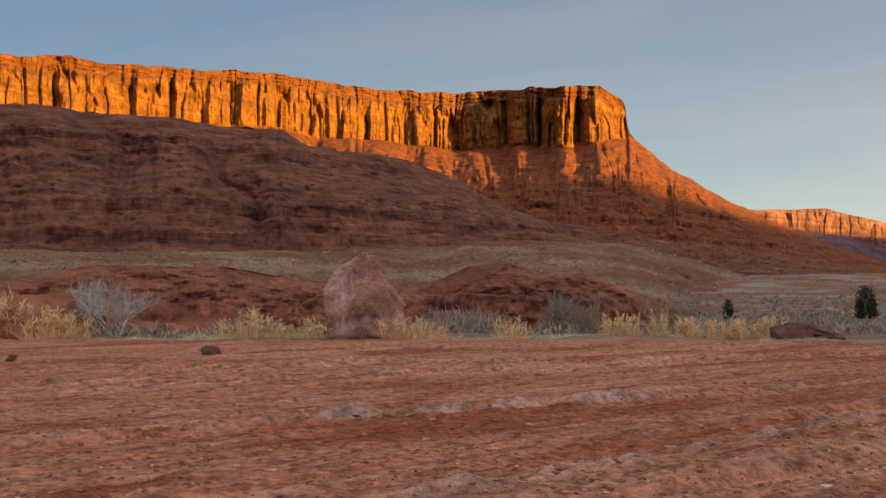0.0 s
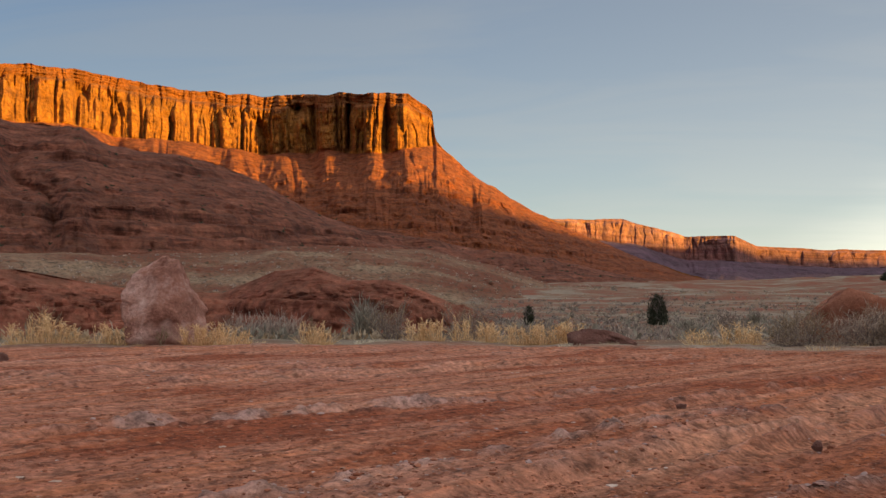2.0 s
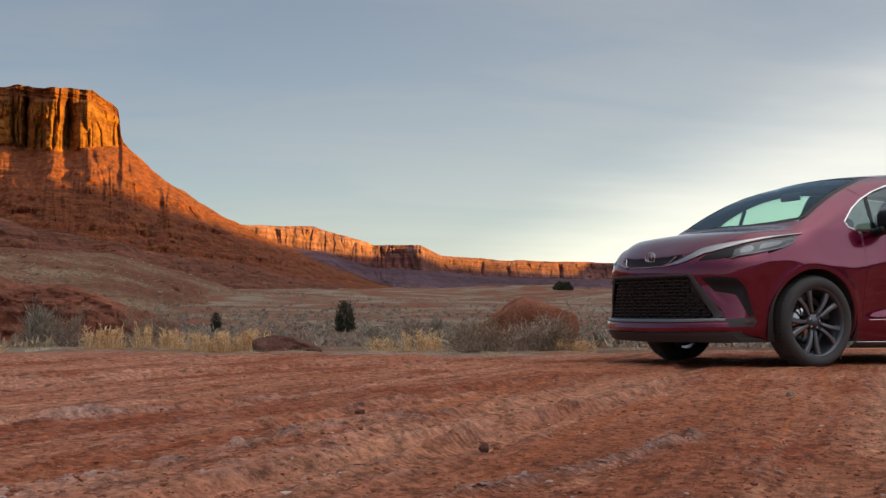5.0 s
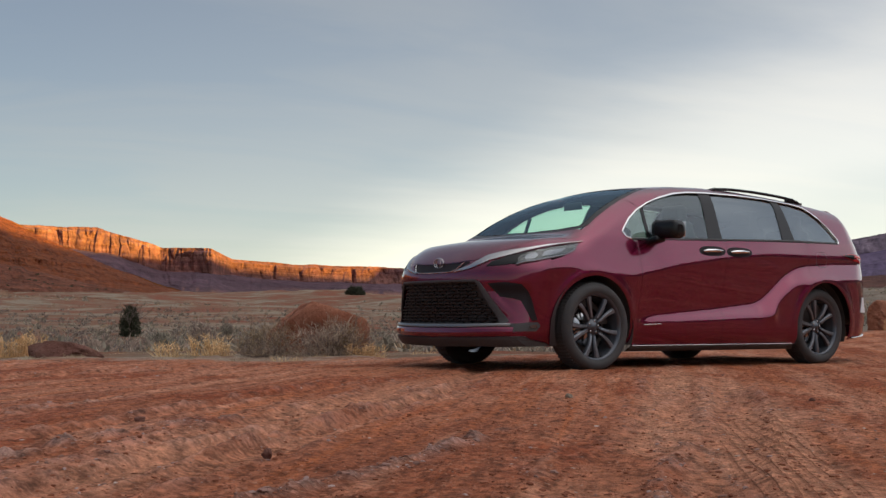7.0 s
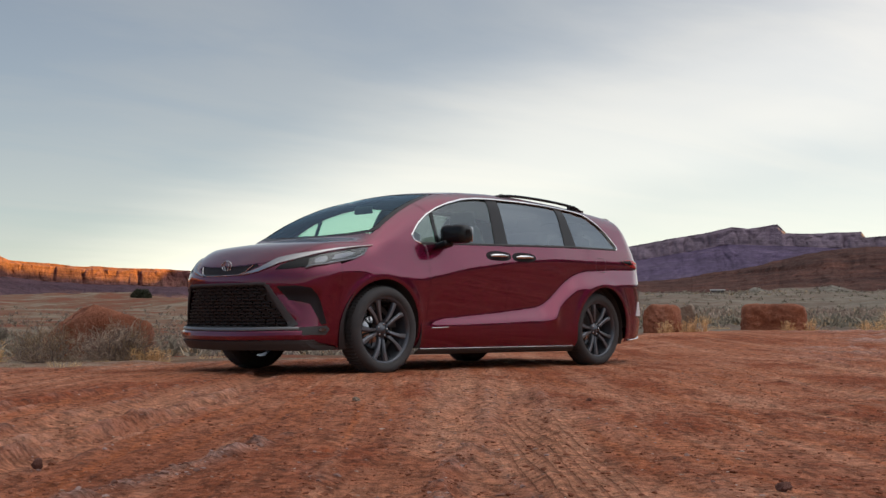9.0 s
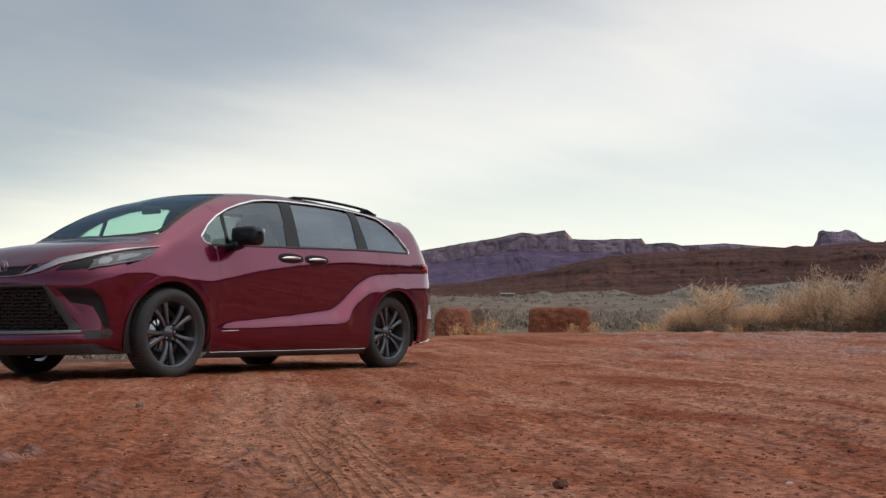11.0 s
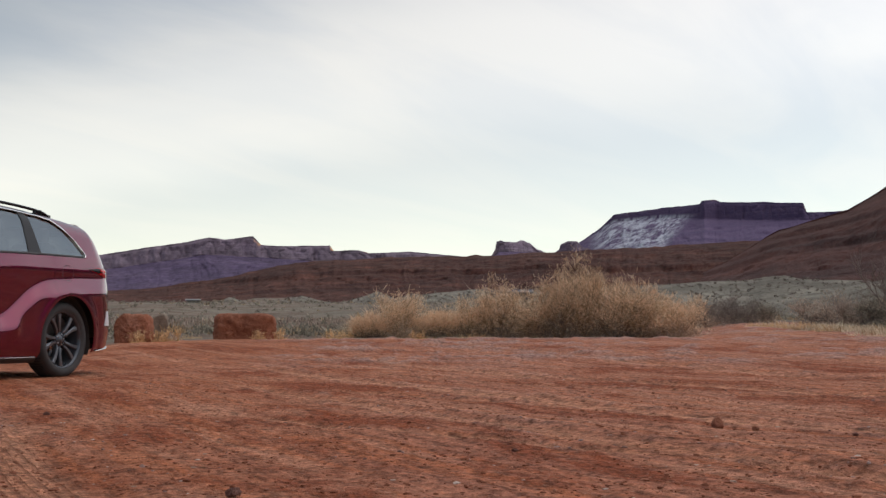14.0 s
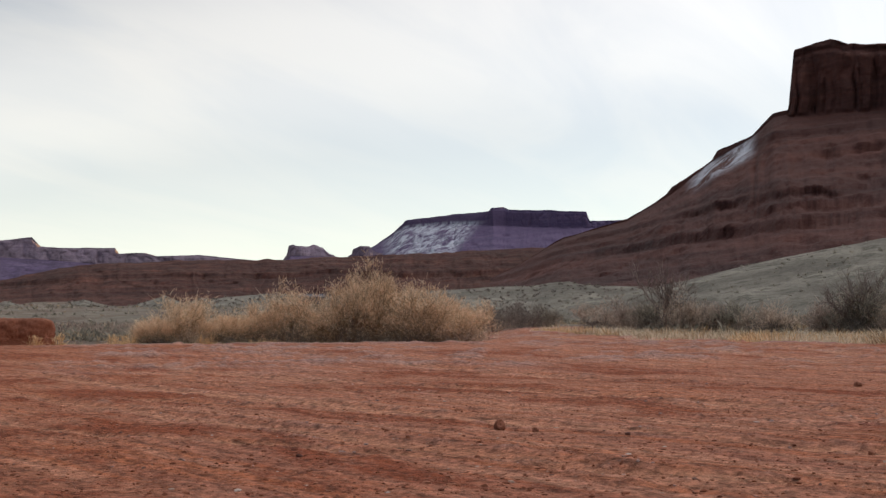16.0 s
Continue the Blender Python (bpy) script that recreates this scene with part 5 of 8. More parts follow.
for far_side in (False, True):
    M = dict(mirror=far_side)
    # flank panels
    fender = [(-0.47, 0.195), (-0.42, 0.195)] + F_ARCH[1:] + [(0.52, 0.195), (0.53, 0.6), (0.555, 1.10), (0.50, 1.14), (0.43, 1.165), (0.40, 1.205), (0.53, 1.325), (0.70, 1.435), (0.62, 1.475), (0.4, 1.395), (0.2, 1.305), (0.0, 1.20), (-0.12, 1.10), (-0.10, 1.085), (-0.2, 1.01), (-0.33, 0.955), (-0.47, 0.915)]
    part("front_fender", panel_mesh("front_fender", fender, "side", 0.07 if far_side else 0.024, **M), M_PAINT, VAN)
    door = [(0.525, 0.195), (1.585, 0.195), (1.60, 0.6), (1.685, 1.16), (1.05, 1.148), (0.562, 1.128), (0.562, 1.0), (0.537, 0.6)]
    part("front_door", panel_mesh("front_door", door, "side", 0.07 if far_side else 0.022, **M), M_PAINT, VAN)
    slider = [(1.592, 0.195), (2.62, 0.195)] + arc(3.06, 0.362, 0.437, 196, 118, 20) + [(2.86, 0.9), (2.89, 1.195), (1.84, 1.168), (1.692, 1.163), (1.607, 0.6)]
    part("sliding_door", panel_mesh("sliding_door", slider, "side", 0.07 if far_side else 0.020, **M), M_PAINT, VAN)
    quarter = arc(3.06, 0.362, 0.437, 117.4, -18, 34) + [(3.50, 0.235), (3.78, 0.25), (4.02, 0.28), (4.06, 0.5), (4.06, 1.0), (4.0, 1.2), (3.86, 1.42), (3.72, 1.54), (3.45, 1.60), (3.1, 1.65), (3.075, 1.575), (3.21, 1.487), (3.35, 1.372), (3.452, 1.257), (3.455, 1.205), (2.898, 1.19), (2.868, 0.9)]
    part("rear_quarter_panel", panel_mesh("rear_quarter_panel", quarter, "side", 0.07 if far_side else 0.022, **M), M_PAINT, VAN)
    frame_top = [(0.70, 1.437), (0.82, 1.49), (1.0, 1.553), (1.2, 1.603), (1.4, 1.628), (1.64, 1.638), (2.05, 1.64), (2.47, 1.631), (2.9, 1.603), (3.07, 1.577), (3.1, 1.655), (2.6, 1.685), (2.1, 1.70), (1.6, 1.697), (1.2, 1.668), (0.9, 1.618), (0.6, 1.522)]
    part("roof_frame", panel_mesh("roof_frame", frame_top, "side", 0.035, **M), M_PAINT, VAN)
    # glass and pillars
    vent = [(0.44, 1.165), (0.415, 1.205), (0.53, 1.318), (0.66, 1.402), (0.72, 1.432), (0.70, 1.148), (0.52, 1.143)]
    part("quarter_window", panel_mesh("quarter_window", vent, "side", 0.06, -0.012, **M), M_GLASS, VAN).visible_shadow = False
    fw = [(0.735, 1.148), (0.755, 1.448), (0.82, 1.48), (1.0, 1.543), (1.2, 1.593), (1.4, 1.618), (1.545, 1.626), (1.46, 1.165)]
    part("front_window", panel_mesh("front_window", fw, "side", 0.06, -0.012, **M), M_GLASS, VAN).visible_shadow = False
    rw = [(1.64, 1.172), (1.69, 1.628), (2.05, 1.63), (2.47, 1.621), (2.585, 1.614), (2.525, 1.20)]
    part("sliding_door_window", panel_mesh("sliding_door_window", rw, "side", 0.06, -0.012, **M), M_PRIVACY, VAN).visible_shadow = False
    qw = [(2.72, 1.206), (2.69, 1.61), (2.9, 1.59), (3.055, 1.563), (3.19, 1.478), (3.33, 1.362), (3.43, 1.25), (3.425, 1.215)]
    part("rear_quarter_window", panel_mesh("rear_quarter_window", qw, "side", 0.06, -0.012, **M), M_PRIVACY, VAN).visible_shadow = False
    part("pillar", panel_mesh("pillar", [(1.46, 1.165), (1.545, 1.626), (1.69, 1.628), (1.64, 1.172)], "side", 0.05, -0.006, **M), M_PILLAR, VAN, "satin black door pillar")
    part("pillar", panel_mesh("pillar", [(2.525, 1.20), (2.585, 1.614), (2.69, 1.61), (2.72, 1.206)], "side", 0.05, -0.006, **M), M_PILLAR, VAN, "satin black door pillar")
    part("pillar", panel_mesh("pillar", [(0.70, 1.148), (0.72, 1.432), (0.755, 1.448), (0.735, 1.148)], "side", 0.05, -0.006, **M), M_BLACK, VAN, "thin black window bar")
    part("window_trim", ribbon_mesh("window_trim", [(0.50, 1.137), (0.43, 1.16), (0.405, 1.205)] + [(x, z) for x, z in ROOFLINE] + [(3.447, 1.225), (3.43, 1.205)], 0.015, lift=0.004, **M), M_CHROME, VAN, "bright chrome window surround")
    part("belt_seal", ribbon_mesh("belt_seal", BELT, 0.02, lift=0.002, **M), M_PLASTIC, VAN, "black rubber strip")
    # sill, with its thin bright line
    part("sill", panel_mesh("sill", [(0.46, 0.152), (2.62, 0.152), (2.60, 0.198), (0.49, 0.198)], "side", 0.05, 0.01, **M), M_PLASTIC, VAN)
    part("sill_trim", ribbon_mesh("sill_trim", [(0.49, 0.199), (2.58, 0.201)], 0.006, lift=0.013, **M), M_SATIN, VAN, "thin satin sill strip")
    part("door_emblem", ribbon_mesh("door_emblem", [(0.60, 0.378), (0.80, 0.384)], 0.010, lift=0.003, **M), M_SATIN, VAN, "small satin name plate")
    part("fuel_flap" if not far_side else "charge_flap", ribbon_mesh("fuel_flap", rounded([(3.0, 1.105), (3.18, 1.11), (3.18, 0.955), (3.0, 0.95)], 2), 0.005, lift=0.0005, thick=0.001, closed=True, **M), M_SHELL, VAN)

# roof, hood, windscreen
part("roof", panel_mesh("roof", [(1.02, -0.62), (0.95, -0.3), (0.93, 0), (0.95, 0.3), (1.02, 0.62), (1.3, 0.72), (2.0, 0.73), (3.0, 0.74), (3.6, 0.72), (3.74, 0.6), (3.77, 0), (3.74, -0.6), (3.6, -0.72), (3.0, -0.74), (2.0, -0.73), (1.3, -0.72)], "top", 0.06, -0.0015), M_PAINT, VAN)
HOOD = [(-0.955, 0), (-0.945, 0.25), (-0.91, 0.45), (-0.83, 0.60), (-0.66, 0.735), (-0.45, 0.80), (-0.20, 0.845), (0.02, 0.855), (-0.02, 0.80), (-0.09, 0.55), (-0.125, 0.25), (-0.135, 0)]
HOOD = HOOD + [(x, -y) for x, y in HOOD[-2:0:-1]]
part("hood", panel_mesh("hood", HOOD, "top", 0.045, 0.0005), M_PAINT, VAN)
SCREEN = [(-0.125, 0), (-0.115, 0.25), (-0.08, 0.55), (-0.01, 0.79), (0.06, 0.81), (0.4, 0.735), (0.7, 0.67), (0.95, 0.60), (0.93, 0.3), (0.92, 0)]
SCREEN = SCREEN + [(x, -y) for x, y in SCREEN[-2:0:-1]]
part("windscreen", panel_mesh("windscreen", SCREEN, "top", 0.06, -0.004), M_SCREEN, VAN).visible_shadow = False
part("windscreen_surround", ribbon_mesh("windscreen_surround", [(x * 0.97 + 0.01, y * 0.95) for x, y in SCREEN], 0.05, "top", lift=-0.003, thick=0.001, closed=True), M_BLACK, VAN, "black ceramic edge of the windscreen")
for sgn in (-1, 1):
    part("a_pillar", panel_mesh("a_pillar", [(0.0, 0.80 * sgn), (0.4, 0.72 * sgn), (0.7, 0.655 * sgn), (0.97, 0.59 * sgn), (1.05, 0.72 * sgn), (0.7, 0.775 * sgn), (0.5, 0.82 * sgn), (0.3, 0.87 * sgn), (0.1, 0.925 * sgn), (-0.05, 0.94 * sgn), (-0.3, 0.925 * sgn), (-0.55, 0.885 * sgn), (-0.62, 0.66 * sgn), (-0.2, 0.76 * sgn)], "top", 0.03, -0.003), M_PAINT, VAN)

for sgn in (-1, 1):
    part("hood_shoulder", panel_mesh("hood_shoulder", [(-0.93, 0.40 * sgn), (-0.62, 0.62 * sgn), (-0.55, 0.70 * sgn), (-0.55, 0.90 * sgn), (-0.72, 0.84 * sgn), (-0.86, 0.70 * sgn), (-0.95, 0.52 * sgn)], "top", 0.03, -0.003), M_PAINT, VAN)

# front: bumper skin with its openings
GRILLE = [(-0.53, 0.745), (0.53, 0.745), (0.76, 0.375), (-0.76, 0.375)]
MOUTH = [(-0.27, 0.965), (0.27, 0.965), (0.60, 0.985), (0.52, 0.94), (0.30, 0.835), (0.24, 0.82), (-0.24, 0.82), (-0.30, 0.835), (-0.52, 0.94), (-0.60, 0.985)]
bumper = [(-0.79, 0.23), (0.79, 0.23), (0.80, 0.55), (0.79, 0.90), (0.60, 0.985), (0.3, 1.0), (-0.3, 1.0), (-0.60, 0.985), (-0.79, 0.90), (-0.80, 0.55)]
part("front_bumper", panel_mesh("front_bumper", bumper, "front", 0.026, -0.001, [GRILLE, MOUTH], flange=0.05), M_PAINT, VAN)
for far_side in (False, True):
    M = dict(mirror=far_side)
    part("bumper_corner", panel_mesh("bumper_corner", [(-0.86, 0.23), (-0.475, 0.23), (-0.475, 0.935), (-0.62, 0.91), (-0.80, 0.87), (-0.86, 0.84)], "side", 0.024, -0.0005, **M), M_PAINT, VAN)
    corner = lambda pts: [((x + y) * math.sqrt(0.5), z) for x, y, z in pts]
    # corner view: first number runs rearwards along the fender
    part("headlight", panel_mesh("headlight", [(-0.215, 0.862), (-0.165, 0.904), (-0.02, 0.950), (0.16, 0.993), (0.34, 1.033), (0.53, 1.072), (0.50, 1.0), (0.433, 0.963), (0.21, 0.905), (0.10, 0.888), (0.037, 0.866), (0.06, 0.892), (-0.05, 0.872)], "corner", 0.03, 0.003, **M), M_BLACK, VAN, "dark headlight housing")
    light = VAN.children[-1]
    part("lens", panel_mesh("lens", [(0.05, 0.876), (0.10, 0.895), (0.21, 0.912), (0.433, 0.97), (0.49, 1.004), (0.51, 1.058), (0.34, 1.022), (0.16, 0.982), (0.07, 0.945)], "corner", 0.03, 0.012, **M), M_LENS, light, "clear lens")
    part("lamp_bowl", panel_mesh("lamp_bowl", [(0.12, 0.915), (0.19, 0.925), (0.22, 0.955), (0.20, 0.978), (0.14, 0.965), (0.11, 0.94)], "corner", 0.02, 0.006, **M), M_WHITELAMP, light, "bright reflector")
    part("lamp_bowl", panel_mesh("lamp_bowl", [(0.25, 0.945), (0.33, 0.965), (0.40, 0.99), (0.44, 1.02), (0.36, 1.012), (0.27, 0.99)], "corner", 0.02, 0.006, **M), M_WHITELAMP, light, "bright reflector")
    part("lamp_line", ribbon_mesh("lamp_line", [(0.045, 0.872), (0.10, 0.891), (0.21, 0.908), (0.433, 0.966), (0.50, 1.005), (0.525, 1.06)], 0.013, "corner", lift=0.012, **M), M_WHITELAMP, light, "pale daytime light strip")
    wing = [(-0.505, 0.822), (-0.355, 0.862), (-0.25, 0.91), (-0.19, 0.938), (-0.022, 0.976), (0.16, 1.014), (0.30, 1.043), (0.57, 1.088)]
    part("wing_trim", ribbon_mesh("wing_trim", wing, [0.010, 0.030, 0.050, 0.046, 0.026, 0.016, 0.012, 0.008], "corner", lift=0.008, **M), M_SATIN, VAN, "satin chrome wing above the headlight")
    # the hollow is body-coloured; this dark sheet paints its shade
    part("air_intake", panel_mesh("air_intake", [(-0.199, 0.722), (-0.045, 0.730), (0.087, 0.712), (0.135, 0.66), (0.165, 0.60), (0.212, 0.417), (0.172, 0.408), (0.124, 0.499), (0.08, 0.578), (-0.003, 0.598), (-0.095, 0.61)], "corner", 0.02, 0.002, **M), M_TRIM_SHADE, VAN, "dark inlet beside the grille")
    part("fog_light", panel_mesh("fog_light", rounded([(0.15, 0.352), (0.205, 0.352), (0.205, 0.38), (0.15, 0.38)], 2), "corner", 0.02, 0.012, **M), M_WHITELAMP, VAN, "small clear fog light")
    part("fog_surround", panel_mesh("fog_surround", [(-0.20, 0.318), (0.20, 0.325), (0.235, 0.37), (0.21, 0.40), (-0.02, 0.385), (-0.10, 0.40)], "corner", 0.03, 0.004, **M), M_PLASTIC, VAN)

# grille: recessed black plate and rows of raised scales
def boxes_mesh(name, items, bevel=0.0):
    """One mesh of many small boxes: centre, half sizes."""
    V, F = [], []
    for (cx, cy, cz), (hx, hy, hz) in items:
        k = len(V)
        V += [(cx + sx * hx, cy + sy * hy, cz + sz * hz) for sx in (-1, 1) for sy in (-1, 1) for sz in (-1, 1)]
        F += [(k, k + 1, k + 3, k + 2), (k + 4, k + 6, k + 7, k + 5), (k, k + 4, k + 5, k + 1), (k + 2, k + 3, k + 7, k + 6), (k, k + 2, k + 6, k + 4), (k + 1, k + 5, k + 7, k + 3)]
    return raw_mesh(name, V, F, False)


def rod_mesh(name, pts, radius, sides=8):
    """A round bar along a line of places."""
    pts = np.array(pts, float)
    tan = np.gradient(pts, axis=0)
    tan /= np.linalg.norm(tan, axis=1, keepdims=True)
    ref = np.where(np.abs(tan[:, 2:3]) > 0.9, np.array([[1.0, 0, 0]]), np.array([[0, 0, 1.0]]))
    a = np.cross(tan, ref)
    a /= np.linalg.norm(a, axis=1, keepdims=True)
    b = np.cross(tan, a)
    rad = np.asarray(radius) * np.ones(len(pts))
    ang = np.linspace(0, 2 * np.pi, sides, endpoint=False)
    P = pts[:, None] + rad[:, None, None] * (a[:, None] * np.cos(ang)[:, None] + b[:, None] * np.sin(ang)[:, None])
    return grid_mesh(name, P, loop=True)


def lathe_mesh(name, profile, n=48, axis="y", sharp=False):
    """Turns (radius, along) pairs round the y axis."""
    ang = np.linspace(0, 2 * np.pi, n, endpoint=False)
    pr = np.array(profile, float)
    P = np.stack([pr[:, :1] * np.cos(ang), np.broadcast_to(pr[:, 1:2], (len(pr), n)), pr[:, :1] * np.sin(ang)], -1)
    return grid_mesh(name, P, smooth_shade=not sharp, loop=True)


def round_box(name, size, bevel=0.03, at=(0, 0, 0), turn=(0, 0, 0), segments=3):
    bm = bmesh.new()
    bmesh.ops.create_cube(bm, size=1, matrix=pose(*at, *turn) @ Matrix.Diagonal((*size, 1)))
    bmesh.ops.bevel(bm, geom=bm.edges[:], offset=bevel, segments=segments, affect="EDGES", profile=0.6)
    for f in bm.faces:
        f.smooth = True
    return bm


grille = part("grille", panel_mesh("grille", [(-0.56, 0.76), (0.56, 0.76), (0.79, 0.36), (-0.79, 0.36)], "front", 0.06, -0.055), M_SHELL, VAN, "black honeycomb grille")
rows_n = 13
for r in range(rows_n):
    z = 0.39 + r * 0.0285
    half = 0.76 - (z - 0.375) / 0.37 * 0.23 - 0.02
    cells = int(half * 2 / 0.088)
    ys = (np.arange(cells + 1) - cells / 2 + (0.5 if r % 2 else 0.0)) * 0.088
    ys = ys[np.abs(ys) < half - 0.03]
    for y in ys[::1]:
        p = cast(np.array([[-2.2, y, z]]), (1, 0, 0))[0]
        key = "grille_scale"
        me = bpy.data.meshes.get(key) or boxes_mesh(key, [((0, 0, 0), (0.012, 0.034, 0.006)), ((0.0, 0.040, -0.009), (0.010, 0.006, 0.009))])
        scale = part("scale", me, M_PILLAR, grille)
        tilt = math.degrees(math.atan(0.30 * 3.2 / 0.9 * (abs(y) / 0.9) ** 2.2)) * (-1 if y > 0 else 1)
        scale.matrix_basis = pose(p[0] + 0.022, y, z, 0, -14, tilt)
part("grille_frame", ribbon_mesh("grille_frame", GRILLE, 0.022, "front", lift=0.004, closed=True), M_PLASTIC, VAN, "matt black grille frame")
for sgn in (-1, 1):
    part("grille_side", ribbon_mesh("grille_side", [(0.55 * sgn, 0.735), (0.66 * sgn, 0.56), (0.765 * sgn, 0.39)], [0.03, 0.05, 0.06], "front", lift=0.006), M_PLASTIC, VAN)
part("lower_lip", ribbon_mesh("lower_lip", [(-0.82, 0.33), (-0.4, 0.318), (0, 0.315), (0.4, 0.318), (0.82, 0.33)], 0.05, "front", lift=0.018), M_PAINT, VAN)
part("lip_line", ribbon_mesh("lip_line", [(-0.80, 0.372), (-0.4, 0.36), (0, 0.357), (0.4, 0.36), (0.80, 0.372)], 0.024, "front", lift=0.022), Mat("satin_grey_trim", 0.3, 0.8).color((0.24, 0.235, 0.235)).m, VAN, "satin grey strip")
part("chin", ribbon_mesh("chin", [(-0.86, 0.245), (-0.4, 0.235), (0, 0.23), (0.4, 0.235), (0.86, 0.245)], 0.075, "front", lift=0.012), M_PLASTIC, VAN, "matt black chin spoiler")
part("mouth_panel", panel_mesh("mouth_panel", [(-0.29, 0.975), (0.29, 0.975), (0.62, 0.99), (0.54, 0.935), (0.31, 0.83), (0.25, 0.81), (-0.25, 0.81), (-0.31, 0.83), (-0.54, 0.935), (-0.62, 0.99)], "front", 0.03, -0.012), M_TRIM_SHADE, VAN)
part("mouth_trim", ribbon_mesh("mouth_trim", [(0.36, 0.90), (0.30, 0.84), (0.24, 0.822), (0, 0.818), (-0.24, 0.822), (-0.30, 0.84), (-0.36, 0.90)], 0.006, "front", lift=0.008), M_CHROME, VAN)
# badge: plain chrome rings
bx = float(cast(np.array([[-2.2, 0.0, 0.905]]), (1, 0, 0))[0][0])
ang = np.linspace(0, 2 * np.pi, 40)
badge = part("badge", rod_mesh("badge", [(bx - 0.006, 0.068 * math.cos(a), 0.905 + 0.045 * math.sin(a)) for a in ang], 0.006), M_SATIN, VAN, "round chrome badge")
part("badge_ring", rod_mesh("badge_ring", [(bx - 0.009, 0.030 * math.cos(a), 0.905 + 0.042 * math.sin(a)) for a in ang], 0.005), M_SATIN, badge)

# rear: tailgate, lamps, bumper
gate = [(-0.86, 0.62), (0.86, 0.62), (0.88, 1.0), (0.80, 1.25), (0.66, 1.55), (-0.66, 1.55), (-0.80, 1.25), (-0.88, 1.0)]
back_glass = [(-0.68, 1.14), (0.68, 1.14), (0.58, 1.50), (-0.58, 1.50)]
part("tailgate", panel_mesh("tailgate", gate, "rear", 0.06, -0.001, [back_glass]), M_PAINT, VAN)
part("rear_window", panel_mesh("rear_window", back_glass, "rear", 0.08, -0.012), M_PRIVACY, VAN).visible_shadow = False
part("rear_bumper", panel_mesh("rear_bumper", [(-0.90, 0.25), (0.90, 0.25), (0.90, 0.612), (-0.90, 0.612)], "rear", 0.06, 0.003), M_PAINT, VAN)
part("roof_spoiler", panel_mesh("roof_spoiler", [(3.62, -0.68), (3.86, -0.62), (3.93, 0), (3.86, 0.62), (3.62, 0.68), (3.58, 0)], "top", 0.06, 0.012, flange=0.03), M_PAINT, VAN)
for far_side in (False, True):
    M = dict(mirror=far_side)
    lamp = part("tail_light", panel_mesh("tail_light", [(3.46, 1.088), (3.60, 1.105), (3.99, 1.105), (4.0, 1.02), (3.80, 1.01), (3.60, 1.048)], "side", 0.03, 0.008, **M), M_REDLAMP, VAN, "red tail light")
    part("lamp_shade", panel_mesh("lamp_shade", [(3.46, 1.086), (3.62, 1.10), (3.76, 1.078), (3.62, 1.05)], "side", 0.03, 0.011, **M), M_BLACK, lamp, "black lamp edge")
    part("lamp_line", ribbon_mesh("lamp_line", [(3.66, 1.08), (3.97, 1.078)], 0.02, lift=0.011, **M), Mat("bright_red_strip", 0.15).color((0.6, 0.02, 0.02)).m, lamp)
    # a bright reflection on the corner, painted as a plain white triangle
    part("rear_vent", panel_mesh("rear_vent", [(3.69, 0.505), (3.85, 0.505), (3.775, 0.66), (3.745, 0.66)], "side", 0.03, 0.008, **M), Mat("white_reflector", 0.3).color((0.8, 0.8, 0.82)).m, VAN, "white reflector beside the bumper")
    part("rear_sill_line", ribbon_mesh("rear_sill_line", [(3.52, 0.245), (3.80, 0.262), (4.04, 0.30)], 0.012, lift=0.012, **M), M_CHROME, VAN, "thin chrome bumper line")
    # roof rail
    yr = 0.655 * (1 if far_side else -1)
    line = [(1.74, 1.665), (1.86, 1.693), (2.1, 1.708), (2.5, 1.703), (2.9, 1.682), (3.1, 1.66), (3.18, 1.63)]
    rail = part("roof_rail", rod_mesh("roof_rail", [(x, yr, z) for x, z in rounded(line, 2, False)], 0.015), M_BLACK, VAN, "black roof rail")
    for x0, z0 in ((1.92, 1.675), (3.02, 1.645)):
        part("rail_foot", round_box("rail_foot", (0.12, 0.03, 0.07), 0.012, (x0, yr, z0)), M_BLACK, rail)
    # door handles
    for hx in (1.47, 1.83):
        p = cast(np.array([[hx, -2.2, 1.062]]), (0, 1, 0))[0] * (1, -1 if far_side else 1, 1)
        out = -1 if not far_side else 1
        handle = part("door_handle", rod_mesh("door_handle", [(hx - 0.12, p[1] + out * 0.004, 1.058), (hx - 0.09, p[1] + out * 0.03, 1.062), (hx, p[1] + out * 0.038, 1.065), (hx + 0.09, p[1] + out * 0.03, 1.064), (hx + 0.12, p[1] + out * 0.004, 1.062)], [0.010, 0.016, 0.018, 0.016, 0.010]), M_CHROME, VAN, "chrome door handle")
        # shade of the handle's recess, laid on the door as a dark sheet
        part("handle_cup", panel_mesh("handle_cup", rounded([(hx - 0.18, 1.015), (hx + 0.16, 1.015), (hx + 0.18, 1.105), (hx - 0.16, 1.11)], 2), "side", 0.03, 0.001, **M), M_TRIM_SHADE, handle, "dark recess behind the handle")
    # door mirror
    out = 1 if far_side else -1
    mirror_ob = part("door_mirror", round_box("door_mirror", (0.17, 0.27, 0.17), 0.06, (0.78, out * 1.07, 1.225), (0, 0, out * -8), 4), M_BLACK, VAN, "gloss black door mirror")
    part("mirror_stalk", round_box("mirror_stalk", (0.12, 0.20, 0.06), 0.025, (0.72, out * 0.95, 1.125), (out * 12, 0, 0)), M_BLACK, mirror_ob)
    part("mirror_glass", round_box("mirror_glass", (0.006, 0.22, 0.13), 0.002, (0.868, out * 1.07 + 0.0, 1.225), (0, 0, out * -8), 1), M_CHROME, mirror_ob, "mirror glass")

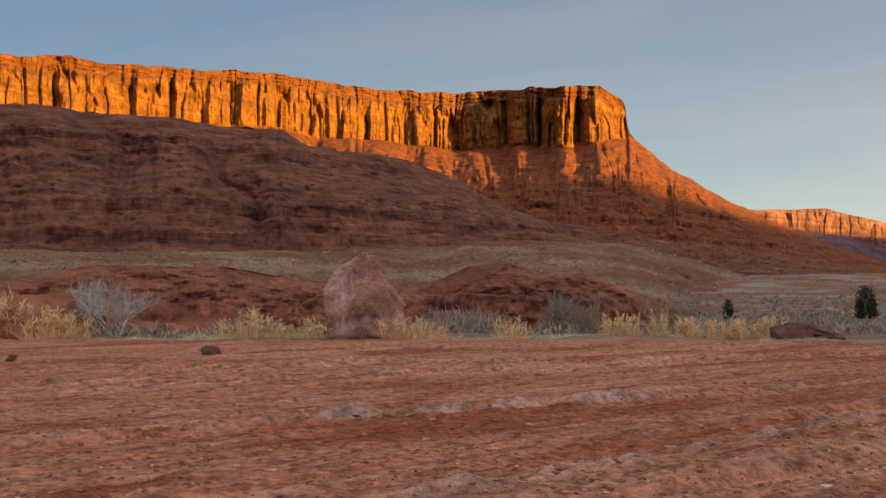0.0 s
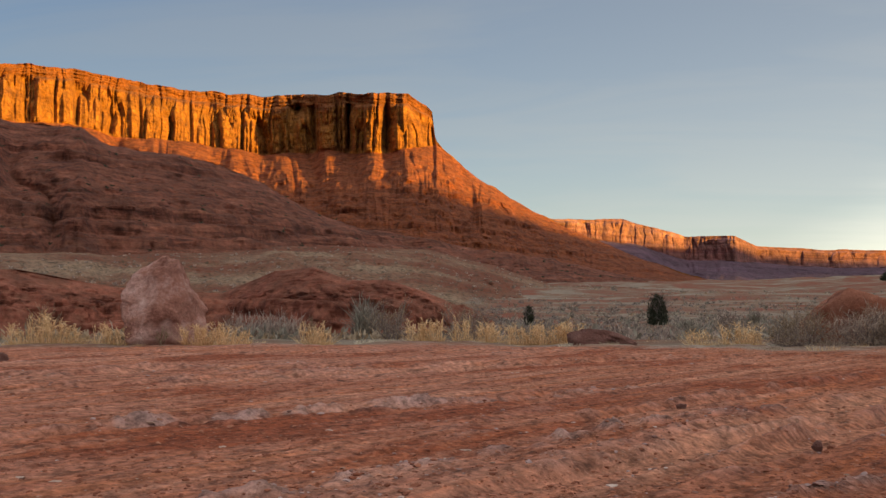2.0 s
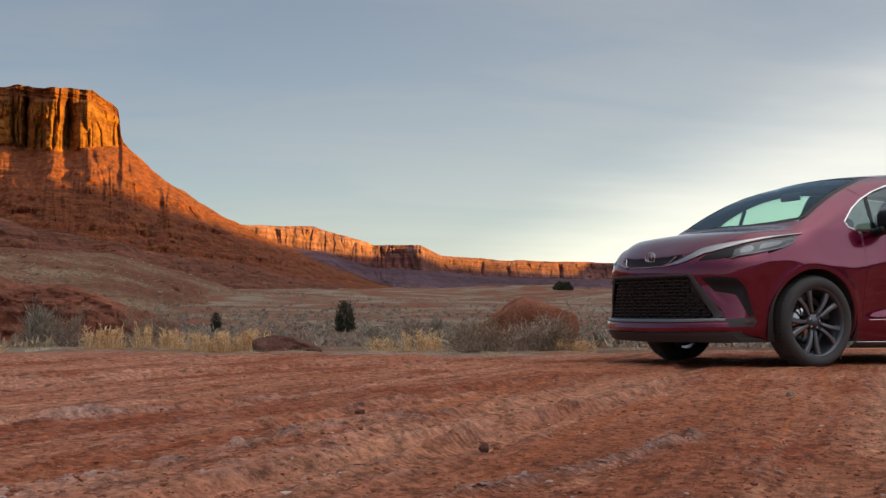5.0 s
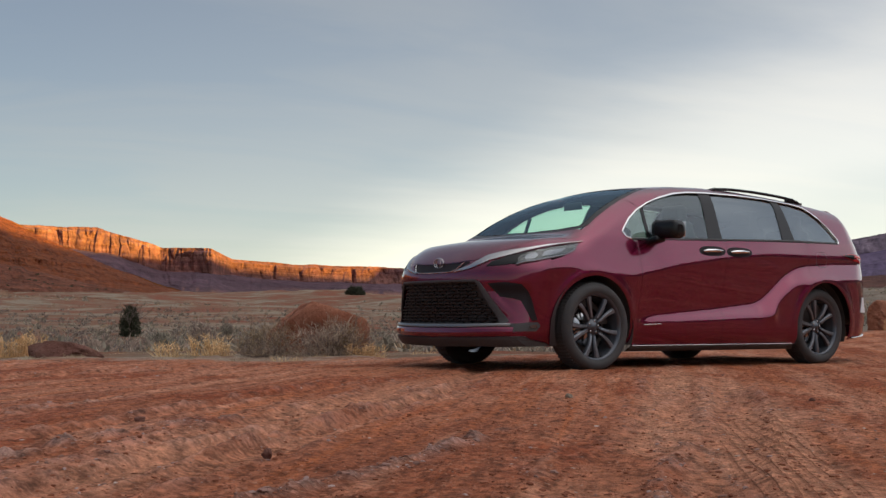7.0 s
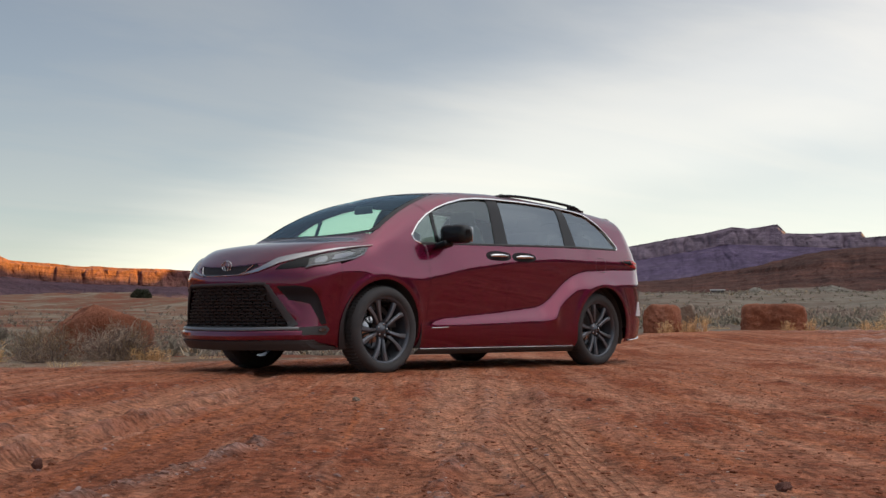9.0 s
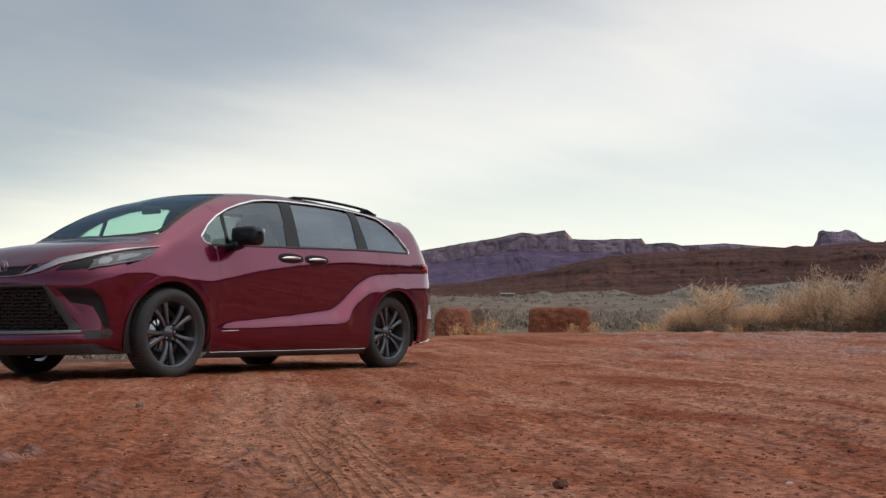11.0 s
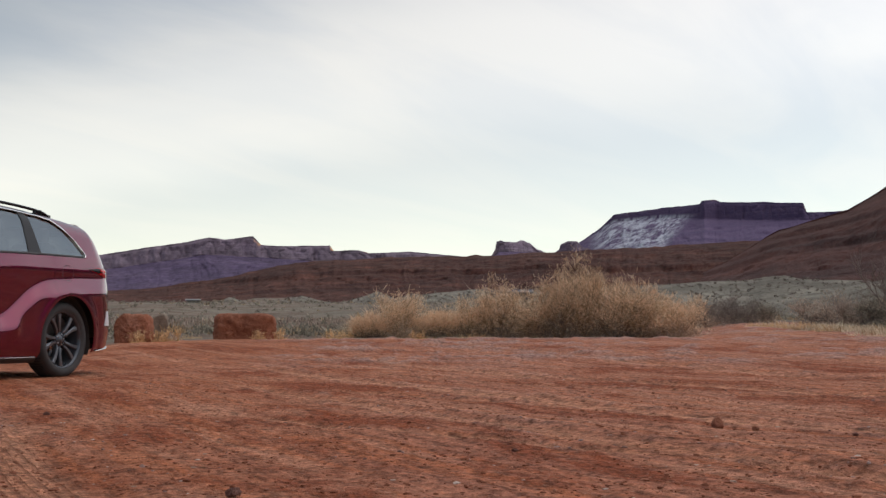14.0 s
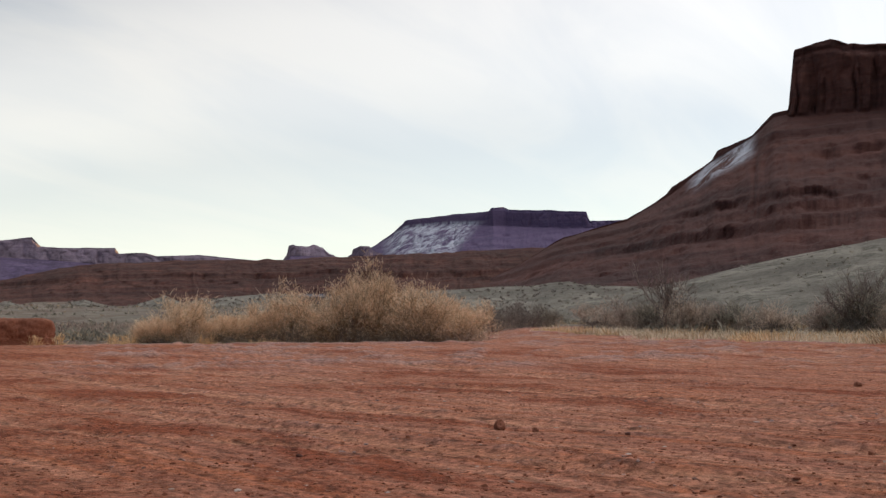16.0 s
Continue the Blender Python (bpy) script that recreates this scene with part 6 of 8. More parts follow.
# wheels
TYRE = [(0.272, 0.004), (0.285, -0.014), (0.305, -0.030), (0.335, -0.032), (0.356, -0.020), (0.370, 0.002), (0.377, 0.035), (0.379, 0.09), (0.377, 0.14), (0.370, 0.175), (0.355, 0.20), (0.31, 0.21), (0.262, 0.205)]
RIM = [(0.288, 0.002), (0.292, -0.010), (0.284, -0.014), (0.266, 0.0), (0.258, 0.03), (0.245, 0.12), (0.26, 0.22)]
DISC = [(0.03, 0.12), (0.17, 0.12), (0.17, 0.135), (0.03, 0.135)]


def spoke_mesh(name):
    """One arm of a twin spoke, from hub to rim, thick at the foot."""
    rows = []
    for f in np.linspace(0, 1, 7):
        r = 0.055 + f * 0.218
        w = 0.016 + 0.016 * f ** 2
        y = 0.012 + 0.022 * (1 - f) ** 2 - 0.012 * f * (1 - f)
        side = (0.020 + 0.052 * f ** 2.0)
        rows.append([(side - w, y + 0.03, r), (side - w, y + 0.006, r), (side - w * 0.4, y - 0.003, r), (side + w * 0.7, y, r), (side + w, y + 0.008, r), (side + w, y + 0.03, r)])
    return grid_mesh(name, np.array(rows), smooth_shade=False, loop=True)


def edge_mesh(name, flip):
    """The bare machined face along one spoke."""
    rows = []
    for f in np.linspace(0.12, 0.97, 7):
        r = 0.055 + f * 0.218
        w = 0.016 + 0.016 * f ** 2
        y = 0.012 + 0.022 * (1 - f) ** 2 - 0.012 * f * (1 - f) - 0.0045
        side = (0.020 + 0.052 * f ** 2.0)
        rows.append([(flip * (side + w * a), y + b, r) for a, b in ((-0.55, 0.003), (-0.4, 0.0), (0.6, 0.001), (0.75, 0.004))])
    return grid_mesh(name, np.array(rows)[:, ::-1] if flip < 0 else np.array(rows), smooth_shade=False)


M_FACE = Mat("brushed_spoke_face", 0.3, 0.55).color((0.17, 0.175, 0.195)).m
FACES = [edge_mesh("spoke_face", 1), edge_mesh("spoke_face", -1)]
for me in FACES:
    me.materials.append(M_FACE)
SPOKE = spoke_mesh("spoke")
SPOKE_B = SPOKE.copy()
co = np.empty(len(SPOKE_B.vertices) * 3)
SPOKE_B.vertices.foreach_get("co", co)
co = co.reshape(-1, 3) * (-1, 1, 1)
SPOKE_B.vertices.foreach_set("co", co.ravel())
SPOKE_B.flip_normals()
for me in (SPOKE, SPOKE_B):
    me.materials.append(M_RIM)
tyre_me, rim_me, disc_me, well_me = lathe_mesh("tyre", TYRE, 64), lathe_mesh("rim", RIM, 64), lathe_mesh("disc", DISC, 40), lathe_mesh("well", [(0.0, 0.16), (0.24, 0.16)], 32)
hub_me = lathe_mesh("hub_cap", [(0.0, 0.012), (0.028, 0.013), (0.034, 0.02), (0.07, 0.03), (0.075, 0.06)], 32)
tread_me = boxes_mesh("tread", [((0.3785 * math.cos(a), 0.035 + 0.055 * k, 0.3785 * math.sin(a)), (0.0012, 0.022, 0.009)) for a in np.linspace(0, 2 * np.pi, 72, endpoint=False) for k in range(3)])
for ax in (0.0, 3.06):
    for far_side in (False, True):
        wheel = part("wheel", rim_me, M_RIM, VAN, "dark alloy wheel with five twin spokes")
        turn = {0.0: 8, 3.06: 14}[ax]
        wheel.matrix_basis = pose(ax, -0.966, 0.362, 0, 0, 0) @ pose(0, 0, 0, 0, turn, 0) if not far_side else pose(ax, 0.966, 0.362, 0, 0, 180)
        part("tyre", tyre_me, M_TYRE, wheel, "dusty black tyre")
        part("tread", tread_me, M_TYRE, wheel)["kind"] = "stuff"
        part("brake_disc", disc_me, M_EDGE, wheel, "steel brake disc")
        part("hub_well", well_me, M_SHELL, wheel)
        part("hub_cap", hub_me, M_RIM, wheel)
        for k in range(5):
            for me in (SPOKE, SPOKE_B):
                sp = part("spoke", me, M_RIM, wheel)
                sp.matrix_basis = pose(0, 0, 0, 0, 72 * k + 36, 0)
            for me in FACES:
                sp = part("spoke_face", me, M_FACE, wheel, "bare grey machined face")
                sp.matrix_basis = pose(0, 0, 0, 0, 72 * k + 36, 0)
            nut = part("wheel_nut", bpy.data.meshes.get("wheel_nut") or lathe_mesh("wheel_nut", [(0.0, 0.02), (0.009, 0.021), (0.010, 0.04)], 8), M_EDGE, wheel)
            nut.matrix_basis = pose(0.052 * math.sin(radians(72 * k)), 0, 0.052 * math.cos(radians(72 * k)))

# underbody, wheel housings, cabin
part("underbody", round_box("underbody", (4.6, 1.5, 0.14), 0.05, (1.55, 0, 0.30)), M_SHELL, VAN)
part("engine_block", round_box("engine_block", (0.55, 1.2, 0.5), 0.05, (-0.55, 0, 0.55)), M_SHELL, VAN, "dark engine bay behind the grille")
part("front_apron", round_box("front_apron", (0.5, 1.3, 0.05), 0.02, (-0.55, 0, 0.215)), M_PLASTIC, VAN)
for ax in (0.0, 3.06):
    for sgn in (-1, 1):
        ring = [(ax + 0.46 * math.cos(a), 0.362 + 0.46 * math.sin(a)) for a in np.linspace(-0.35, math.pi + 0.35, 24)]
        P = np.array([[(x, sgn * y, z) for x, z in ring] for y in (0.955, 0.62)])
        part("wheel_housing", grid_mesh("wheel_housing", P), M_SHELL, VAN)
        # the inner wall of the housing ends above the axle's underside
        P = np.array([[(ax + 0.47 * f * math.cos(a), sgn * 0.62, 0.362 + 0.47 * f * math.sin(a)) for a in np.linspace(-0.35, math.pi + 0.35, 24)] for f in (0.0, 1.0)])
        part("housing_back", grid_mesh("housing_back", P), M_SHELL, VAN)
part("firewall", round_box("firewall", (0.05, 1.6, 0.75), 0.02, (-0.05, 0, 0.72)), M_SHELL, VAN)
part("cabin_floor", round_box("cabin_floor", (4.0, 1.7, 0.08), 0.02, (1.95, 0, 0.42)), M_SHELL, VAN)
for sgn in (-1, 1):
    part("door_lining", round_box("door_lining", (3.4, 0.05, 0.70), 0.02, (2.15, sgn * 0.84, 0.76)), M_SHELL, VAN)
    part("headliner_rail", round_box("headliner_rail", (1.9, 0.10, 0.04), 0.015, (2.3, sgn * 0.60, 1.625)), M_SHELL, VAN)
part("headliner", panel_mesh("headliner", [(1.05, -0.6), (1.05, 0.6), (3.6, 0.62), (3.6, -0.62)], "top", 0.1, -0.04), M_CLOTH, VAN, "grey headliner")
part("dashboard", round_box("dashboard", (0.55, 1.55, 0.28), 0.08, (0.22, 0, 1.02)), M_PLASTIC, VAN)
wheel_ring = [(0.62 + 0.07 * math.sin(a), -0.42 + 0.18 * math.cos(a), 1.08 + 0.17 * math.sin(a)) for a in np.linspace(0, 2 * np.pi, 30)]
part("steering_wheel", rod_mesh("steering_wheel", wheel_ring, 0.017), M_PLASTIC, VAN)
for sx, sy in ((1.15, -0.42), (1.15, 0.42), (2.15, -0.45), (2.15, 0.45), (3.0, -0.35), (3.0, 0.35)):
    seat_ob = part("seat", round_box("seat", (0.5, 0.5, 0.22), 0.07, (sx, sy, 0.70)), M_CLOTH, VAN, "dark grey cloth seat")
    part("backrest", round_box("backrest", (0.18, 0.48, 0.62), 0.07, (sx + 0.32, sy, 1.06), (0, 12, 0)), M_CLOTH, seat_ob)
    part("headrest", round_box("headrest", (0.11, 0.27, 0.18), 0.045, (sx + 0.41, sy, 1.44), (0, 8, 0)), M_CLOTH, seat_ob)
part("rear_view_mirror", round_box("rear_view_mirror", (0.03, 0.24, 0.07), 0.012, (0.62, 0, 1.50)), M_PLASTIC, VAN)
VAN.matrix_world = pose(VAN_X, VAN_Y, 0.004, 0, 0, 0)

# ---- plants and stones ----
def leaf_material(name, a, b, c, through_light=0.35):
    """Dry leaf and twig: each spray its own shade, some light passing through."""
    m = Mat(name, 0.9, spec=0.1)
    col = m.ramp(m.island(), [(0.1, a), (0.5, b), (0.9, c)])
    m.color(col)
    if through_light:
        tl, mx = m.n.new("ShaderNodeBsdfTranslucent"), m.n.new("ShaderNodeMixShader")
        mx.inputs[0].default_value = through_light
        m.l.new(col, tl.inputs["Color"])
        m.l.new(m.b.outputs[0], mx.inputs[1]), m.l.new(tl.outputs[0], mx.inputs[2])
        m.l.new(mx.outputs[0], m.n["Material Output"].inputs["Surface"])
    return m.m


M_STRAW = leaf_material("straw_grass", (0.56, 0.34, 0.16), (0.78, 0.52, 0.27), (0.92, 0.69, 0.42))
M_PALEGRASS = leaf_material("pale_bleached_grass", (0.55, 0.45, 0.30), (0.74, 0.63, 0.45), (0.88, 0.78, 0.60))
M_STRAW_DULL = leaf_material("old_grass", (0.30, 0.20, 0.12), (0.44, 0.32, 0.20), (0.58, 0.45, 0.31))
M_SAGE = leaf_material("sage_leaves", (0.18, 0.158, 0.122), (0.30, 0.262, 0.205), (0.44, 0.385, 0.30))
M_BRUSH = leaf_material("brown_brush", (0.27, 0.20, 0.165), (0.41, 0.315, 0.252), (0.54, 0.425, 0.34))
M_TAMARISK = leaf_material("rusty_feathery_twigs", (0.66, 0.42, 0.25), (0.86, 0.61, 0.40), (0.95, 0.77, 0.56), 0.45)
M_DULLTWIG = leaf_material("dull_tan_twigs", (0.36, 0.265, 0.20), (0.52, 0.40, 0.305), (0.66, 0.52, 0.41))
M_JUNIPER = leaf_material("dark_juniper_green", (0.035, 0.04, 0.026), (0.06, 0.065, 0.042), (0.10, 0.10, 0.068))
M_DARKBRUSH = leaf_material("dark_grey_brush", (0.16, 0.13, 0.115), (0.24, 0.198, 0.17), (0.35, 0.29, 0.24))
M_TWIG = leaf_material("weathered_grey_twig", (0.34, 0.31, 0.28), (0.48, 0.45, 0.41), (0.62, 0.58, 0.53), 0)
M_STEM = Mat("dark_brown_stem", 0.9).color((0.21, 0.155, 0.13)).m
M_TANTWIG = leaf_material("dry_tangle_twig", (0.24, 0.165, 0.10), (0.37, 0.26, 0.165), (0.50, 0.37, 0.25))


def blades_mesh(name, base, tip, width, rng, bend=0.25, droop=0.0):
    """Thin tapered blades, each of two quads bent once."""
    n = len(base)
    axis = tip - base
    length = np.linalg.norm(axis, axis=1, keepdims=True)
    side = np.cross(axis, rng.normal(size=(n, 3)))
    side /= np.maximum(np.linalg.norm(side, axis=1, keepdims=True), 1e-9)
    out = rng.normal(size=(n, 3)) * bend * length
    out[:, 2] = -np.abs(out[:, 2]) * droop
    mid = base + axis * 0.55 + out * 0.35
    w = np.asarray(width)[:, None] if np.ndim(width) else np.full((n, 1), width)
    V = np.stack([base - side * w * 0.5, base + side * w * 0.5, mid + side * w * 0.45, mid - side * w * 0.45, tip + out + side * w * 0.12, tip + out - side * w * 0.12], 1)
    k = np.arange(n)[:, None] * 6
    F = np.concatenate([k + np.array([[0, 1, 2, 3]]), k + np.array([[3, 2, 4, 5]])])
    return raw_mesh(name, V.reshape(-1, 3), F)


def grass_variant(name, seed, height, spread, count, seeds=True):
    rng = np.random.default_rng(seed)
    a = rng.uniform(0, 2 * np.pi, count)
    r0 = spread * 0.55 * np.sqrt(rng.uniform(0, 1, count))
    base = np.stack([r0 * np.cos(a), r0 * np.sin(a), -0.02 * np.ones(count)], -1)
    lean = rng.uniform(0.05, 1.25, count) ** 1.7
    h = height * (0.2 + 0.8 * rng.uniform(0, 1, count) ** 1.6) * (1.1 - 0.55 * r0 / spread)
    b = a + rng.normal(0, 0.6, count)
    tip = base + np.stack([np.cos(b) * lean * h * 0.8, np.sin(b) * lean * h * 0.8, h], -1)
    bases, tips, widths = [base], [tip], [rng.uniform(0.003, 0.0075, count)]
    if seeds:
        # stiff seed stalks with short side bristles
        m = count // 10
        s0 = base[:m]
        s1 = s0 + np.stack([rng.normal(0, 0.12, m), rng.normal(0, 0.12, m), rng.uniform(0.7, 1.5, m)], -1) * height
        bases.append(s0), tips.append(s1), widths.append(np.full(m, 0.010))
        for k in range(14):
            f = rng.uniform(0.45, 1.0, (m, 1))
            q = s0 + (s1 - s0) * f
            bases.append(q), tips.append(q + rng.normal(0, 0.035, (m, 3)) + np.array([0, 0, 0.03])), widths.append(np.full(m, 0.012))
    return blades_mesh(name, np.concatenate(bases), np.concatenate(tips), np.concatenate(widths), rng, 0.12)


GRASS = [grass_variant("grass_tuft", 10 + k, 0.32, 0.34, 170) for k in range(4)]
GRASS_LOW = [grass_variant("grass_tuft", 20 + k, 0.12, 0.42, 150, False) for k in range(3)]


LOW_TUFTS = {}


def put_grass(az, r, scale=1.0, mat=None, low=False, label="clump of dry straw-coloured grass with seed heads", tall=1.0):
    rng = random.Random(int(az * 1000) + int(r * 7))
    me = rng.choice(GRASS_LOW if low else GRASS)
    mat = mat or M_STRAW
    if low:
        # flattened tufts are gathered and laid down as one sheet of growth
        x, y, z = seat(az, r)
        LOW_TUFTS.setdefault((mat.name, label), []).append((me, pose(x, y, z, 0, 0, rng.uniform(0, 360)) @ Matrix.Diagonal((scale, scale, scale * tall, 1))))
        return None
    key = me.name + mat.name
    if key not in bpy.data.meshes:
        me = me.copy()
        me.name = key
        me.materials.append(mat)
    me = bpy.data.meshes[key]
    x, y, z = seat(az, r)
    ob = new("grass_clump", me)
    ob.matrix_world = pose(x, y, z, 0, 0, rng.uniform(0, 360)) @ Matrix.Diagonal((scale, scale, scale * tall, 1))
    return tagged(ob, label, "grass", "grass along the lot")


def branching(rng, root, way, length, radius, depth, out, spread=0.55, kids=3, rise=0.25):
    """Gathers bars (from, to, radii) of a bare shrub."""
    steps = 3
    p, d = np.array(root, float), np.array(way, float)
    for s in range(steps):
        d = d + rng.normal(0, 0.16, 3) + np.array([0, 0, rise * 0.15])
        d /= np.linalg.norm(d)
        q = p + d * length / steps
        out.append((p, q, radius * (1 - 0.25 * s / steps), radius * (1 - 0.25 * (s + 1) / steps)))
        p = q
        if depth > 0:
            for _ in range(kids if s == steps - 1 else max(1, kids - 2)):
                e = d + rng.normal(0, spread, 3)
                e[2] += rise
                e /= np.linalg.norm(e)
                branching(rng, p, e, length * rng.uniform(0.5, 0.8), radius * 0.62, depth - 1, out, spread, kids, rise)


def bars_mesh(name, bars, sides=3):
    P0, P1 = np.array([b[0] for b in bars]), np.array([b[1] for b in bars])
    r0, r1 = np.array([b[2] for b in bars])[:, None], np.array([b[3] for b in bars])[:, None]
    d = P1 - P0
    d /= np.maximum(np.linalg.norm(d, axis=1, keepdims=True), 1e-9)
    ref = np.where(np.abs(d[:, 2:]) > 0.9, np.array([[1.0, 0, 0]]), np.array([[0, 0, 1.0]]))
    u = np.cross(d, ref)
    u /= np.linalg.norm(u, axis=1, keepdims=True)
    w = np.cross(d, u)
    V = []
    for P, r in ((P0, r0), (P1, r1)):
        for k in range(sides):
            a = 2 * np.pi * k / sides
            V.append(P + r * (u * math.cos(a) + w * math.sin(a)))
    V = np.stack(V, 1)
    k0 = np.arange(len(bars))[:, None] * (2 * sides)
    F = np.concatenate([k0 + np.array([[k, (k + 1) % sides, sides + (k + 1) % sides, sides + k]]) for k in range(sides)])
    return raw_mesh(name, V.reshape(-1, 3), F)


def bare_shrub(az, r, height, width, seed, material, label, stems=9, depth=3, thin=0.009):
    rng = np.random.default_rng(seed)
    bars = []
    for k in range(stems):
        a = rng.uniform(0, 2 * np.pi)
        e = np.array([math.cos(a) * width / height * rng.uniform(0.1, 0.9), math.sin(a) * width / height * rng.uniform(0.1, 0.9), 1.0])
        branching(rng, (0.06 * math.cos(a), 0.06 * math.sin(a), -0.03), e / np.linalg.norm(e), height * rng.uniform(0.35, 0.55), thin, depth, bars)
    ob = part("bare_shrub", bars_mesh("bare_shrub", bars), material)
    x, y, z = seat(az, r)
    ob.matrix_world = pose(x, y, z, 0, 0, seed * 37)
    return tagged(ob, label, "shrub")


def tuft_cloud(rng, n, half, lift, shell=0.55, size=0.10, up=0.7):
    """Blade roots and tips that fill an uneven dome."""
    d = rng.normal(size=(n, 3))
    d[:, 2] = np.abs(d[:, 2])
    d /= np.linalg.norm(d, axis=1, keepdims=True)
    lump = 1 + 0.28 * np.array([noise.noise(Vector(v) * 2.3 + Vector((lift * 7, half[0], 3))) for v in d])
    rad = (shell + (1 - shell) * rng.uniform(0, 1, n)) * lump
    base = d * rad[:, None] * np.array(half)
    tip = base + (d * (1 - up) + np.array([0, 0, up]) + rng.normal(0, 0.45, (n, 3))) * size * rng.uniform(0.5, 1.3, (n, 1))
    base[:, 2] += lift
    tip[:, 2] += lift
    return base, tip


def bush(az, r, half, seed, leaf, label, name="bush", count=1600, size=0.13, width=0.012, lift=0.05, group="", stem=None, category="bush", shell=0.35, up=0.7):
    """A leafy bush: dark stems within, and a ragged crown of many small sprays."""
    rng = np.random.default_rng(seed)
    root = new(name)
    bars = []
    for k in range(7):
        a = rng.uniform(0, 2 * np.pi)
        e = np.array([math.cos(a) * half[0] * 0.7, math.sin(a) * half[1] * 0.7, half[2]])
        branching(rng, (0.1 * half[0] * math.cos(a), 0.1 * half[1] * math.sin(a), -0.03), e / np.linalg.norm(e), half[2] * 0.6, 0.010 * half[2] + 0.003, 2, bars, kids=2)
    part("branch_frame", bars_mesh("branch_frame", bars), stem or M_STEM, root)
    base, tip = tuft_cloud(rng, count, half, lift, shell, size, up)
    part("crown", blades_mesh("crown", base, tip, rng.uniform(0.6, 1.4, count) * width, rng, 0.3), leaf, root)
    x, y, z = seat(az, r)
    root.matrix_world = pose(x, y, z, 0, 0, 0)
    return tagged(root, label, category, group)


def twig_bush(az, r, half, seed, label, name="bush", outer=None, inner=None, stem=None, sprays=5000, size=0.11, width=0.008, stems=9, depth=3, group="", category="bush", airy=0.5):
    """A bush grown from its branches: forked stems, twigs low and within coloured duller for shade, feathery sprays at
    the tips.
    """
    rng = np.random.default_rng(seed)
    bars = []
    for k in range(stems):
        a = 2 * np.pi * (k + rng.uniform(0, 0.8)) / stems
        out = rng.uniform(0.15, 1.1)
        e = np.array([math.cos(a) * half[0] * out, math.sin(a) * half[1] * out, half[2] * rng.uniform(0.6, 1.0)])
        branching(rng, (0.12 * half[0] * math.cos(a), 0.12 * half[1] * math.sin(a), -0.03), e / np.linalg.norm(e), half[2] * rng.uniform(0.30, 0.48), 0.010 * half[2] + 0.003, depth, bars, spread=0.6, kids=2, rise=0.15)
    P0, P1 = np.array([b[0] for b in bars]), np.array([b[1] for b in bars])
    reach = np.array([np.percentile(np.abs(P1[:, 0]), 94), np.percentile(np.abs(P1[:, 1]), 94), np.percentile(P1[:, 2], 96)])
    fit = np.array(half) / reach
    P0, P1 = P0 * fit, P1 * fit
    P0[:, 2], P1[:, 2] = np.maximum(P0[:, 2], -0.03), np.maximum(P1[:, 2], 0.02)
    thick = np.array([b[2] for b in bars])
    root = new(name)
    part("branch_frame", bars_mesh("branch_frame", [(p, q, b[2], b[3]) for p, q, b in zip(P0, P1, bars)]), stem or M_STEM, root)
    # thin bars carry the sprays
    weight = np.where(thick < np.percentile(thick, 70), 1.0, 0.12)
    pick = rng.choice(len(P0), sprays, p=weight / weight.sum())
    f = rng.uniform(0, 1, (sprays, 1))
    base = P0[pick] + (P1[pick] - P0[pick]) * f + rng.normal(0, size * airy, (sprays, 3)) * np.array([1, 1, 0.8])
    base[:, 2] = np.abs(base[:, 2])
    way = P1[pick] - P0[pick]
    way = way / np.maximum(np.linalg.norm(way, axis=1, keepdims=True), 1e-6)
    # undergrowth fills the foot
    foot = rng.uniform(0, 1, sprays) < 0.22
    turn = rng.uniform(0, 2 * np.pi, sprays)
    wide = np.sqrt(rng.uniform(0, 1, sprays))
    fill = np.stack([np.cos(turn) * wide * half[0] * 0.95, np.sin(turn) * wide * half[1] * 0.95, rng.uniform(0, 0.42, sprays) * half[2] * (1.1 - 0.5 * wide)], -1)
    base = np.where(foot[:, None], fill, base)
    tip = base + (way * 0.5 + np.array([0, 0, 0.35]) + rng.normal(0, 0.5, (sprays, 3))) * size * rng.uniform(0.5, 1.5, (sprays, 1))
    w = rng.uniform(0.6, 1.4, sprays) * width
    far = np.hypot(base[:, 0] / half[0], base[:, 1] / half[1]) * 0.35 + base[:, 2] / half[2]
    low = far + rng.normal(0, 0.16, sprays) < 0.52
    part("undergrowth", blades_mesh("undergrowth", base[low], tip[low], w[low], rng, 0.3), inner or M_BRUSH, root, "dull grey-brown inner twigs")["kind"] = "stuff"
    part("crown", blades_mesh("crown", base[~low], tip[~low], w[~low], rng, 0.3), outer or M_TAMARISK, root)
    x, y, z = seat(az, r)
    root.matrix_world = pose(x, y, z, 0, 0, 0)
    return tagged(root, label, category, group)


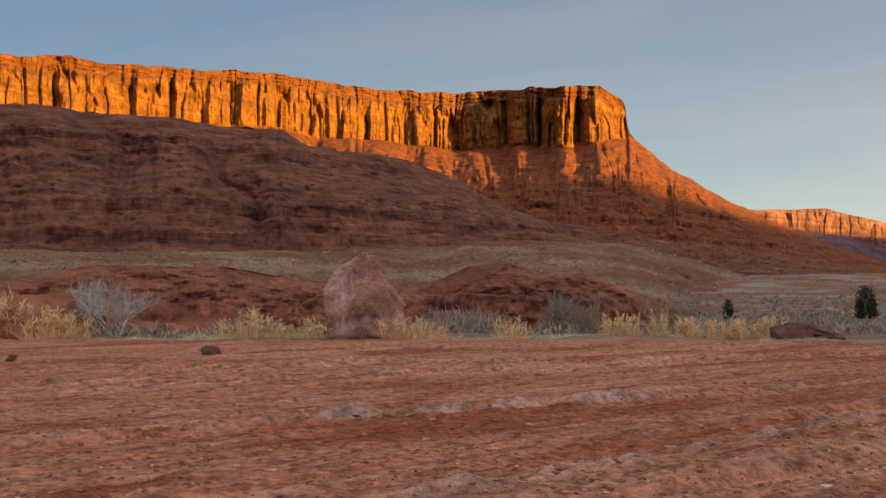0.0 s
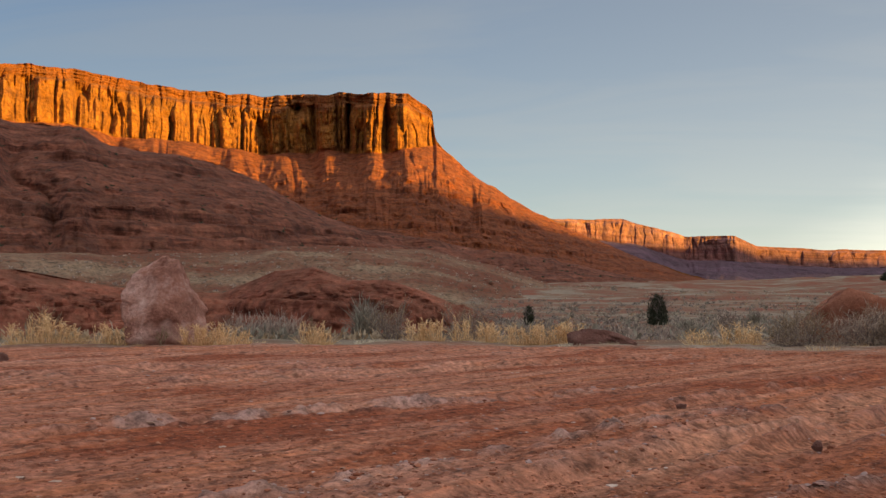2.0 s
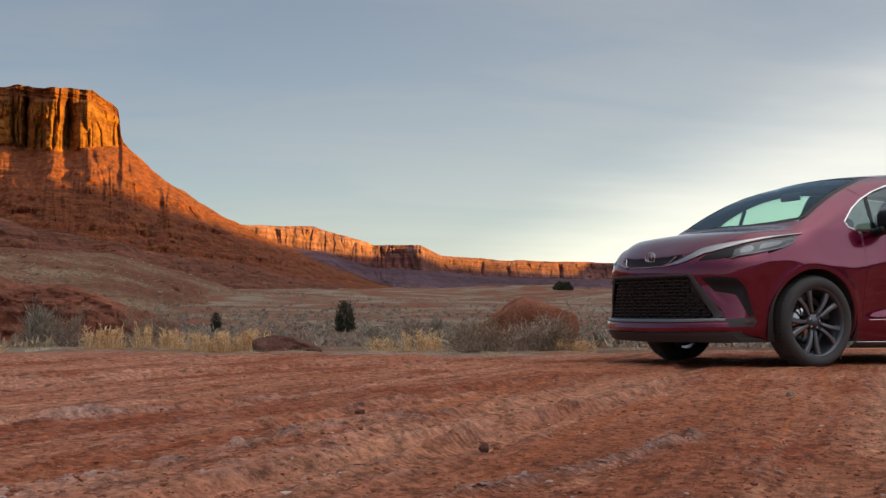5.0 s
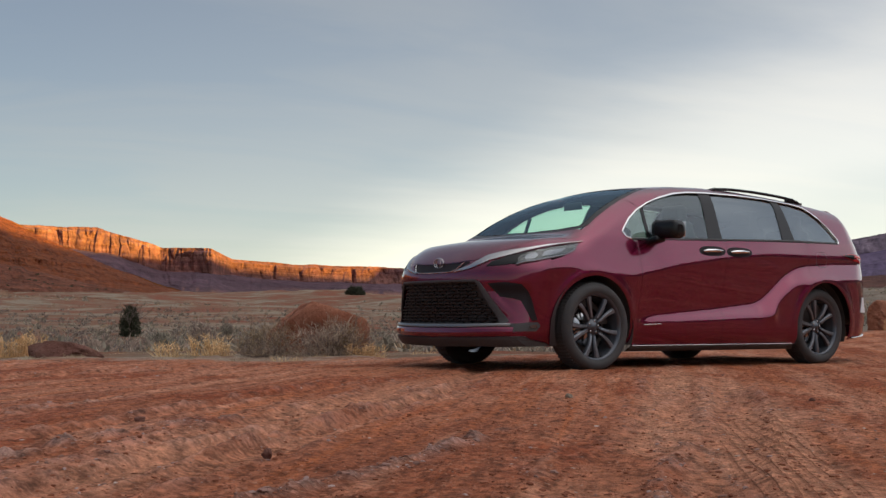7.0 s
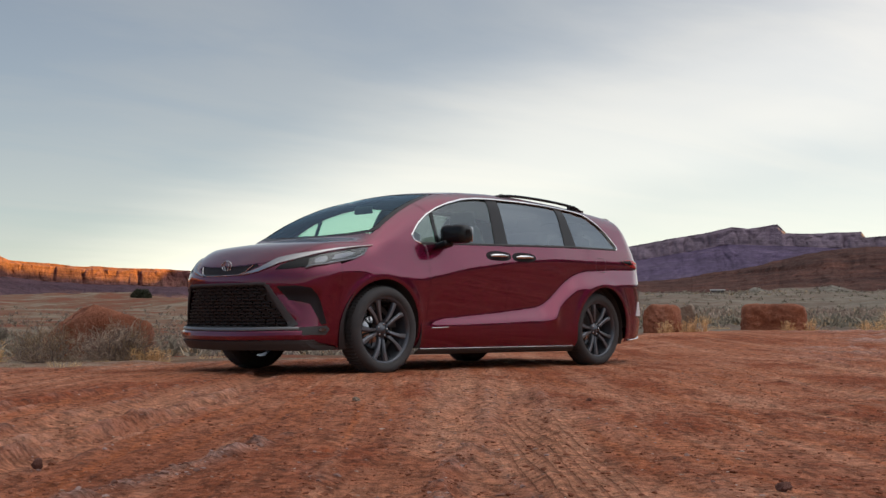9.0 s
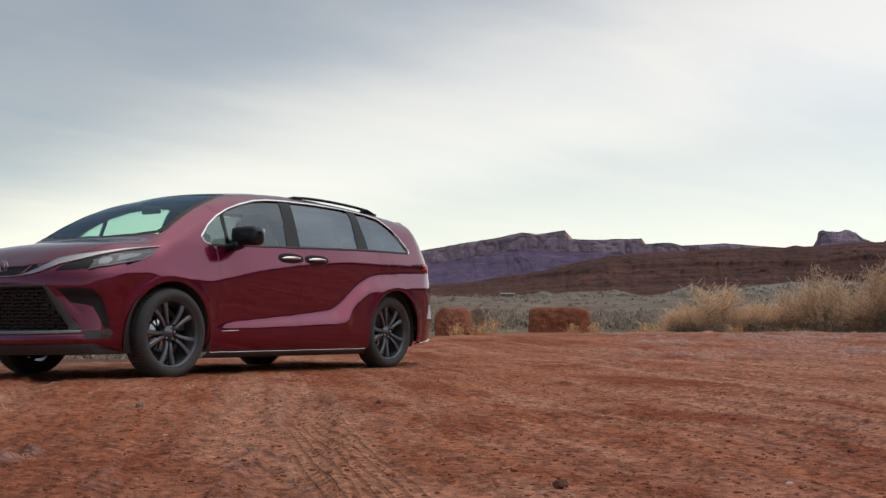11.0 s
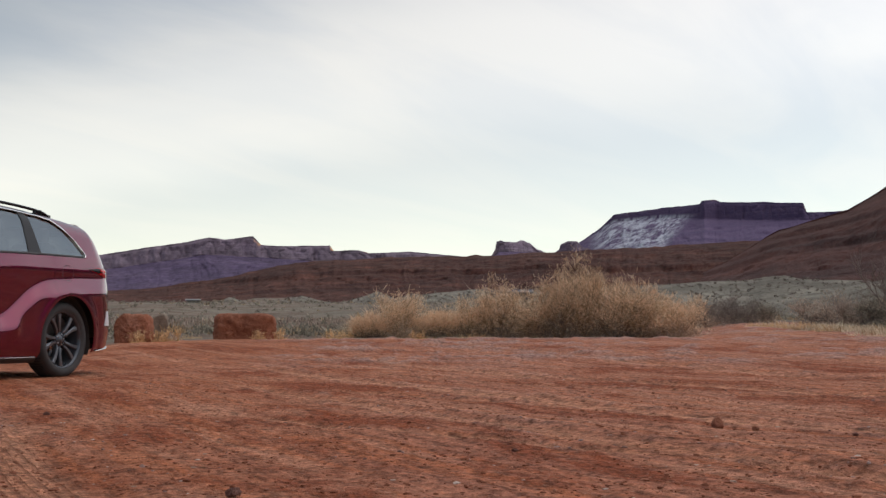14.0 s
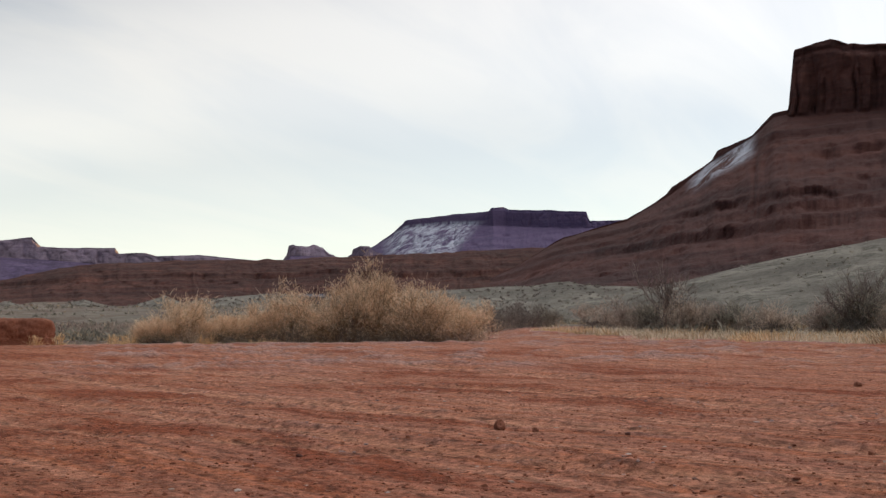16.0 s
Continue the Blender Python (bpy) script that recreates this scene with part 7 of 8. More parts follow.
def rock(az, r, size, seed, material, label, name="boulder", sink=0.08, shape=None, turn=0.0, detail=4, crag=0.22, category="boulder", block=2.0, planes=13):
    bm = bmesh.new()
    bmesh.ops.create_icosphere(bm, subdivisions=detail, radius=1.0)
    off = Vector((seed * 3.1, seed * 1.7, seed * 0.9))
    cut_rng = random.Random(seed)
    cuts = []
    for _ in range(planes):
        n_c = Vector((cut_rng.gauss(0, 1), cut_rng.gauss(0, 1), cut_rng.gauss(0, 1))).normalized()
        cuts.append((n_c, cut_rng.uniform(0.60, 0.92)))
    for v in bm.verts:
        p = v.co.copy()
        p = p / (abs(p.x) ** block + abs(p.y) ** block + abs(p.z) ** block) ** (1 / block)
        f = min(1.15, *(d_c / max(0.05, n_c.dot(p)) for n_c, d_c in cuts))
        f = f + crag * (0.35 * noise.fractal(p * 1.6 + off, 1.0, 2.0, 3) - 1.3 * max(0.0, 0.10 - abs(noise.noise(p * 1.9 - off))) + 0.20 * noise.fractal(p * 5 + off, 0.7, 2.2, 6))
        v.co = p * f
    # split faces, then drawn out to the stone's own length, depth and height
    low = [min(v.co[k] for v in bm.verts) for k in range(3)]
    high = [max(v.co[k] for v in bm.verts) for k in range(3)]
    for v in bm.verts:
        q = Vector([2 * (v.co[k] - low[k]) / (high[k] - low[k]) - 1 for k in range(3)])
        q.z = max(-0.8, q.z)
        if shape:
            q = Vector(shape(q.x, q.y, q.z))
        v.co = Vector((q.x * size[0], q.y * size[1], q.z * size[2]))
    for f in bm.faces:
        f.smooth = True
    ob = part(name, bm, material)
    x, y, z = seat(az, r)
    ob.matrix_world = pose(x, y, z + size[2] * (0.8 - sink), 0, 0, turn)
    return tagged(ob, label, category)


def stone_material(name, a, b, c, scale=3.0):
    m = Mat(name, 0.9, spec=0.2)
    col = m.ramp(m.noise(scale, 6, 0.7, obj=False), [(0.35, a), (0.52, b), (0.68, c)])
    col = m.mix(m.ramp(m.noise(scale * 0.5, 3, 0.6, distort=1.0), [(0.5, 0.0), (0.62, 0.6)]), col, c)
    g = m.noise(scale * 9, 6, 0.7)
    col = m.mix(0.5, col, m.ramp(g, [(0.3, 0.6), (0.7, 1.25)]), "MULTIPLY")
    return m.color(col).bump(g, 1.0, 0.05).m


M_PINKROCK = stone_material("pink_tan_sandstone", (0.20, 0.078, 0.052), (0.41, 0.19, 0.138), (0.64, 0.41, 0.345), 2.8)
M_REDROCK = stone_material("red_sandstone_block", (0.20, 0.068, 0.038), (0.33, 0.118, 0.066), (0.42, 0.18, 0.115), 1.6)
M_GREYROCK = stone_material("grey_tan_stone", (0.20, 0.155, 0.12), (0.28, 0.22, 0.17), (0.36, 0.29, 0.23), 2.0)
M_PURPLEROCK = stone_material("dull_red_slab", (0.13, 0.055, 0.042), (0.19, 0.085, 0.065), (0.26, 0.13, 0.1), 2.2)

# --- along the far edge of the lot, from the lone boulder to the van ---
def boulder_shape(x, y, z):
    # steep on one side, a long broken slope on the other
    h = (z + 0.8) / 1.8
    wide = curve([(0.0, 1.0), (0.15, 1.0), (0.4, 0.82), (0.65, 0.60), (0.85, 0.50), (1.0, 0.32)], h) if x > 0 else curve([(0.0, 0.92), (0.4, 1.0), (0.72, 0.92), (0.85, 0.78), (1.0, 0.38)], h)
    return x * float(wide), y * (1.0 - 0.35 * h * h), z - 0.22 * max(0.0, -x - 0.3) * h


rock(-2.85, 13.9, (0.57, 0.48, 0.60), 5, M_PINKROCK, "tall pink and tan sandstone boulder at the lot's edge", sink=0.10, shape=boulder_shape, turn=8, detail=6, crag=0.20, planes=7, block=4.0)
rock(18.3, 13.3, (0.40, 0.30, 0.21), 9, M_PURPLEROCK, "low wedge of dull red stone beside dry grass", name="rock", sink=0.18, shape=lambda x, y, z: (x, y, -0.8 + (z + 0.8) * (1 - 0.42 * (x + 0.9))), turn=-12, detail=4, planes=4, block=4.5, category="rock")
rock(30.0, 14.2, (0.62, 0.45, 0.38), 14, M_REDROCK, "rounded red sandstone boulder behind a dry tangle", sink=0.12, turn=-25, detail=5, crag=0.16, block=4.5, planes=4)
rock(57.0, 25.5, (0.42, 0.36, 0.42), 17, M_REDROCK, "red sandstone block at the lot's edge", sink=0.34, turn=10, detail=5, crag=0.30, block=4.2, planes=3)
rock(57.9, 26.3, (0.36, 0.30, 0.36), 18, M_GREYROCK, "grey tan stone leaning on a red block", sink=0.10, turn=40, detail=5, crag=0.22, block=3.0, planes=9)
rock(62.2, 27.5, (0.74, 0.46, 0.44), 21, M_REDROCK, "long red sandstone block with grass at its foot", sink=0.40, turn=-62, detail=5, crag=0.26, block=6.0, planes=1)
rock(-18.9, 17.5, (0.8, 0.6, 0.42), 27, M_REDROCK, "red stone half hidden by dry grass", name="rock", sink=0.2, turn=0, detail=4, category="rock")
rock(-10.4, 9.75, (0.085, 0.06, 0.055), 31, M_PURPLEROCK, "small dark stone lying on the dirt", name="stone", sink=0.3, detail=4, crag=0.5, planes=8, category="stone")
rock(85.75, 5.58, (0.031, 0.03, 0.031), 33, M_REDROCK, "small round red stone on the dirt", name="stone", sink=0.1, detail=3, category="stone")
rock(87.5, 5.42, (0.017, 0.016, 0.015), 35, M_REDROCK, "pebble on the dirt", name="stone", sink=0.1, detail=2, category="stone")
rock(28.5, 3.62, (0.018, 0.017, 0.020), 37, M_PURPLEROCK, "small dark stone on the dirt", name="stone", sink=0.15, detail=2, category="stone")

# loose stones and hard clods: bearing, distance, size
for k, (az_s, r_s, s_s, mat_s) in enumerate(((63.6, 3.2, 0.020, M_PURPLEROCK), (42.7, 6.37, 0.022, M_GREYROCK), (54.0, 6.5, 0.016, M_PURPLEROCK), (101.9, 10.3, 0.036, M_REDROCK), (102.8, 4.9, 0.013, M_REDROCK), (91.9, 5.2, 0.012, M_PURPLEROCK), (71.1, 5.6, 0.013, M_REDROCK), (76.5, 4.4, 0.011, M_PURPLEROCK), (-19.5, 9.3, 0.045, M_PURPLEROCK), (22.2, 4.9, 0.018, M_PURPLEROCK))):
    rock(az_s, r_s, (s_s * 1.3, s_s, s_s * 0.75), 300 + k, mat_s, "small angular stone lying on the red dirt", name="stone", sink=0.25, detail=3, crag=0.5, planes=8, turn=37 * k, category="stone")

# grass along the edge: bearing, distance, scale, stretch
for az_g, r_g, s_g, t_g in ((-21.3, 17.0, 1.35, 1.7), (-20.7, 17.2, 1.3, 1.6), (-20.1, 17.4, 1.45, 1.8), (-19.3, 17.2, 1.25, 1.6), (-18.2, 16.2, 1.3, 1.0), (-17.4, 15.9, 1.35, 1.05), (-16.7, 16.0, 1.1, 1.0), (-9.3, 14.0, 0.9, 1.0), (-8.2, 13.9, 1.15, 1.1), (-7.3, 13.8, 0.95, 0.8), (-5.6, 13.6, 0.8, 1.1), (-4.9, 13.6, 0.75, 0.95),
                            (-1.6, 13.3, 0.8, 1.0), (-0.9, 13.25, 0.9, 0.95), (-0.2, 13.4, 0.95, 0.95), (0.6, 13.6, 0.7, 0.9), (4.1, 13.6, 0.85, 1.15), (4.6, 13.8, 0.7, 0.9), (9.3, 14.4, 0.9, 1.1), (9.9, 14.3, 0.95, 1.1), (11.4, 14.6, 0.7, 1.7), (12.5, 14.3, 0.85, 1.1), (13.0, 14.3, 0.8, 1.1), (14.2, 14.0, 0.85, 1.0), (14.9, 14.0, 0.85, 1.05), (15.5, 13.9, 0.9, 1.0), (16.2, 13.9, 0.9, 1.05), (16.8, 13.8, 0.85, 1.15),
                            (22.9, 13.3, 0.75, 0.95), (24.6, 13.3, 0.85, 1.05), (25.3, 13.3, 0.85, 1.0), (32.2, 13.2, 0.8, 0.8), (32.8, 13.2, 0.75, 0.75), (57.2, 24.9, 0.95, 1.0), (58.7, 25.4, 1.15, 1.0), (58.2, 25.2, 0.9, 0.9), (62.9, 26.8, 0.85, 0.9), (63.8, 27.2, 1.0, 1.0), (66.4, 27.5, 1.0, 0.85), (67.0, 27.5, 0.9, 0.85), (70.6, 27.8, 0.9, 0.9)):
    put_grass(az_g, r_g, s_g * 0.95, tall=t_g * 0.66)
edge_rng = random.Random(4)
for k in range(110):
    az_g = edge_rng.uniform(-24, 36)
    put_grass(az_g, float(lot_edge(az_g)) + edge_rng.uniform(0.0, 2.6), edge_rng.uniform(0.35, 0.75), edge_rng.choice((M_STRAW, M_PALEGRASS, M_STRAW_DULL)), low=True, label="low tuft of flattened dry grass")
for k in range(190):
    az_g = edge_rng.uniform(86.9, 105)
    near = -3.0 + 8.4 * max(0.0, (92.0 - az_g) / 5.0) ** 1.3 + 0.9 * math.sin(az_g * 2.1) + 0.5 * math.sin(az_g * 5.3)
    put_grass(az_g, float(lot_edge(az_g)) + near + edge_rng.uniform(0.0, 4.2) ** 1.1, edge_rng.uniform(0.9, 3.0), edge_rng.choice((M_PALEGRASS, M_PALEGRASS, M_STRAW, M_STRAW_DULL)), low=True, label="low pale grass on the road's verge")
for k in range(22):
    az_g = edge_rng.uniform(47, 84)
    put_grass(az_g, float(lot_edge(az_g)) + edge_rng.uniform(-0.2, 2.0), edge_rng.uniform(0.9, 1.7), edge_rng.choice((M_STRAW, M_STRAW_DULL)), low=True, label="low tuft of dry grass")

for (mat_name, label), tufts in LOW_TUFTS.items():
    verts, faces, at = [], [], 0
    for me, m in tufts:
        co = np.empty(len(me.vertices) * 3)
        me.vertices.foreach_get("co", co)
        ids = np.empty(len(me.loops), np.int32)
        me.loops.foreach_get("vertex_index", ids)
        m = np.array(m)
        verts.append(co.reshape(-1, 3) @ m[:3, :3].T + m[:3, 3])
        faces.append(ids.reshape(-1, 4) + at)
        at += len(co) // 3
    tagged(part("low_grass", raw_mesh("low_grass", np.concatenate(verts), np.concatenate(faces)), bpy.data.materials[mat_name]), label.replace("tuft", "tufts"), "grass", kind="stuff")

# shrubs near the lot
bare_shrub(-14.9, 17.2, 1.0, 1.15, 3, M_TWIG, "bare grey shrub with forked silvery twigs", 7, 3, 0.008)
bare_shrub(-16.6, 17.6, 0.8, 0.6, 8, M_TWIG, "bare grey shrub with pale twigs", 4, 3, 0.008)
bare_shrub(-8.9, 14.3, 0.50, 0.35, 11, M_TANTWIG, "dry tan stalks over a grass clump", 6, 2, 0.006)
bare_shrub(4.3, 13.9, 0.36, 0.2, 13, M_TANTWIG, "dry curled tan stalks", 5, 2, 0.006)
bare_shrub(-3.2, 13.3, 0.3, 0.2, 15, M_TANTWIG, "dry stalk at the foot of a boulder", 3, 2, 0.006)
bush(6.6, 19.0, (0.22, 0.22, 0.62), 31, M_SAGE, "pale grey-blue brush with upright twigs", count=900, size=0.2, width=0.010, lift=0.0, shell=0.1, up=0.9)
twig_bush(8.0, 17.0, (0.3, 0.26, 0.5), 32, "sparse brown bush gone to seed", outer=M_TANTWIG, inner=M_BRUSH, sprays=900, size=0.05, width=0.006, stems=9, airy=0.5)
twig_bush(11.9, 15.4, (0.32, 0.28, 0.42), 33, "sparse brown bush gone to seed", outer=M_TANTWIG, inner=M_BRUSH, sprays=900, size=0.05, width=0.006, stems=9, airy=0.5)
bush(0.9, 18.5, (0.6, 0.4, 0.36), 34, M_BRUSH, "grey-brown low brush before the bank", count=700, size=0.16, width=0.010, lift=0.0, shell=0.2, up=0.9)
bush(2.6, 18.8, (0.5, 0.4, 0.34), 35, M_BRUSH, "grey-brown low brush before the bank", count=700, size=0.16, width=0.010, lift=0.0, shell=0.2, up=0.9)
twig_bush(30.5, 13.25, (0.34, 0.28, 0.36), 36, "round tangle of dry twigs piled against a boulder", outer=M_DULLTWIG, inner=M_DULLTWIG, sprays=1900, size=0.055, width=0.005, stems=11, airy=0.8)
twig_bush(27.8, 13.5, (0.34, 0.28, 0.34), 37, "round tangle of dry twigs", outer=M_TANTWIG, inner=M_BRUSH, sprays=2200, size=0.055, width=0.005, stems=11, airy=0.8)
twig_bush(31.4, 13.4, (0.26, 0.22, 0.36), 38, "round tangle of dry twigs", outer=M_TANTWIG, inner=M_BRUSH, sprays=1600, size=0.055, width=0.005, stems=11, airy=0.8)
bush(20.9, 62.0, (0.55, 0.5, 1.65), 41, M_JUNIPER, "dark upright juniper on the sage flat", name="juniper", count=3600, size=0.11, width=0.035, lift=0.0, category="tree", shell=0.5)
bush(14.66, 58.0, (0.24, 0.24, 0.92), 42, M_JUNIPER, "small dark juniper on the flat", name="juniper", count=1500, size=0.09, width=0.03, lift=0.0, category="tree", shell=0.5)
bush(31.6, 330.0, (3.0, 2.6, 2.3), 43, M_JUNIPER, "lone dark juniper far out on the plain", name="juniper", count=3000, size=0.45, width=0.16, lift=0.2, category="tree", shell=0.5)
for k, (az_b, r_b, w_b, h_b) in enumerate(((24.1, 52, 0.6, 0.85), (25.4, 60, 0.45, 0.8), (26.9, 38, 0.8, 0.65), (27.9, 34, 0.7, 0.45), (22.4, 44, 0.6, 0.45), (23.2, 30, 0.5, 0.3), (34.6, 30, 0.9, 0.6), (33.4, 34, 0.8, 0.55), (36.0, 28, 0.8, 0.5), (21.6, 34, 0.5, 0.3), (28.9, 26, 0.6, 0.38), (26.0, 26, 0.45, 0.3), (19.6, 30, 0.5, 0.3), (24.6, 30, 0.45, 0.34))):
    bush(az_b, r_b, (w_b, w_b * 0.9, h_b), 50 + k, M_SAGE if k % 3 else M_BRUSH, "blue-grey sagebrush on the flat", name="sagebrush", count=700, size=0.14, width=0.024, lift=0.0, group="sage near the lot", shell=0.3)

# the long thicket beside the road: bearing, distance, half-widths, height
for k, (az_b, r_b, w_b, d_b, h_b) in enumerate(((68.3, 29.4, 0.45, 0.4, 0.50), (69.8, 29.8, 0.62, 0.5, 0.98), (71.6, 30.0, 0.50, 0.5, 0.55), (73.2, 30.3, 0.60, 0.6, 0.80), (74.6, 30.3, 0.85, 0.8, 1.20), (76.3, 30.8, 0.60, 0.6, 0.90), (77.5, 30.3, 0.70, 0.7, 1.40), (78.8, 30.6, 0.55, 0.6, 1.75), (80.2, 30.2, 0.95, 0.9, 1.28), (81.6, 30.0, 1.05, 0.9, 1.16), (83.0, 29.6, 0.80, 0.8, 0.86))):
    # dark inner colour puts shade into the foot of most bushes
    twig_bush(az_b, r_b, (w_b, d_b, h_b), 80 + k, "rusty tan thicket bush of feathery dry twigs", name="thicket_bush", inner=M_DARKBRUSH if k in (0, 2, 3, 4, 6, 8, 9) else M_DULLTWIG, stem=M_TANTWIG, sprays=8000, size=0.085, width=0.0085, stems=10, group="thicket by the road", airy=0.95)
for k, (az_b, r_b, w_b, h_b) in enumerate(((84.7, 52, 1.0, 1.0), (86.0, 54, 1.0, 1.05), (87.1, 55, 0.8, 0.75), (89.6, 46, 0.9, 0.8), (91.2, 42, 0.7, 0.8), (92.3, 38, 0.65, 0.85), (93.7, 36, 0.62, 0.85), (95.2, 37, 0.7, 0.68), (96.3, 36, 0.6, 0.66), (97.8, 34, 0.7, 0.6), (100.4, 32, 0.6, 0.72), (101.8, 31, 0.65, 1.05), (103.2, 31, 0.8, 0.75))):
    # inner twigs coloured darker on every other bush, as shade within
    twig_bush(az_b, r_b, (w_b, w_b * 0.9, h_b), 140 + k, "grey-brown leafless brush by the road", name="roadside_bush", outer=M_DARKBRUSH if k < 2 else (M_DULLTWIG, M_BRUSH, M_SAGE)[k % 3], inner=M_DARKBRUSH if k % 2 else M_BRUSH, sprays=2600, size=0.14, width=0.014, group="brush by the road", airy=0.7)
bare_shrub(92.8, 36.0, 1.9, 0.8, 41, M_STEM, "dark bare forked sapling among brush", 4, 3, 0.024)
bare_shrub(101.6, 31.0, 1.4, 0.7, 44, M_STEM, "dark bare sapling among brush", 5, 3, 0.022)


# ---- what nobody could count: scrub on the flats and hills, pebbles and clods on the lot ----
def scrub_field(name, label, seed, count, spread, size, leaf, leaves=16, on=None, up=0.4):
    """Low clumps of small sprays sown over the land, as one mesh."""
    rng = np.random.default_rng(seed)
    az = rng.uniform(spread[0], spread[1], count)
    r = np.exp(rng.uniform(math.log(spread[2]), math.log(spread[3]), count))
    r = np.maximum(r, lot_edge(az) + 1.5)
    thick = fbm(r * np.sin(np.radians(az)) * 0.03, r * np.cos(np.radians(az)) * 0.03, 3, seed)
    keep = (thick > rng.uniform(-0.55, 0.25, count)) & ~((np.abs(az - 86.6) * r * np.pi / 180 < 3.5) & (r < 60))
    az, r = az[keep], r[keep]
    x, y = r * np.sin(np.radians(az)), r * np.cos(np.radians(az))
    z = ground_at(x, y)
    s = rng.uniform(size[0], size[1], len(az)) * (0.7 + 0.3 * np.clip(r / 80, 0, 2.2))
    m = len(az)
    d = rng.normal(size=(m, leaves, 3))
    d[..., 2] = np.abs(d[..., 2]) * 0.75
    d /= np.linalg.norm(d, axis=2, keepdims=True)
    base = np.stack([x, y, z], -1)[:, None] + d * s[:, None, None] * rng.uniform(0.15, 0.8, (m, leaves, 1))
    tip = base + (d * (1 - up) + np.array([0, 0, up]) + rng.normal(0, 0.35, (m, leaves, 3))) * s[:, None, None] * 0.40
    width = np.broadcast_to(s[:, None] * 0.20, (m, leaves)).ravel()
    me = blades_mesh(name, base.reshape(-1, 3), tip.reshape(-1, 3), width, rng, 0.3)
    return tagged(part(name, me, leaf), label, "scrub", kind="stuff")


scrub_field("sage_scrub", "blue-grey sage scattered over the flat", 301, 4600, (-26, 52, 17, 240), (0.16, 0.42), M_SAGE, 18)
scrub_field("dry_scrub", "brown dry scrub scattered over the flat", 302, 1500, (-26, 52, 17, 200), (0.12, 0.34), M_BRUSH, 16)
scrub_field("pale_grass_scrub", "pale dry bunch grass over the flat", 303, 1500, (-26, 52, 17, 200), (0.10, 0.28), M_STRAW_DULL, 16, up=0.9)
scrub_field("dark_sage_flat", "dark grey-blue sage over the flat beyond the lot", 307, 3000, (6, 50, 21, 140), (0.14, 0.38), M_DARKBRUSH, 20)
scrub_field("brown_thicket", "dense purple-brown brush beyond the lot", 304, 2200, (46, 86, 44, 110), (0.20, 0.48), M_BRUSH, 22)
scrub_field("grey_sage_flat", "grey sage dotted over the pale clay flat", 305, 8000, (46, 107, 34, 320), (0.22, 0.50), M_SAGE, 16)
scrub_field("pale_bunch_grass", "pale bunch grass on the clay flat", 306, 2200, (46, 107, 34, 300), (0.18, 0.4), M_STRAW_DULL, 14, up=0.9)


def hill_scrub(name, label, seed, count, form, size, leaf, leaves=20):
    """Clumps that stand on a landform's own surface."""
    rng = np.random.default_rng(seed)
    me = bpy.data.objects[form].data
    co = np.empty(len(me.vertices) * 3)
    me.vertices.foreach_get("co", co)
    co = co.reshape(-1, 3)
    pick = co[rng.integers(0, len(co), count)]
    m = len(pick)
    s = rng.uniform(size[0], size[1], m)
    d = rng.normal(size=(m, leaves, 3))
    d[..., 2] = np.abs(d[..., 2]) * 0.75
    d /= np.linalg.norm(d, axis=2, keepdims=True)
    base = pick[:, None] + d * s[:, None, None] * rng.uniform(0.1, 0.7, (m, leaves, 1))
    tip = base + (d * 0.5 + np.array([0, 0, 0.4]) + rng.normal(0, 0.3, (m, leaves, 3))) * s[:, None, None] * 0.35
    me = blades_mesh(name, base.reshape(-1, 3), tip.reshape(-1, 3), np.broadcast_to(s[:, None] * 0.3, (m, leaves)).ravel(), rng, 0.3)
    return tagged(part(name, me, leaf), label, "scrub", kind="stuff")


hill_scrub("hill_sage", "dark scrub dotted over the grassy hill", 311, 900, "grassy_hill", (0.2, 0.5), M_BRUSH)
hill_scrub("slope_juniper", "dark junipers on the shale slope", 313, 260, "shaded_hill", (0.5, 1.1), M_JUNIPER)
hill_scrub("clay_sage", "scrub on the grey clay", 315, 500, "grey_slope", (0.2, 0.42), M_SAGE)
hill_scrub("mound_sage", "scrub between the clay mounds", 316, 1600, "clay_mounds", (0.3, 0.8), M_DARKBRUSH)


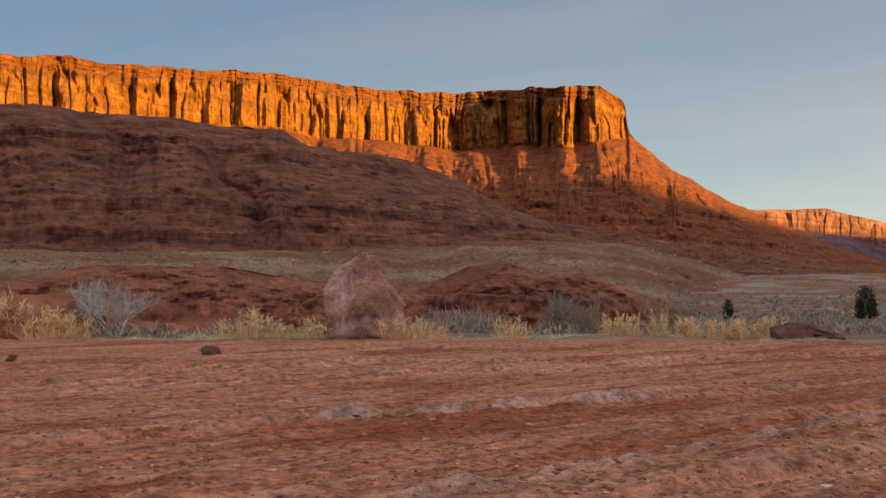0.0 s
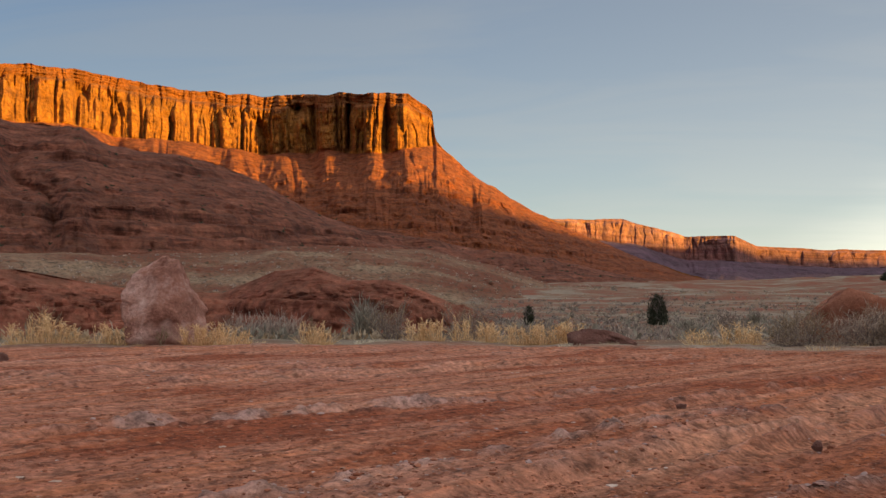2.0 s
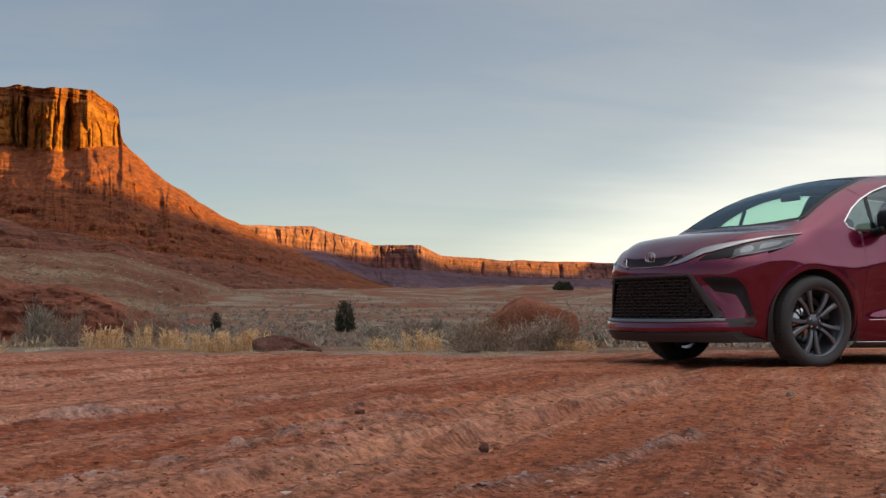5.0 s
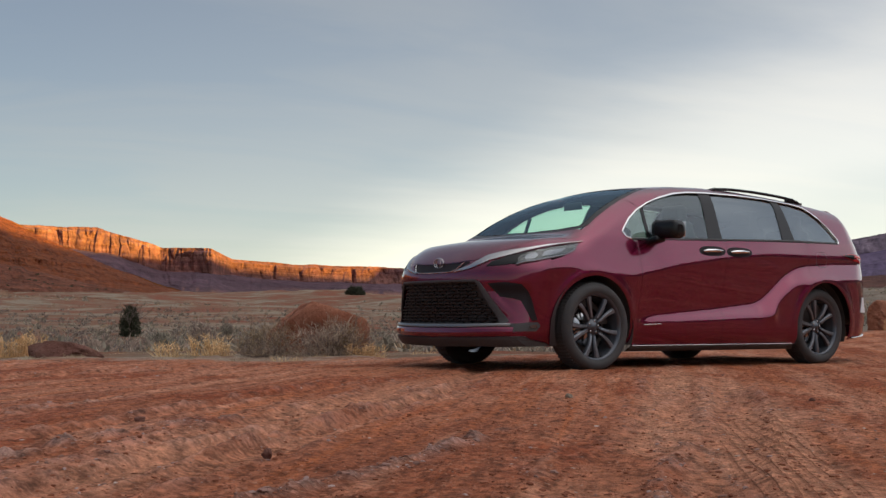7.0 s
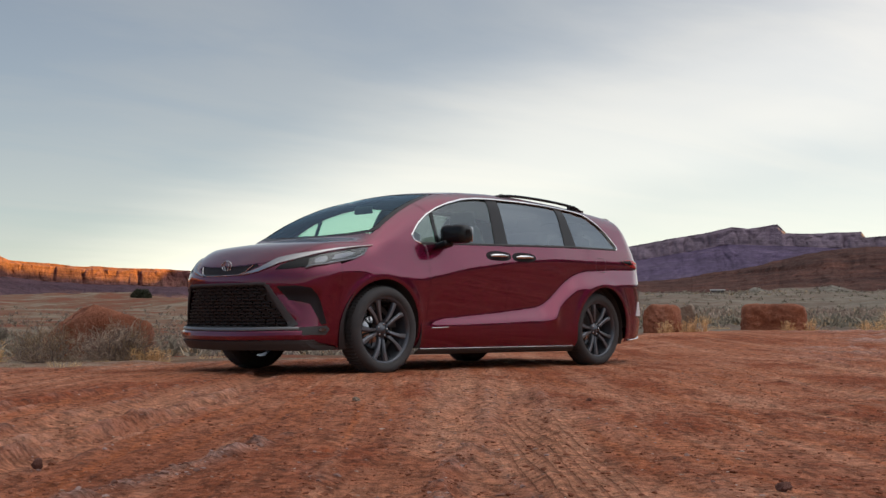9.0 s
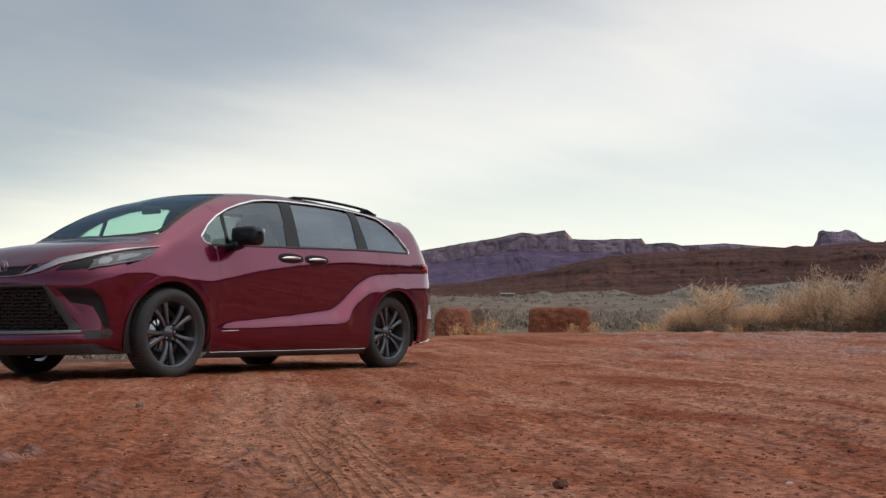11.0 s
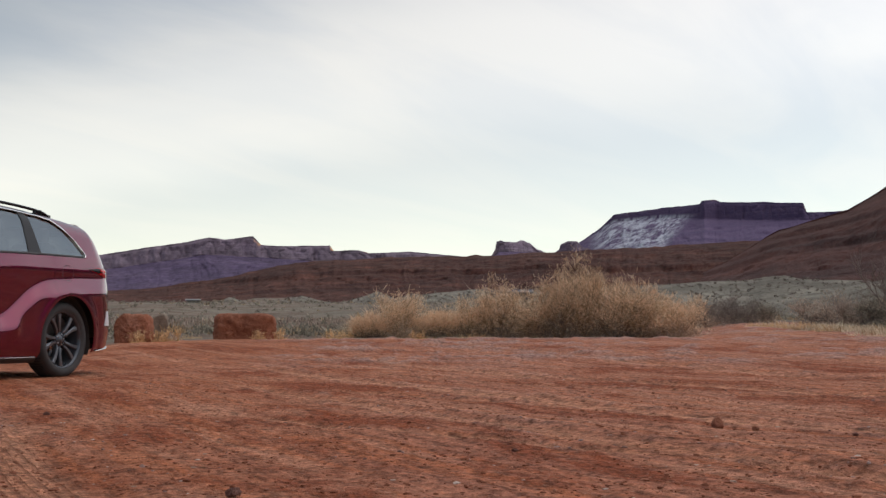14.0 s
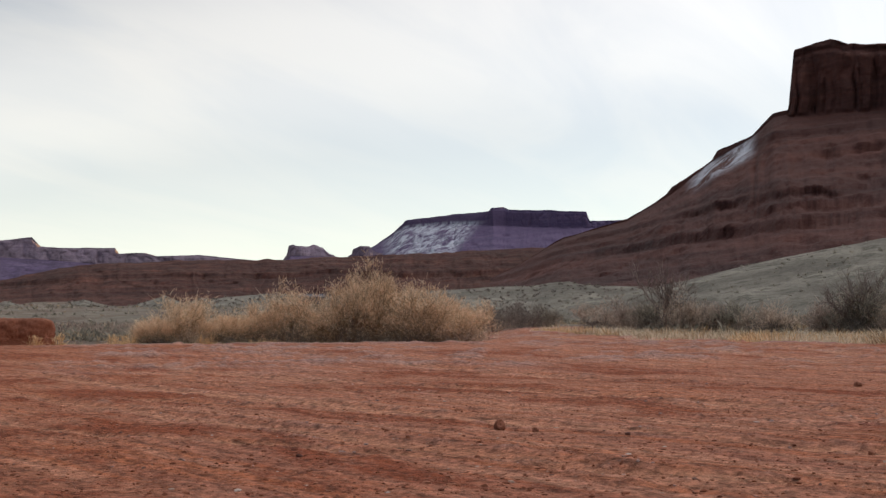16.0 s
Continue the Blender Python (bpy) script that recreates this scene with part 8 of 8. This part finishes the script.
def pebbles(name, label, seed, count, near, far, size, material, flat=0.6, where=None):
    """Loose angular crumbs on the lot, as one mesh."""
    rng = np.random.default_rng(seed)
    az = rng.uniform(-26, 107, count)
    r = near * (far / near) ** rng.uniform(0, 1, count)
    x, y = r * np.sin(np.radians(az)), r * np.cos(np.radians(az))
    _, _, z, marks = ground_parts(az, r)
    like = where(marks["wild"], marks["track"], marks["clod"], x, y) if where else 1 - marks["wild"]
    keep = rng.uniform(0, 1, count) < like
    x, y, z, r = x[keep], y[keep], z[keep], r[keep]
    m = len(x)
    s = size[0] * (size[1] / size[0]) ** (rng.uniform(0, 1, m) ** 1.6)
    ico = np.array([(0, 0, 1), (0.89, 0, 0.45), (0.28, 0.85, 0.45), (-0.72, 0.53, 0.45), (-0.72, -0.53, 0.45), (0.28, -0.85, 0.45), (0.72, 0.53, -0.45), (-0.28, 0.85, -0.45), (-0.89, 0, -0.45), (-0.28, -0.85, -0.45), (0.72, -0.53, -0.45), (0, 0, -1)])
    tri = np.array([(0, 1, 2), (0, 2, 3), (0, 3, 4), (0, 4, 5), (0, 5, 1), (1, 6, 2), (2, 7, 3), (3, 8, 4), (4, 9, 5), (5, 10, 1), (2, 6, 7), (3, 7, 8), (4, 8, 9), (5, 9, 10), (1, 10, 6)])
    V = ico * rng.uniform(0.55, 1.3, (m, 12, 1)) * s[:, None, None] * np.stack([rng.uniform(0.7, 1.5, m), rng.uniform(0.7, 1.5, m), flat * rng.uniform(0.6, 1.2, m)], -1)[:, None]
    V = V + np.stack([x, y, z + s * flat * 0.25], -1)[:, None]
    F = (np.arange(m)[:, None, None] * 12 + tri).reshape(-1, 3)
    return tagged(part(name, raw_mesh(name, V.reshape(-1, 3), F, False), material), label, "pebbles", kind="stuff")


M_CLOD = leaf_material("earth_crumbs", (0.19, 0.066, 0.038), (0.29, 0.105, 0.06), (0.42, 0.18, 0.11), 0)
M_FROST = leaf_material("grey_mauve_frozen_clods", (0.22, 0.115, 0.09), (0.30, 0.175, 0.145), (0.42, 0.29, 0.26), 0)
M_PALE = leaf_material("pale_pebbles", (0.36, 0.22, 0.16), (0.46, 0.32, 0.25), (0.58, 0.46, 0.40), 0)
pebbles("earth_crumbs", "red earth crumbs strewn over the lot", 401, 30000, 2.3, 24, (0.003, 0.010), M_CLOD)
pebbles("frozen_clods", "grey-mauve frozen clods along the ruts", 402, 34000, 2.3, 20, (0.003, 0.012), M_FROST, where=lambda wild, track, clod, x, y: (1 - wild) * np.clip(clod * 1.6 + 0.004 + 0.5 * np.clip(fbm(x * 0.8, y * 1.3, 3, 77) - 0.32, 0, 1), 0, 1))
pebbles("pale_pebbles", "small pale pebbles on the dirt", 403, 500, 2.4, 16, (0.004, 0.014), M_PALE, 0.4)

# far small things
shed = new("shed")
part("wall", boxes_mesh("wall", [((0, 0, 1.1), (2.6, 1.8, 1.1))]), Mat("weathered_board", 0.9).color((0.13, 0.12, 0.12)).m, shed)
roof_me = raw_mesh("roof", [(-2.9, -2.1, 2.15), (2.9, -2.1, 2.15), (2.9, 0, 2.9), (-2.9, 0, 2.9), (-2.9, 2.1, 2.15), (2.9, 2.1, 2.15)], [(0, 1, 2, 3), (3, 2, 5, 4)], False)
part("roof", roof_me, Mat("grey_metal_roof", 0.6).color((0.10, 0.103, 0.12)).m, shed, "grey sheet roof")
sx, sy, sz = seat(75.5, 275)
shed.matrix_world = pose(sx, sy, sz + 0.2, 0, 0, -75)
tagged(shed, "low grey shed far out on the flat", "shed")
hut = new("hut")
part("wall", boxes_mesh("wall", [((0, 0, 0.6), (1.4, 1.0, 0.6))]), Mat("dark_hut_wall", 0.9).color((0.10, 0.09, 0.085)).m, hut)
part("roof", boxes_mesh("roof", [((0, 0, 1.3), (1.6, 1.2, 0.1))]), Mat("white_roof_sheet", 0.5).color((0.75, 0.75, 0.75)).m, hut, "white flat roof")
hx, hy, hz = seat(59.5, 255)
hut.matrix_world = pose(hx, hy, hz, 0, 0, -60)
tagged(hut, "tiny white-roofed hut far out on the flat", "hut")
